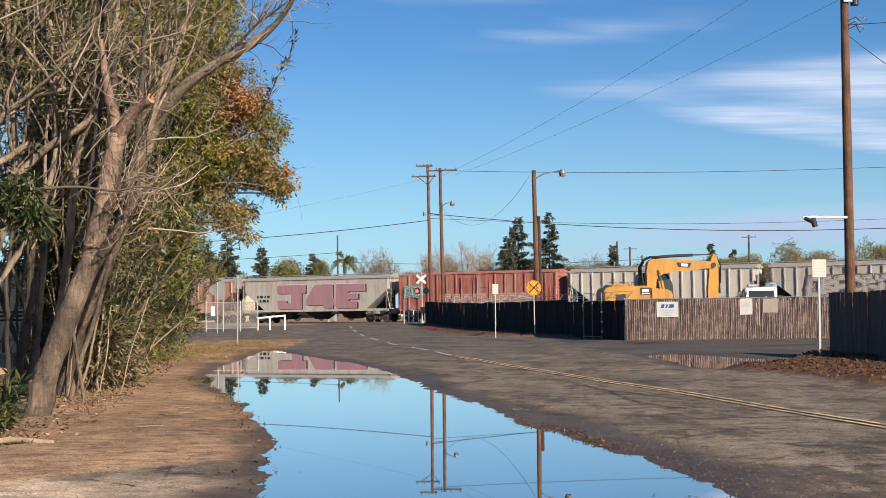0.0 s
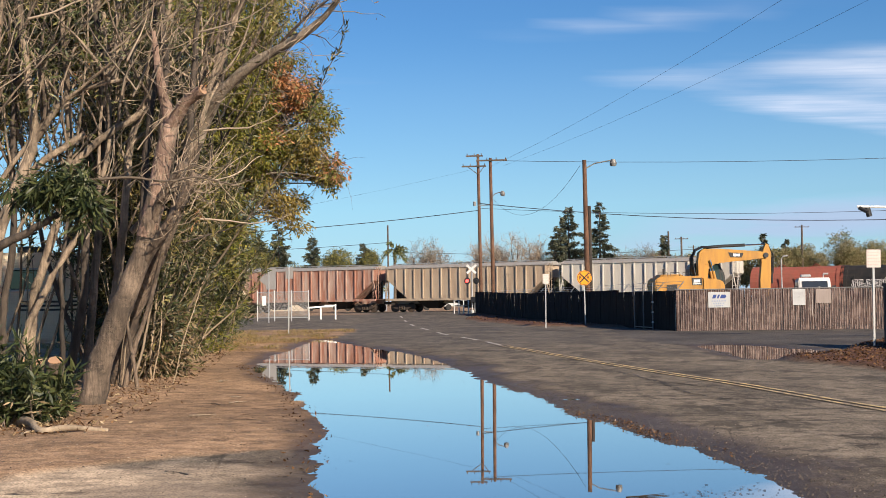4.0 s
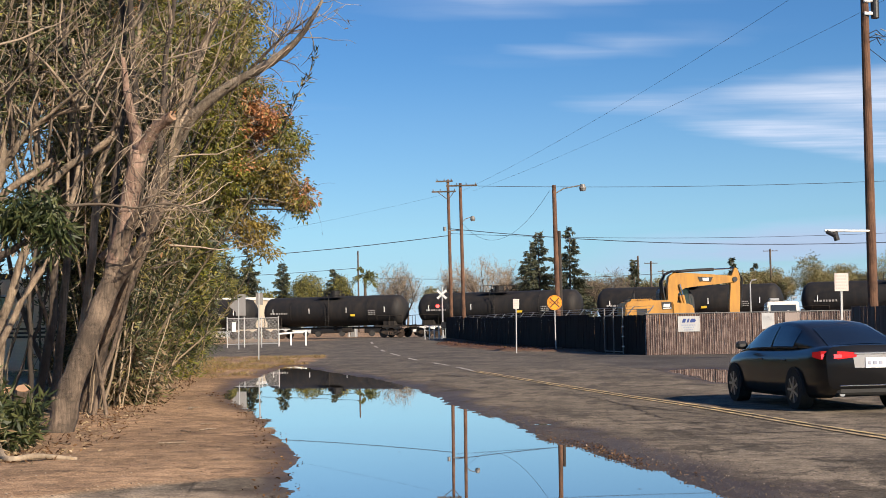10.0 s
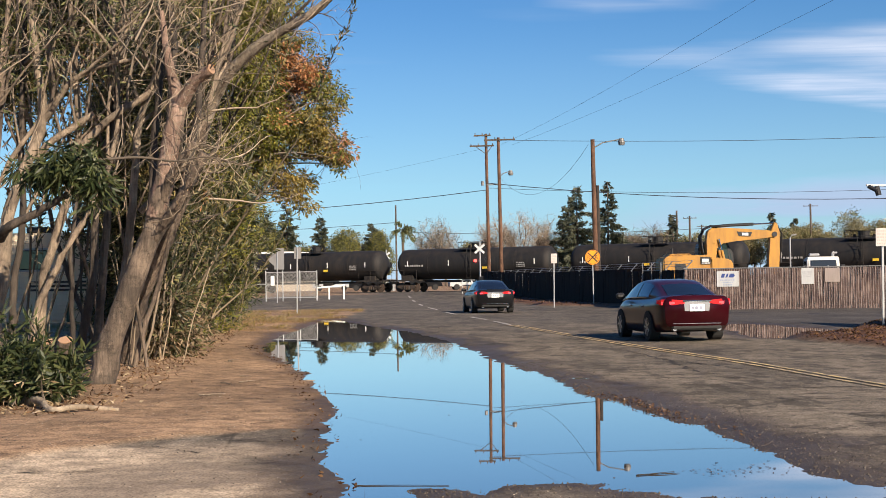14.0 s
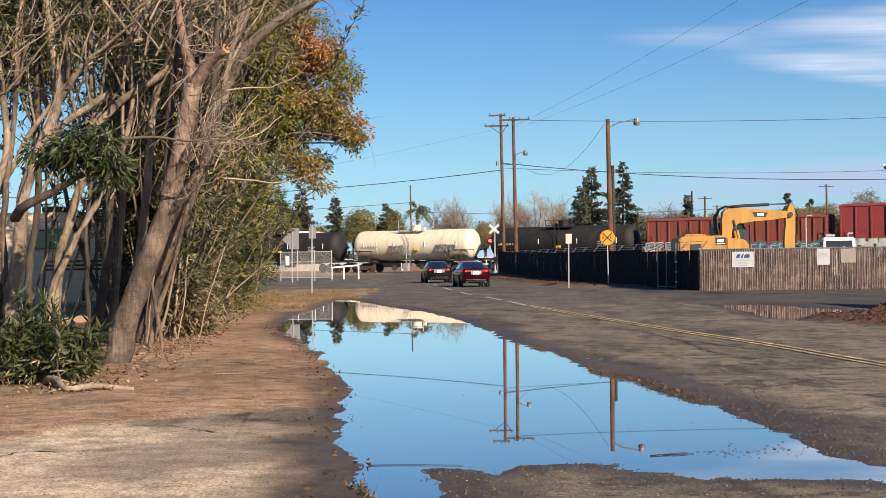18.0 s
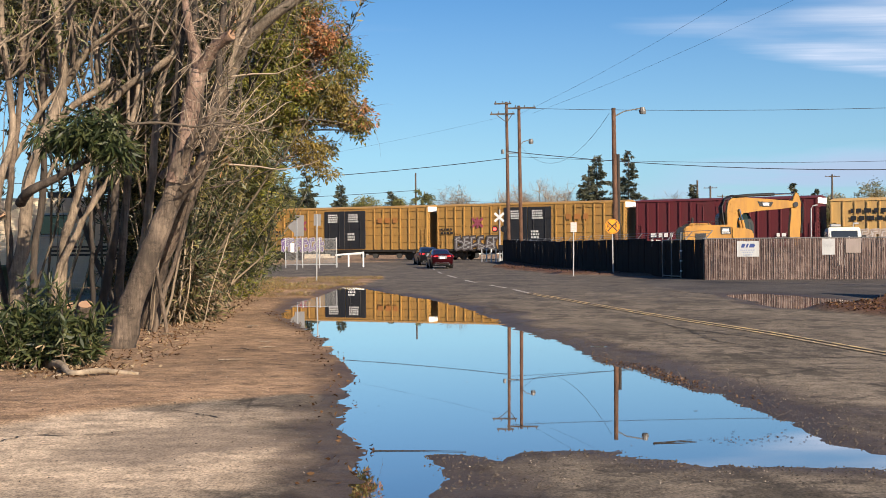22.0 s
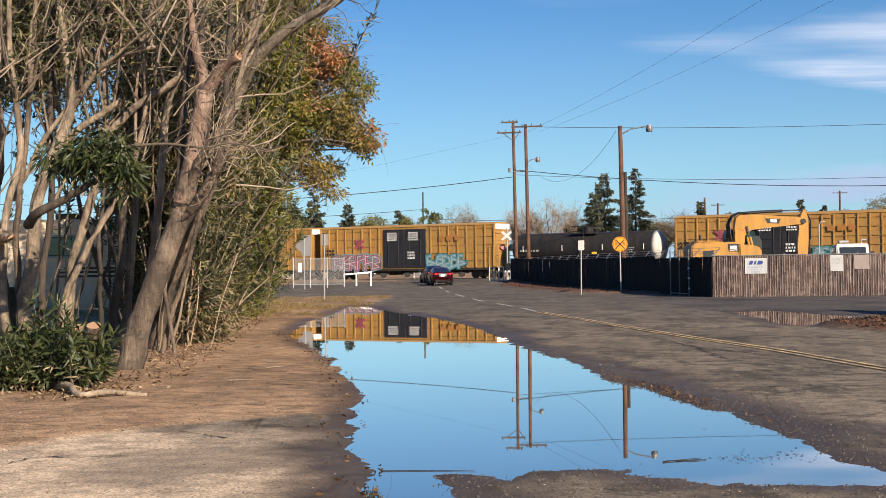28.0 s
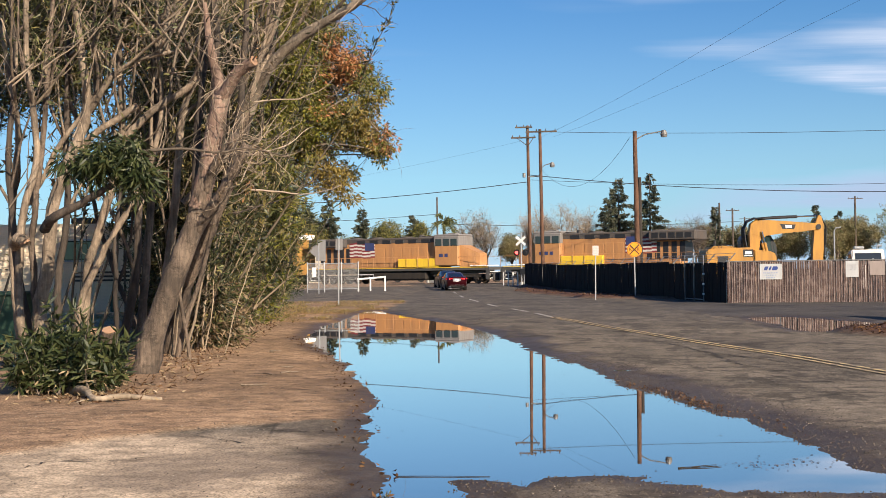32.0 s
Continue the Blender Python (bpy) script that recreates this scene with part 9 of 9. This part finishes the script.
def round_tree(x, y, h, w, seed, mats, label, n=640, size=0.42, leaf=0.3):
    rng = np.random.default_rng(seed)
    t = thing("broadleaf_tree", pose(x, y, lie(x, y)), label, "tree", "far trees")
    wd = Wood()
    wd.add([(0, 0, 0), (0.1, 0, h * 0.4), (0, 0, h * 0.7)], 0.25, 0.08, 6)
    blobs = [(rng.uniform(-0.3, 0.3) * w, rng.uniform(-0.3, 0.3) * w, h * rng.uniform(0.45, 0.8), w * rng.uniform(0.18, 0.32), w * 0.3, h * rng.uniform(0.13, 0.26)) for _ in range(6)]
    for b in blobs:
        wd.add(bend([(0.05, 0, h * 0.3), (b[0] * 0.5, b[1] * 0.5, b[2] - b[5]), b[:3]], 6), 0.1, 0.03, 4)
    wd.make("trunk", t, M["pole_dark"])
    C, P, D = blob_points(rng, blobs, n, 16, size)
    u = np.repeat(rng.random(len(C)), 16)
    cuts = np.linspace(0, 1, len(mats) + 1)
    for m, a, b in zip(mats, cuts, cuts[1:]):
        k = (u >= a) & (u < b)
        leaves("crown", P[k], D[k], leaf, leaf * 0.5, t, M[m], seed)


def bare_tree(x, y, h, w, seed, mat="twig_dark", label="leafless tree with fine twigs beyond the tracks", n=150):
    rng = np.random.default_rng(seed)
    t = thing("bare_tree", pose(x, y, lie(x, y)), label, "tree", "far trees")
    wd, tips = Wood(), []
    wd.add([(0, 0, 0), (0.1, 0, h * 0.25), (0, 0, h * 0.45)], 0.25, 0.14, 6)
    for _ in range(11):
        a = rng.uniform(0, math.tau)
        q = sprout(rng, (0, 0, h * rng.uniform(0.2, 0.45)), (math.cos(a) * 0.7 * w / h, math.sin(a) * 0.7 * w / h, 0.8), h * rng.uniform(0.4, 0.65), 9, 0.12, 0.03)
        wd.add(q, 0.1, 0.02, 4)
        tips.append(q)
    wd.make("trunk", t, M["pole_dark"])
    tw = Wood()
    sub = []
    for q in tips:
        side_twigs(rng, tw, q, n // 4, h * 0.18, 0.03, up=0.5, out=(0, 0, 0), seg=3, tips=sub)
    for q in list(sub):
        side_twigs(rng, tw, q, 4, h * 0.1, 0.022, up=0.5, out=(0, 0, 0), seg=3)
    tw.make("twig_mass", t, M[mat], kind="stuff")


def palm(x, y, h, seed):
    rng = np.random.default_rng(seed)
    t = thing("palm_tree", pose(x, y, lie(x, y)), "palm tree with drooping fronds beyond the tracks", "tree", "far trees")
    wd = Wood()
    wd.add([(0, 0, 0), (0.1, 0, h * 0.5), (0, 0, h - 1.2)], 0.3, 0.22, 8)
    wd.make("trunk", t, M["pole_dark"])
    P, D = [], []
    for k in range(34):
        a, e = rng.uniform(0, math.tau), rng.uniform(-0.7, 1.3)
        for f in np.linspace(0.15, 1, 9):
            p = np.array((math.cos(a) * math.cos(e) * 2.4 * f, math.sin(a) * math.cos(e) * 2.4 * f, h - 1.2 + math.sin(e) * 2.2 * f - 0.9 * f * f))
            for _ in range(3):
                P.append(p)
                D.append((math.cos(a) + rng.normal(0, 0.5), math.sin(a) + rng.normal(0, 0.5), math.sin(e) - 0.8 * f + rng.normal(0, 0.4)))
    leaves("crown", np.array(P), np.array(D), 0.8, 0.14, t, M["leaf_far"], seed)


def build_far_trees():
    spruce(13.4, 246, 17.4, 10.5, 1)
    spruce(12.3, 254, 16.0, 8.5, 14)
    spruce(18.9, 246, 18.2, 9.5, 2)
    spruce(-39.0, 250, 15.2, 8.5, 3)
    spruce(-43.4, 252, 13.4, 8.0, 20)
    spruce(30.8, 250, 12.2, 2.8, 4, "thin dark conifer beyond the tracks")
    spruce(50.8, 262, 12.8, 2.2, 5, "thin dark conifer beyond the tracks")
    spruce(56.5, 270, 12.0, 2.4, 15, "thin dark conifer beyond the tracks")
    spruce(-33.0, 252, 12.9, 5.6, 6)
    spruce(-23.6, 252, 11.6, 6.0, 21)
    palm(-17.9, 250, 11.6, 7)
    G, Y = ("leaf_far", "leaf_far_lime", "needle", "leaf_far_lime"), ("leaf_far_gold", "leaf_far_gold", "leaf_far_gold", "leaf_far")
    lab, lab2 = "dark green tree beyond the tracks", "olive-gold tree beyond the tracks"
    for k, (x, y, h, w, m) in enumerate(((-41.5, 250, 11.4, 7, G), (-46, 255, 12.5, 8, G), (-29.2, 246, 11.2, 8, G), (-34.5, 250, 9.5, 6, G), (-22.2, 250, 10.6, 5.5, G), (-53, 240, 13, 9, G),
                                        (-26, 260, 9.5, 6, G), (63, 250, 12.6, 9, Y), (71, 255, 11.4, 9, Y), (79, 250, 12.4, 9, Y), (47, 260, 10.6, 7, Y), (56, 255, 10.0, 7, Y), (36.5, 258, 9.6, 7, Y), (42, 262, 9.2, 6, Y),
                                        (24.5, 258, 9.4, 6, Y), (52, 250, 10.4, 8, Y), (59.5, 262, 11.2, 8, Y), (67, 262, 11.6, 9, Y), (75, 262, 11.2, 9, Y), (32.5, 262, 9.6, 7, Y), (87, 250, 13, 9, Y), (-62, 240, 14, 10, G), (8.5, 262, 9.6, 6, G), (-6, 266, 8.4, 6, Y))):
        round_tree(x, y, h, w, 60 + k, m, lab if m is G else lab2, n=900)
    bare_tree(-10.2, 250, 12.6, 7, 8, label="pale leafless tree with fine twigs beyond the tracks", mat="twig")
    bare_tree(3.0, 245, 13.4, 11, 9, mat="twig_brown")
    bare_tree(-1.5, 252, 11.4, 8, 16, mat="twig_brown")
    bare_tree(7.5, 250, 12.0, 8, 17, mat="twig_brown")
    bare_tree(27.2, 250, 10.6, 6, 10)
    bare_tree(23.4, 250, 9.8, 5, 18)
    bare_tree(-14.0, 256, 10.4, 5, 19, mat="twig")


M["twig_brown"] = twig_mat("twig_brown", (0.19, 0.14, 0.1), (0.34, 0.265, 0.195))
build_far_trees()

# ---- clouds ----


def cloud_sheet():
    """Thin cirrus high up, and pale haze with a bank of stratus down to the horizon."""
    m = Mat("cirrus_and_haze")
    v = m.coords((0.0016, 0.0022, 1))
    warp = m.mix(0.3, v, m.n("TexNoise", Scale=1.6, Detail=3.0).outputs["Color"])
    f = m.noise(warp, 1.6, 8, 0.55)
    wisps = m.noise(m.coords((0.0012, 0.011, 1)), 1.2, 6, 0.6)
    fray = m.math("MULTIPLY", m.ramp(f, [(0.34, 0.3), (0.6, 1.0)]), m.ramp(wisps, [(0.3, 0.45), (0.66, 1.0)]))
    a = m.math("MULTIPLY", fray, m.attr("veil_amount"))
    haze, bank = m.attr("haze_amount"), m.attr("bank_amount")
    bank = m.math("MULTIPLY", bank, m.ramp(m.noise(m.coords((0.0008, 0.0008, 0.007)), 1.5, 6, 0.55), [(0.32, 0.0), (0.54, 1.0)]))
    col = m.mix(m.ramp(haze, [(0.0, 0.0), (0.3, 1.0)]), (0.52, 0.55, 0.62), (0.34, 0.43, 0.67))
    col = m.mix(bank, col, (0.29, 0.36, 0.49))
    a = m.math("MAXIMUM", m.math("MAXIMUM", a, haze), bank)
    tr, em, mx = m.n("BsdfTransparent"), m.n("Emission"), m.n("MixShader")
    m.link(col, em.inputs["Color"])
    m.link(a, mx.inputs[0])
    m.link(tr.outputs[0], mx.inputs[1])
    m.link(em.outputs[0], mx.inputs[2])
    m.link(mx.outputs[0], m.out.inputs[0])
    xs = np.linspace(-3000, 3400, 81)
    flat = np.linspace(600, 3500, 50)
    turn = np.linspace(0, math.pi / 2, 26)[1:]
    ys = np.r_[flat, 3500 + 600 * np.sin(turn)]
    zs = np.r_[flat * 0 + 330, 330 * np.cos(turn) - 4 * np.sin(turn)]
    gx, gy = np.meshgrid(xs, ys)
    x, y, z = gx.ravel(), gy.ravel(), np.repeat(zs, 81)
    el, az = np.degrees(np.arctan2(z, np.hypot(x, y))), np.degrees(np.arctan2(x, y))

    def puff(a0, e0, sa, se, tilt=0.0):
        """A soft patch at a bearing and height in degrees."""
        u = az - a0
        w = el - e0 - tilt * u
        return np.exp(-np.abs(u / sa) ** 2.6 - np.abs(w / se) ** 2.2)
    veil = 1.1 * puff(17.4, 9.35, 6.0, 0.42, 0.03) + 0.95 * puff(18.0, 8.4, 5.0, 0.8, -0.05) + 1.7 * puff(16.4, 6.85, 6.2, 0.5, -0.2) + 0.8 * puff(27, 7.4, 7, 1.9)
    veil = veil + 0.55 * puff(6.2, 11.3, 4.2, 0.24, 0.08) + 0.4 * puff(6.6, 9.0, 2.4, 0.3, 0.03) + 1.1 * puff(3.5, 13.4, 4.5, 0.32, 0.03) + 0.3 * puff(-12, 9, 7, 0.5)
    haze = 0.68 * np.exp(-np.maximum(el, 0) / 3.4) * step(12, 8, el)
    bank = 0.95 * puff(14.5, 3.1, 8.5, 0.85, 0.02) + 0.55 * puff(7, 1.9, 7, 0.6)
    me = sheet("cirrus_cloud", np.column_stack((x, y, z)).tolist(), [(j * 81 + i, j * 81 + i + 1, (j + 1) * 81 + i + 1, (j + 1) * 81 + i) for j in range(len(ys) - 1) for i in range(80)], m.m)
    for key, val in (("veil_amount", np.clip(veil, 0, 1)), ("haze_amount", haze), ("bank_amount", np.clip(bank, 0, 1))):
        me.attributes.new(key, "FLOAT", "POINT").data.foreach_set("value", val.astype(np.float32))
    ob = tagged(new("cirrus_cloud", me), "thin white cirrus streaks and pale haze in a blue sky", "sky", kind="structure")
    ob.visible_shadow = False


cloud_sheet()


# ---- litter on the ground ----


def litter(name, label, place, count, size, mats, seed, flat=0.25, lift=0.008):
    rng = np.random.default_rng(seed)
    p = place(rng, count)
    z = relief(p[:, 0], p[:, 1])[0]
    z = np.maximum(z, 0.0) + lift
    P = np.column_stack((p, z))
    D = np.column_stack((rng.normal(0, 1, len(p)), rng.normal(0, 1, len(p)), np.abs(rng.normal(0, 1, len(p))) * flat))
    holder = thing(name, pose(0, 0, 0), label, "litter", kind="stuff")
    cuts = np.linspace(0, 1, len(mats) + 1)
    u = rng.random(len(p))
    for m, a, b in zip(mats, cuts, cuts[1:]):
        k = (u >= a) & (u < b)
        leaves("fallen_leaf", P[k], D[k], size[0], size[1], holder, M[m], seed, fold=0.12 * min(1.0, flat * 2), level=flat < 0.25)


def area(x0, x1, y0, y1, keep):
    def place(rng, n):
        out = np.empty((0, 2))
        while len(out) < n:
            p = np.column_stack((rng.uniform(x0, x1, n * 4), rng.uniform(y0, y1, n * 4)))
            out = np.concatenate((out, p[keep(p[:, 0], p[:, 1], rng.random(len(p)))]))
        return out[:n]
    return place


def shore(lo, hi):
    return lambda x, y, u: (lambda d: (d > lo) & (d < hi))(signed(PUDDLE, x, y) + fbm(x * 1.7, y * 0.9, 3) * 0.34 + u * 0.1)


def pebbles(name, label, place, count, size, material, seed):
    """Small uneven stones, joined."""
    rng = np.random.default_rng(seed)
    p = place(rng, count)
    z = relief(p[:, 0], p[:, 1])[0]
    base = np.array([(1, 0, 0), (0.3, 0.95, 0), (-0.8, 0.6, 0), (-0.7, -0.7, 0), (0.4, -0.9, 0), (0, 0, 0.8)])
    s = size * rng.uniform(0.4, 1.6, count) ** 1.5
    V = base[None] * s[:, None, None] * rng.uniform(0.6, 1.4, (count, 6, 3))
    V += np.column_stack((p, z - 0.003))[:, None]
    F = [(6 * k + i, 6 * k + (i + 1) % 5, 6 * k + 5) for k in range(count) for i in range(5)]
    tagged(new(name, sheet(name, V.reshape(-1, 3).tolist(), F, material, False)), label, "litter", kind="stuff")


def build_litter():
    M["leaf_brown"] = leaf_mat("leaf_brown", (0.045, 0.026, 0.016), (0.1, 0.055, 0.03), (0.22, 0.13, 0.07), spec=0.0, rough=0.9, thin=0.05)
    M["leaf_mulch"] = leaf_mat("leaf_mulch", (0.06, 0.028, 0.016), (0.105, 0.05, 0.027), (0.19, 0.1, 0.055), thin=0.05)
    M["stone_pale"] = twig_mat("stone_grit", (0.16, 0.13, 0.1), (0.42, 0.36, 0.29))
    M["stone"] = twig_mat("stone_chip", (0.025, 0.02, 0.016), (0.085, 0.068, 0.053))
    litter("leaf_litter", "brown fallen leaves along the muddy shore", area(-6, -0.9, 8, 32, lambda x, y, u: shore(-0.02, 0.38)(x, y, u) & (x < -0.9 - (y - 9) * 0.06)), 230, (0.05, 0.026), ("leaf_brown", "leaf_brown", "leaf_brown"), 1, 0.3)
    litter("leaf_litter", "scattered dry leaves on the dirt", area(-8, -1.6, 12.5, 42, lambda x, y, u: (signed(PUDDLE, x, y) > 0.3) & (u < np.clip(0.25 + (-2.5 - x) * 0.12, 0, 1))), 420, (0.055, 0.022), ("leaf_brown", "leaf_brown", "leaf_brown", "leaf_dry"), 2, 0.2)
    litter("leaf_litter", "dry leaves heaped under the shrubs", area(-9, -4.6, 15, 40, lambda x, y, u: np.abs(x + 4.9 + (y - 15) * 0.14) < 0.75), 1300, (0.09, 0.022), ("leaf_dry", "leaf_brown", "leaf_brown", "leaf_brown"), 3, 0.5)
    litter("leaf_litter", "pale dry leaves round the bush and the root", area(-6.2, -4.2, 14.9, 16.6, lambda x, y, u: u < np.exp(-((x + 5.3) / 0.6) ** 2)), 170, (0.08, 0.024), ("leaf_dry", "leaf_dry", "leaf_brown"), 13, 0.6)
    litter("leaf_litter", "small russet leaves washed up along the road edge", area(0.8, 3.0, 11.5, 19.0, lambda x, y, u: shore(0.02, 0.3)(x, y, u) & (u < np.exp(-((y - 16.0) / 1.6) ** 2) + 0.08)), 420, (0.03, 0.018), ("leaf_brown", "leaf_brown", "leaf_mulch"), 14, 0.4)
    litter("floating_litter", "dark leaves and bits floating on the puddle", area(0.75, 2.3, 9.6, 11.4, lambda x, y, u: (signed(PUDDLE, x, y) < -0.08) & (u < 0.9 * np.exp(-((y - 10.4 - (x - 1.2) * 0.3) / 0.22) ** 2) * (0.15 + (x > 1.35)))), 70, (0.035, 0.018), ("leaf_brown",), 4, 0.0, 0.004)
    litter("floating_litter", "dark leaves and bits floating on the puddle", area(-1.6, 2.0, 9.8, 26, lambda x, y, u: signed(PUDDLE, x, y) < -0.15), 18, (0.04, 0.018), ("leaf_brown",), 5, 0.0, 0.004)
    litter("leaf_litter", "brown leaf mulch by the board fence", area(6.3, 15, 20, 46, lambda x, y, u: relief(x, y)[4] > 0.5), 9000, (0.075, 0.035), ("leaf_brown", "leaf_brown", "leaf_mulch", "leaf_brown"), 6, 0.4)
    litter("leaf_litter", "dead leaves along the dark fence", area(-2, 9, 64, 112, lambda x, y, u: (relief(x, y)[4] > 0.5) & (y < 112)), 1300, (0.12, 0.06), ("leaf_brown", "leaf_mulch", "leaf_brown"), 7, 0.8)
    litter("dry_grass", "orange-brown dry grass tufts on the verge", area(-16, -5.3, 40, 72, lambda x, y, u: (relief(x, y)[2] > 0.35) & (signed(PUDDLE, x, y) > 0.25)), 12000, (0.11, 0.02), ("leaf_tan", "leaf_gold", "leaf_olive", "leaf_tan"), 8, 1.3)
    pebbles("gravel", "loose stones along the wet road edge", area(-1, 3.4, 8.2, 24, lambda x, y, u: shore(0.0, 0.9)(x, y, u) & (x > -0.7) & (u < 1.05 - np.abs(signed(PUDDLE, x, y)))), 9000, 0.008, M["stone"], 9)
    pebbles("gravel", "pale grit on the old asphalt and dirt", area(-5.5, 3, 8.2, 18, lambda x, y, u: signed(PUDDLE, x, y) > 0.25), 5000, 0.005, M["stone_pale"], 20)
    pebbles("gravel", "loose stones on the old asphalt and dirt", area(-6, 3, 8.2, 20, lambda x, y, u: signed(PUDDLE, x, y) > 0.1), 2200, 0.006, M["stone"], 10)
    rng = np.random.default_rng(12)
    for k in range(16):
        x, y = rng.uniform(-6.0, -2.4), rng.uniform(14.5, 26)
        if x < -4.9 - (y - 15) * 0.14:
            x += 1.6
        s = thing("stick", pose(x, y, lie(x, y) + 0.012, 0, 0, rng.uniform(0, 180)), "short pale stick lying on the dirt", "stick", "fallen sticks")
        w = Wood()
        w.add(sprout(rng, (0, 0, 0), (1, 0, 0), rng.uniform(0.15, 0.5), 6, 0.25) * (1, 1, 0.15), 0.011, 0.005, 5)
        w.make("wood", s, M["bark_pale"])
    s = thing("stick", pose(0.95, 10.32, 0.004), "dark twig floating on the puddle", "stick", "fallen sticks")
    w = Wood()
    w.add(bend([(0, 0, 0), (0.1, 0.05, 0.002), (0.22, 0.03, 0), (0.33, 0.1, 0)], 9), 0.005, 0.002, 5)
    w.add(bend([(0.1, 0.05, 0), (0.2, 0.12, 0), (0.3, 0.17, 0)], 7), 0.004, 0.002, 5)
    w.make("wood", s, M["crack"])
    s = thing("stick", pose(-1.1, 9.93, 0.004), "thin dark stick floating at the puddle's edge", "stick", "fallen sticks")
    w = Wood()
    w.add(bend([(0, 0, 0), (0.3, 0.01, 0), (0.68, -0.03, 0)], 7), 0.0035, 0.002, 5)
    w.make("wood", s, M["crack"])


build_litter()


def motions():
    key_train()
    key_car(GREY_CAR, [0, 9.4, 10, 10.5, 11.5, 12.2, 13, 14, 15.5, 17, 18, 19, 20, 21, 22, 23, 24, 32], [-66, 17.2, 22.3, 26.6, 36.8, 44.2, 51.8, 60.0, 72, 83.5, 90.5, 97, 102.5, 106.5, 109.3, 111, 111.6, 111.6], ((22, 31, 44, 60, 83, 100, 111.6), (-0.36, -0.2, 0.05, 0.42, 0.4, 0.0, -0.8)))
    key_car(RED_CAR, [0, 12.4, 13, 13.5, 14.2, 15.5, 17, 18, 19, 20, 21, 22, 23, 24, 25, 32], [-92, 16.0, 21.3, 26.0, 33.6, 50.5, 66, 75, 82, 88.5, 94, 98.5, 101.8, 103.8, 104.5, 104.5], ((21, 31, 40, 85, 104.5), (0.47, 0.23, 0.3, -0.25, -0.45)))


motions()
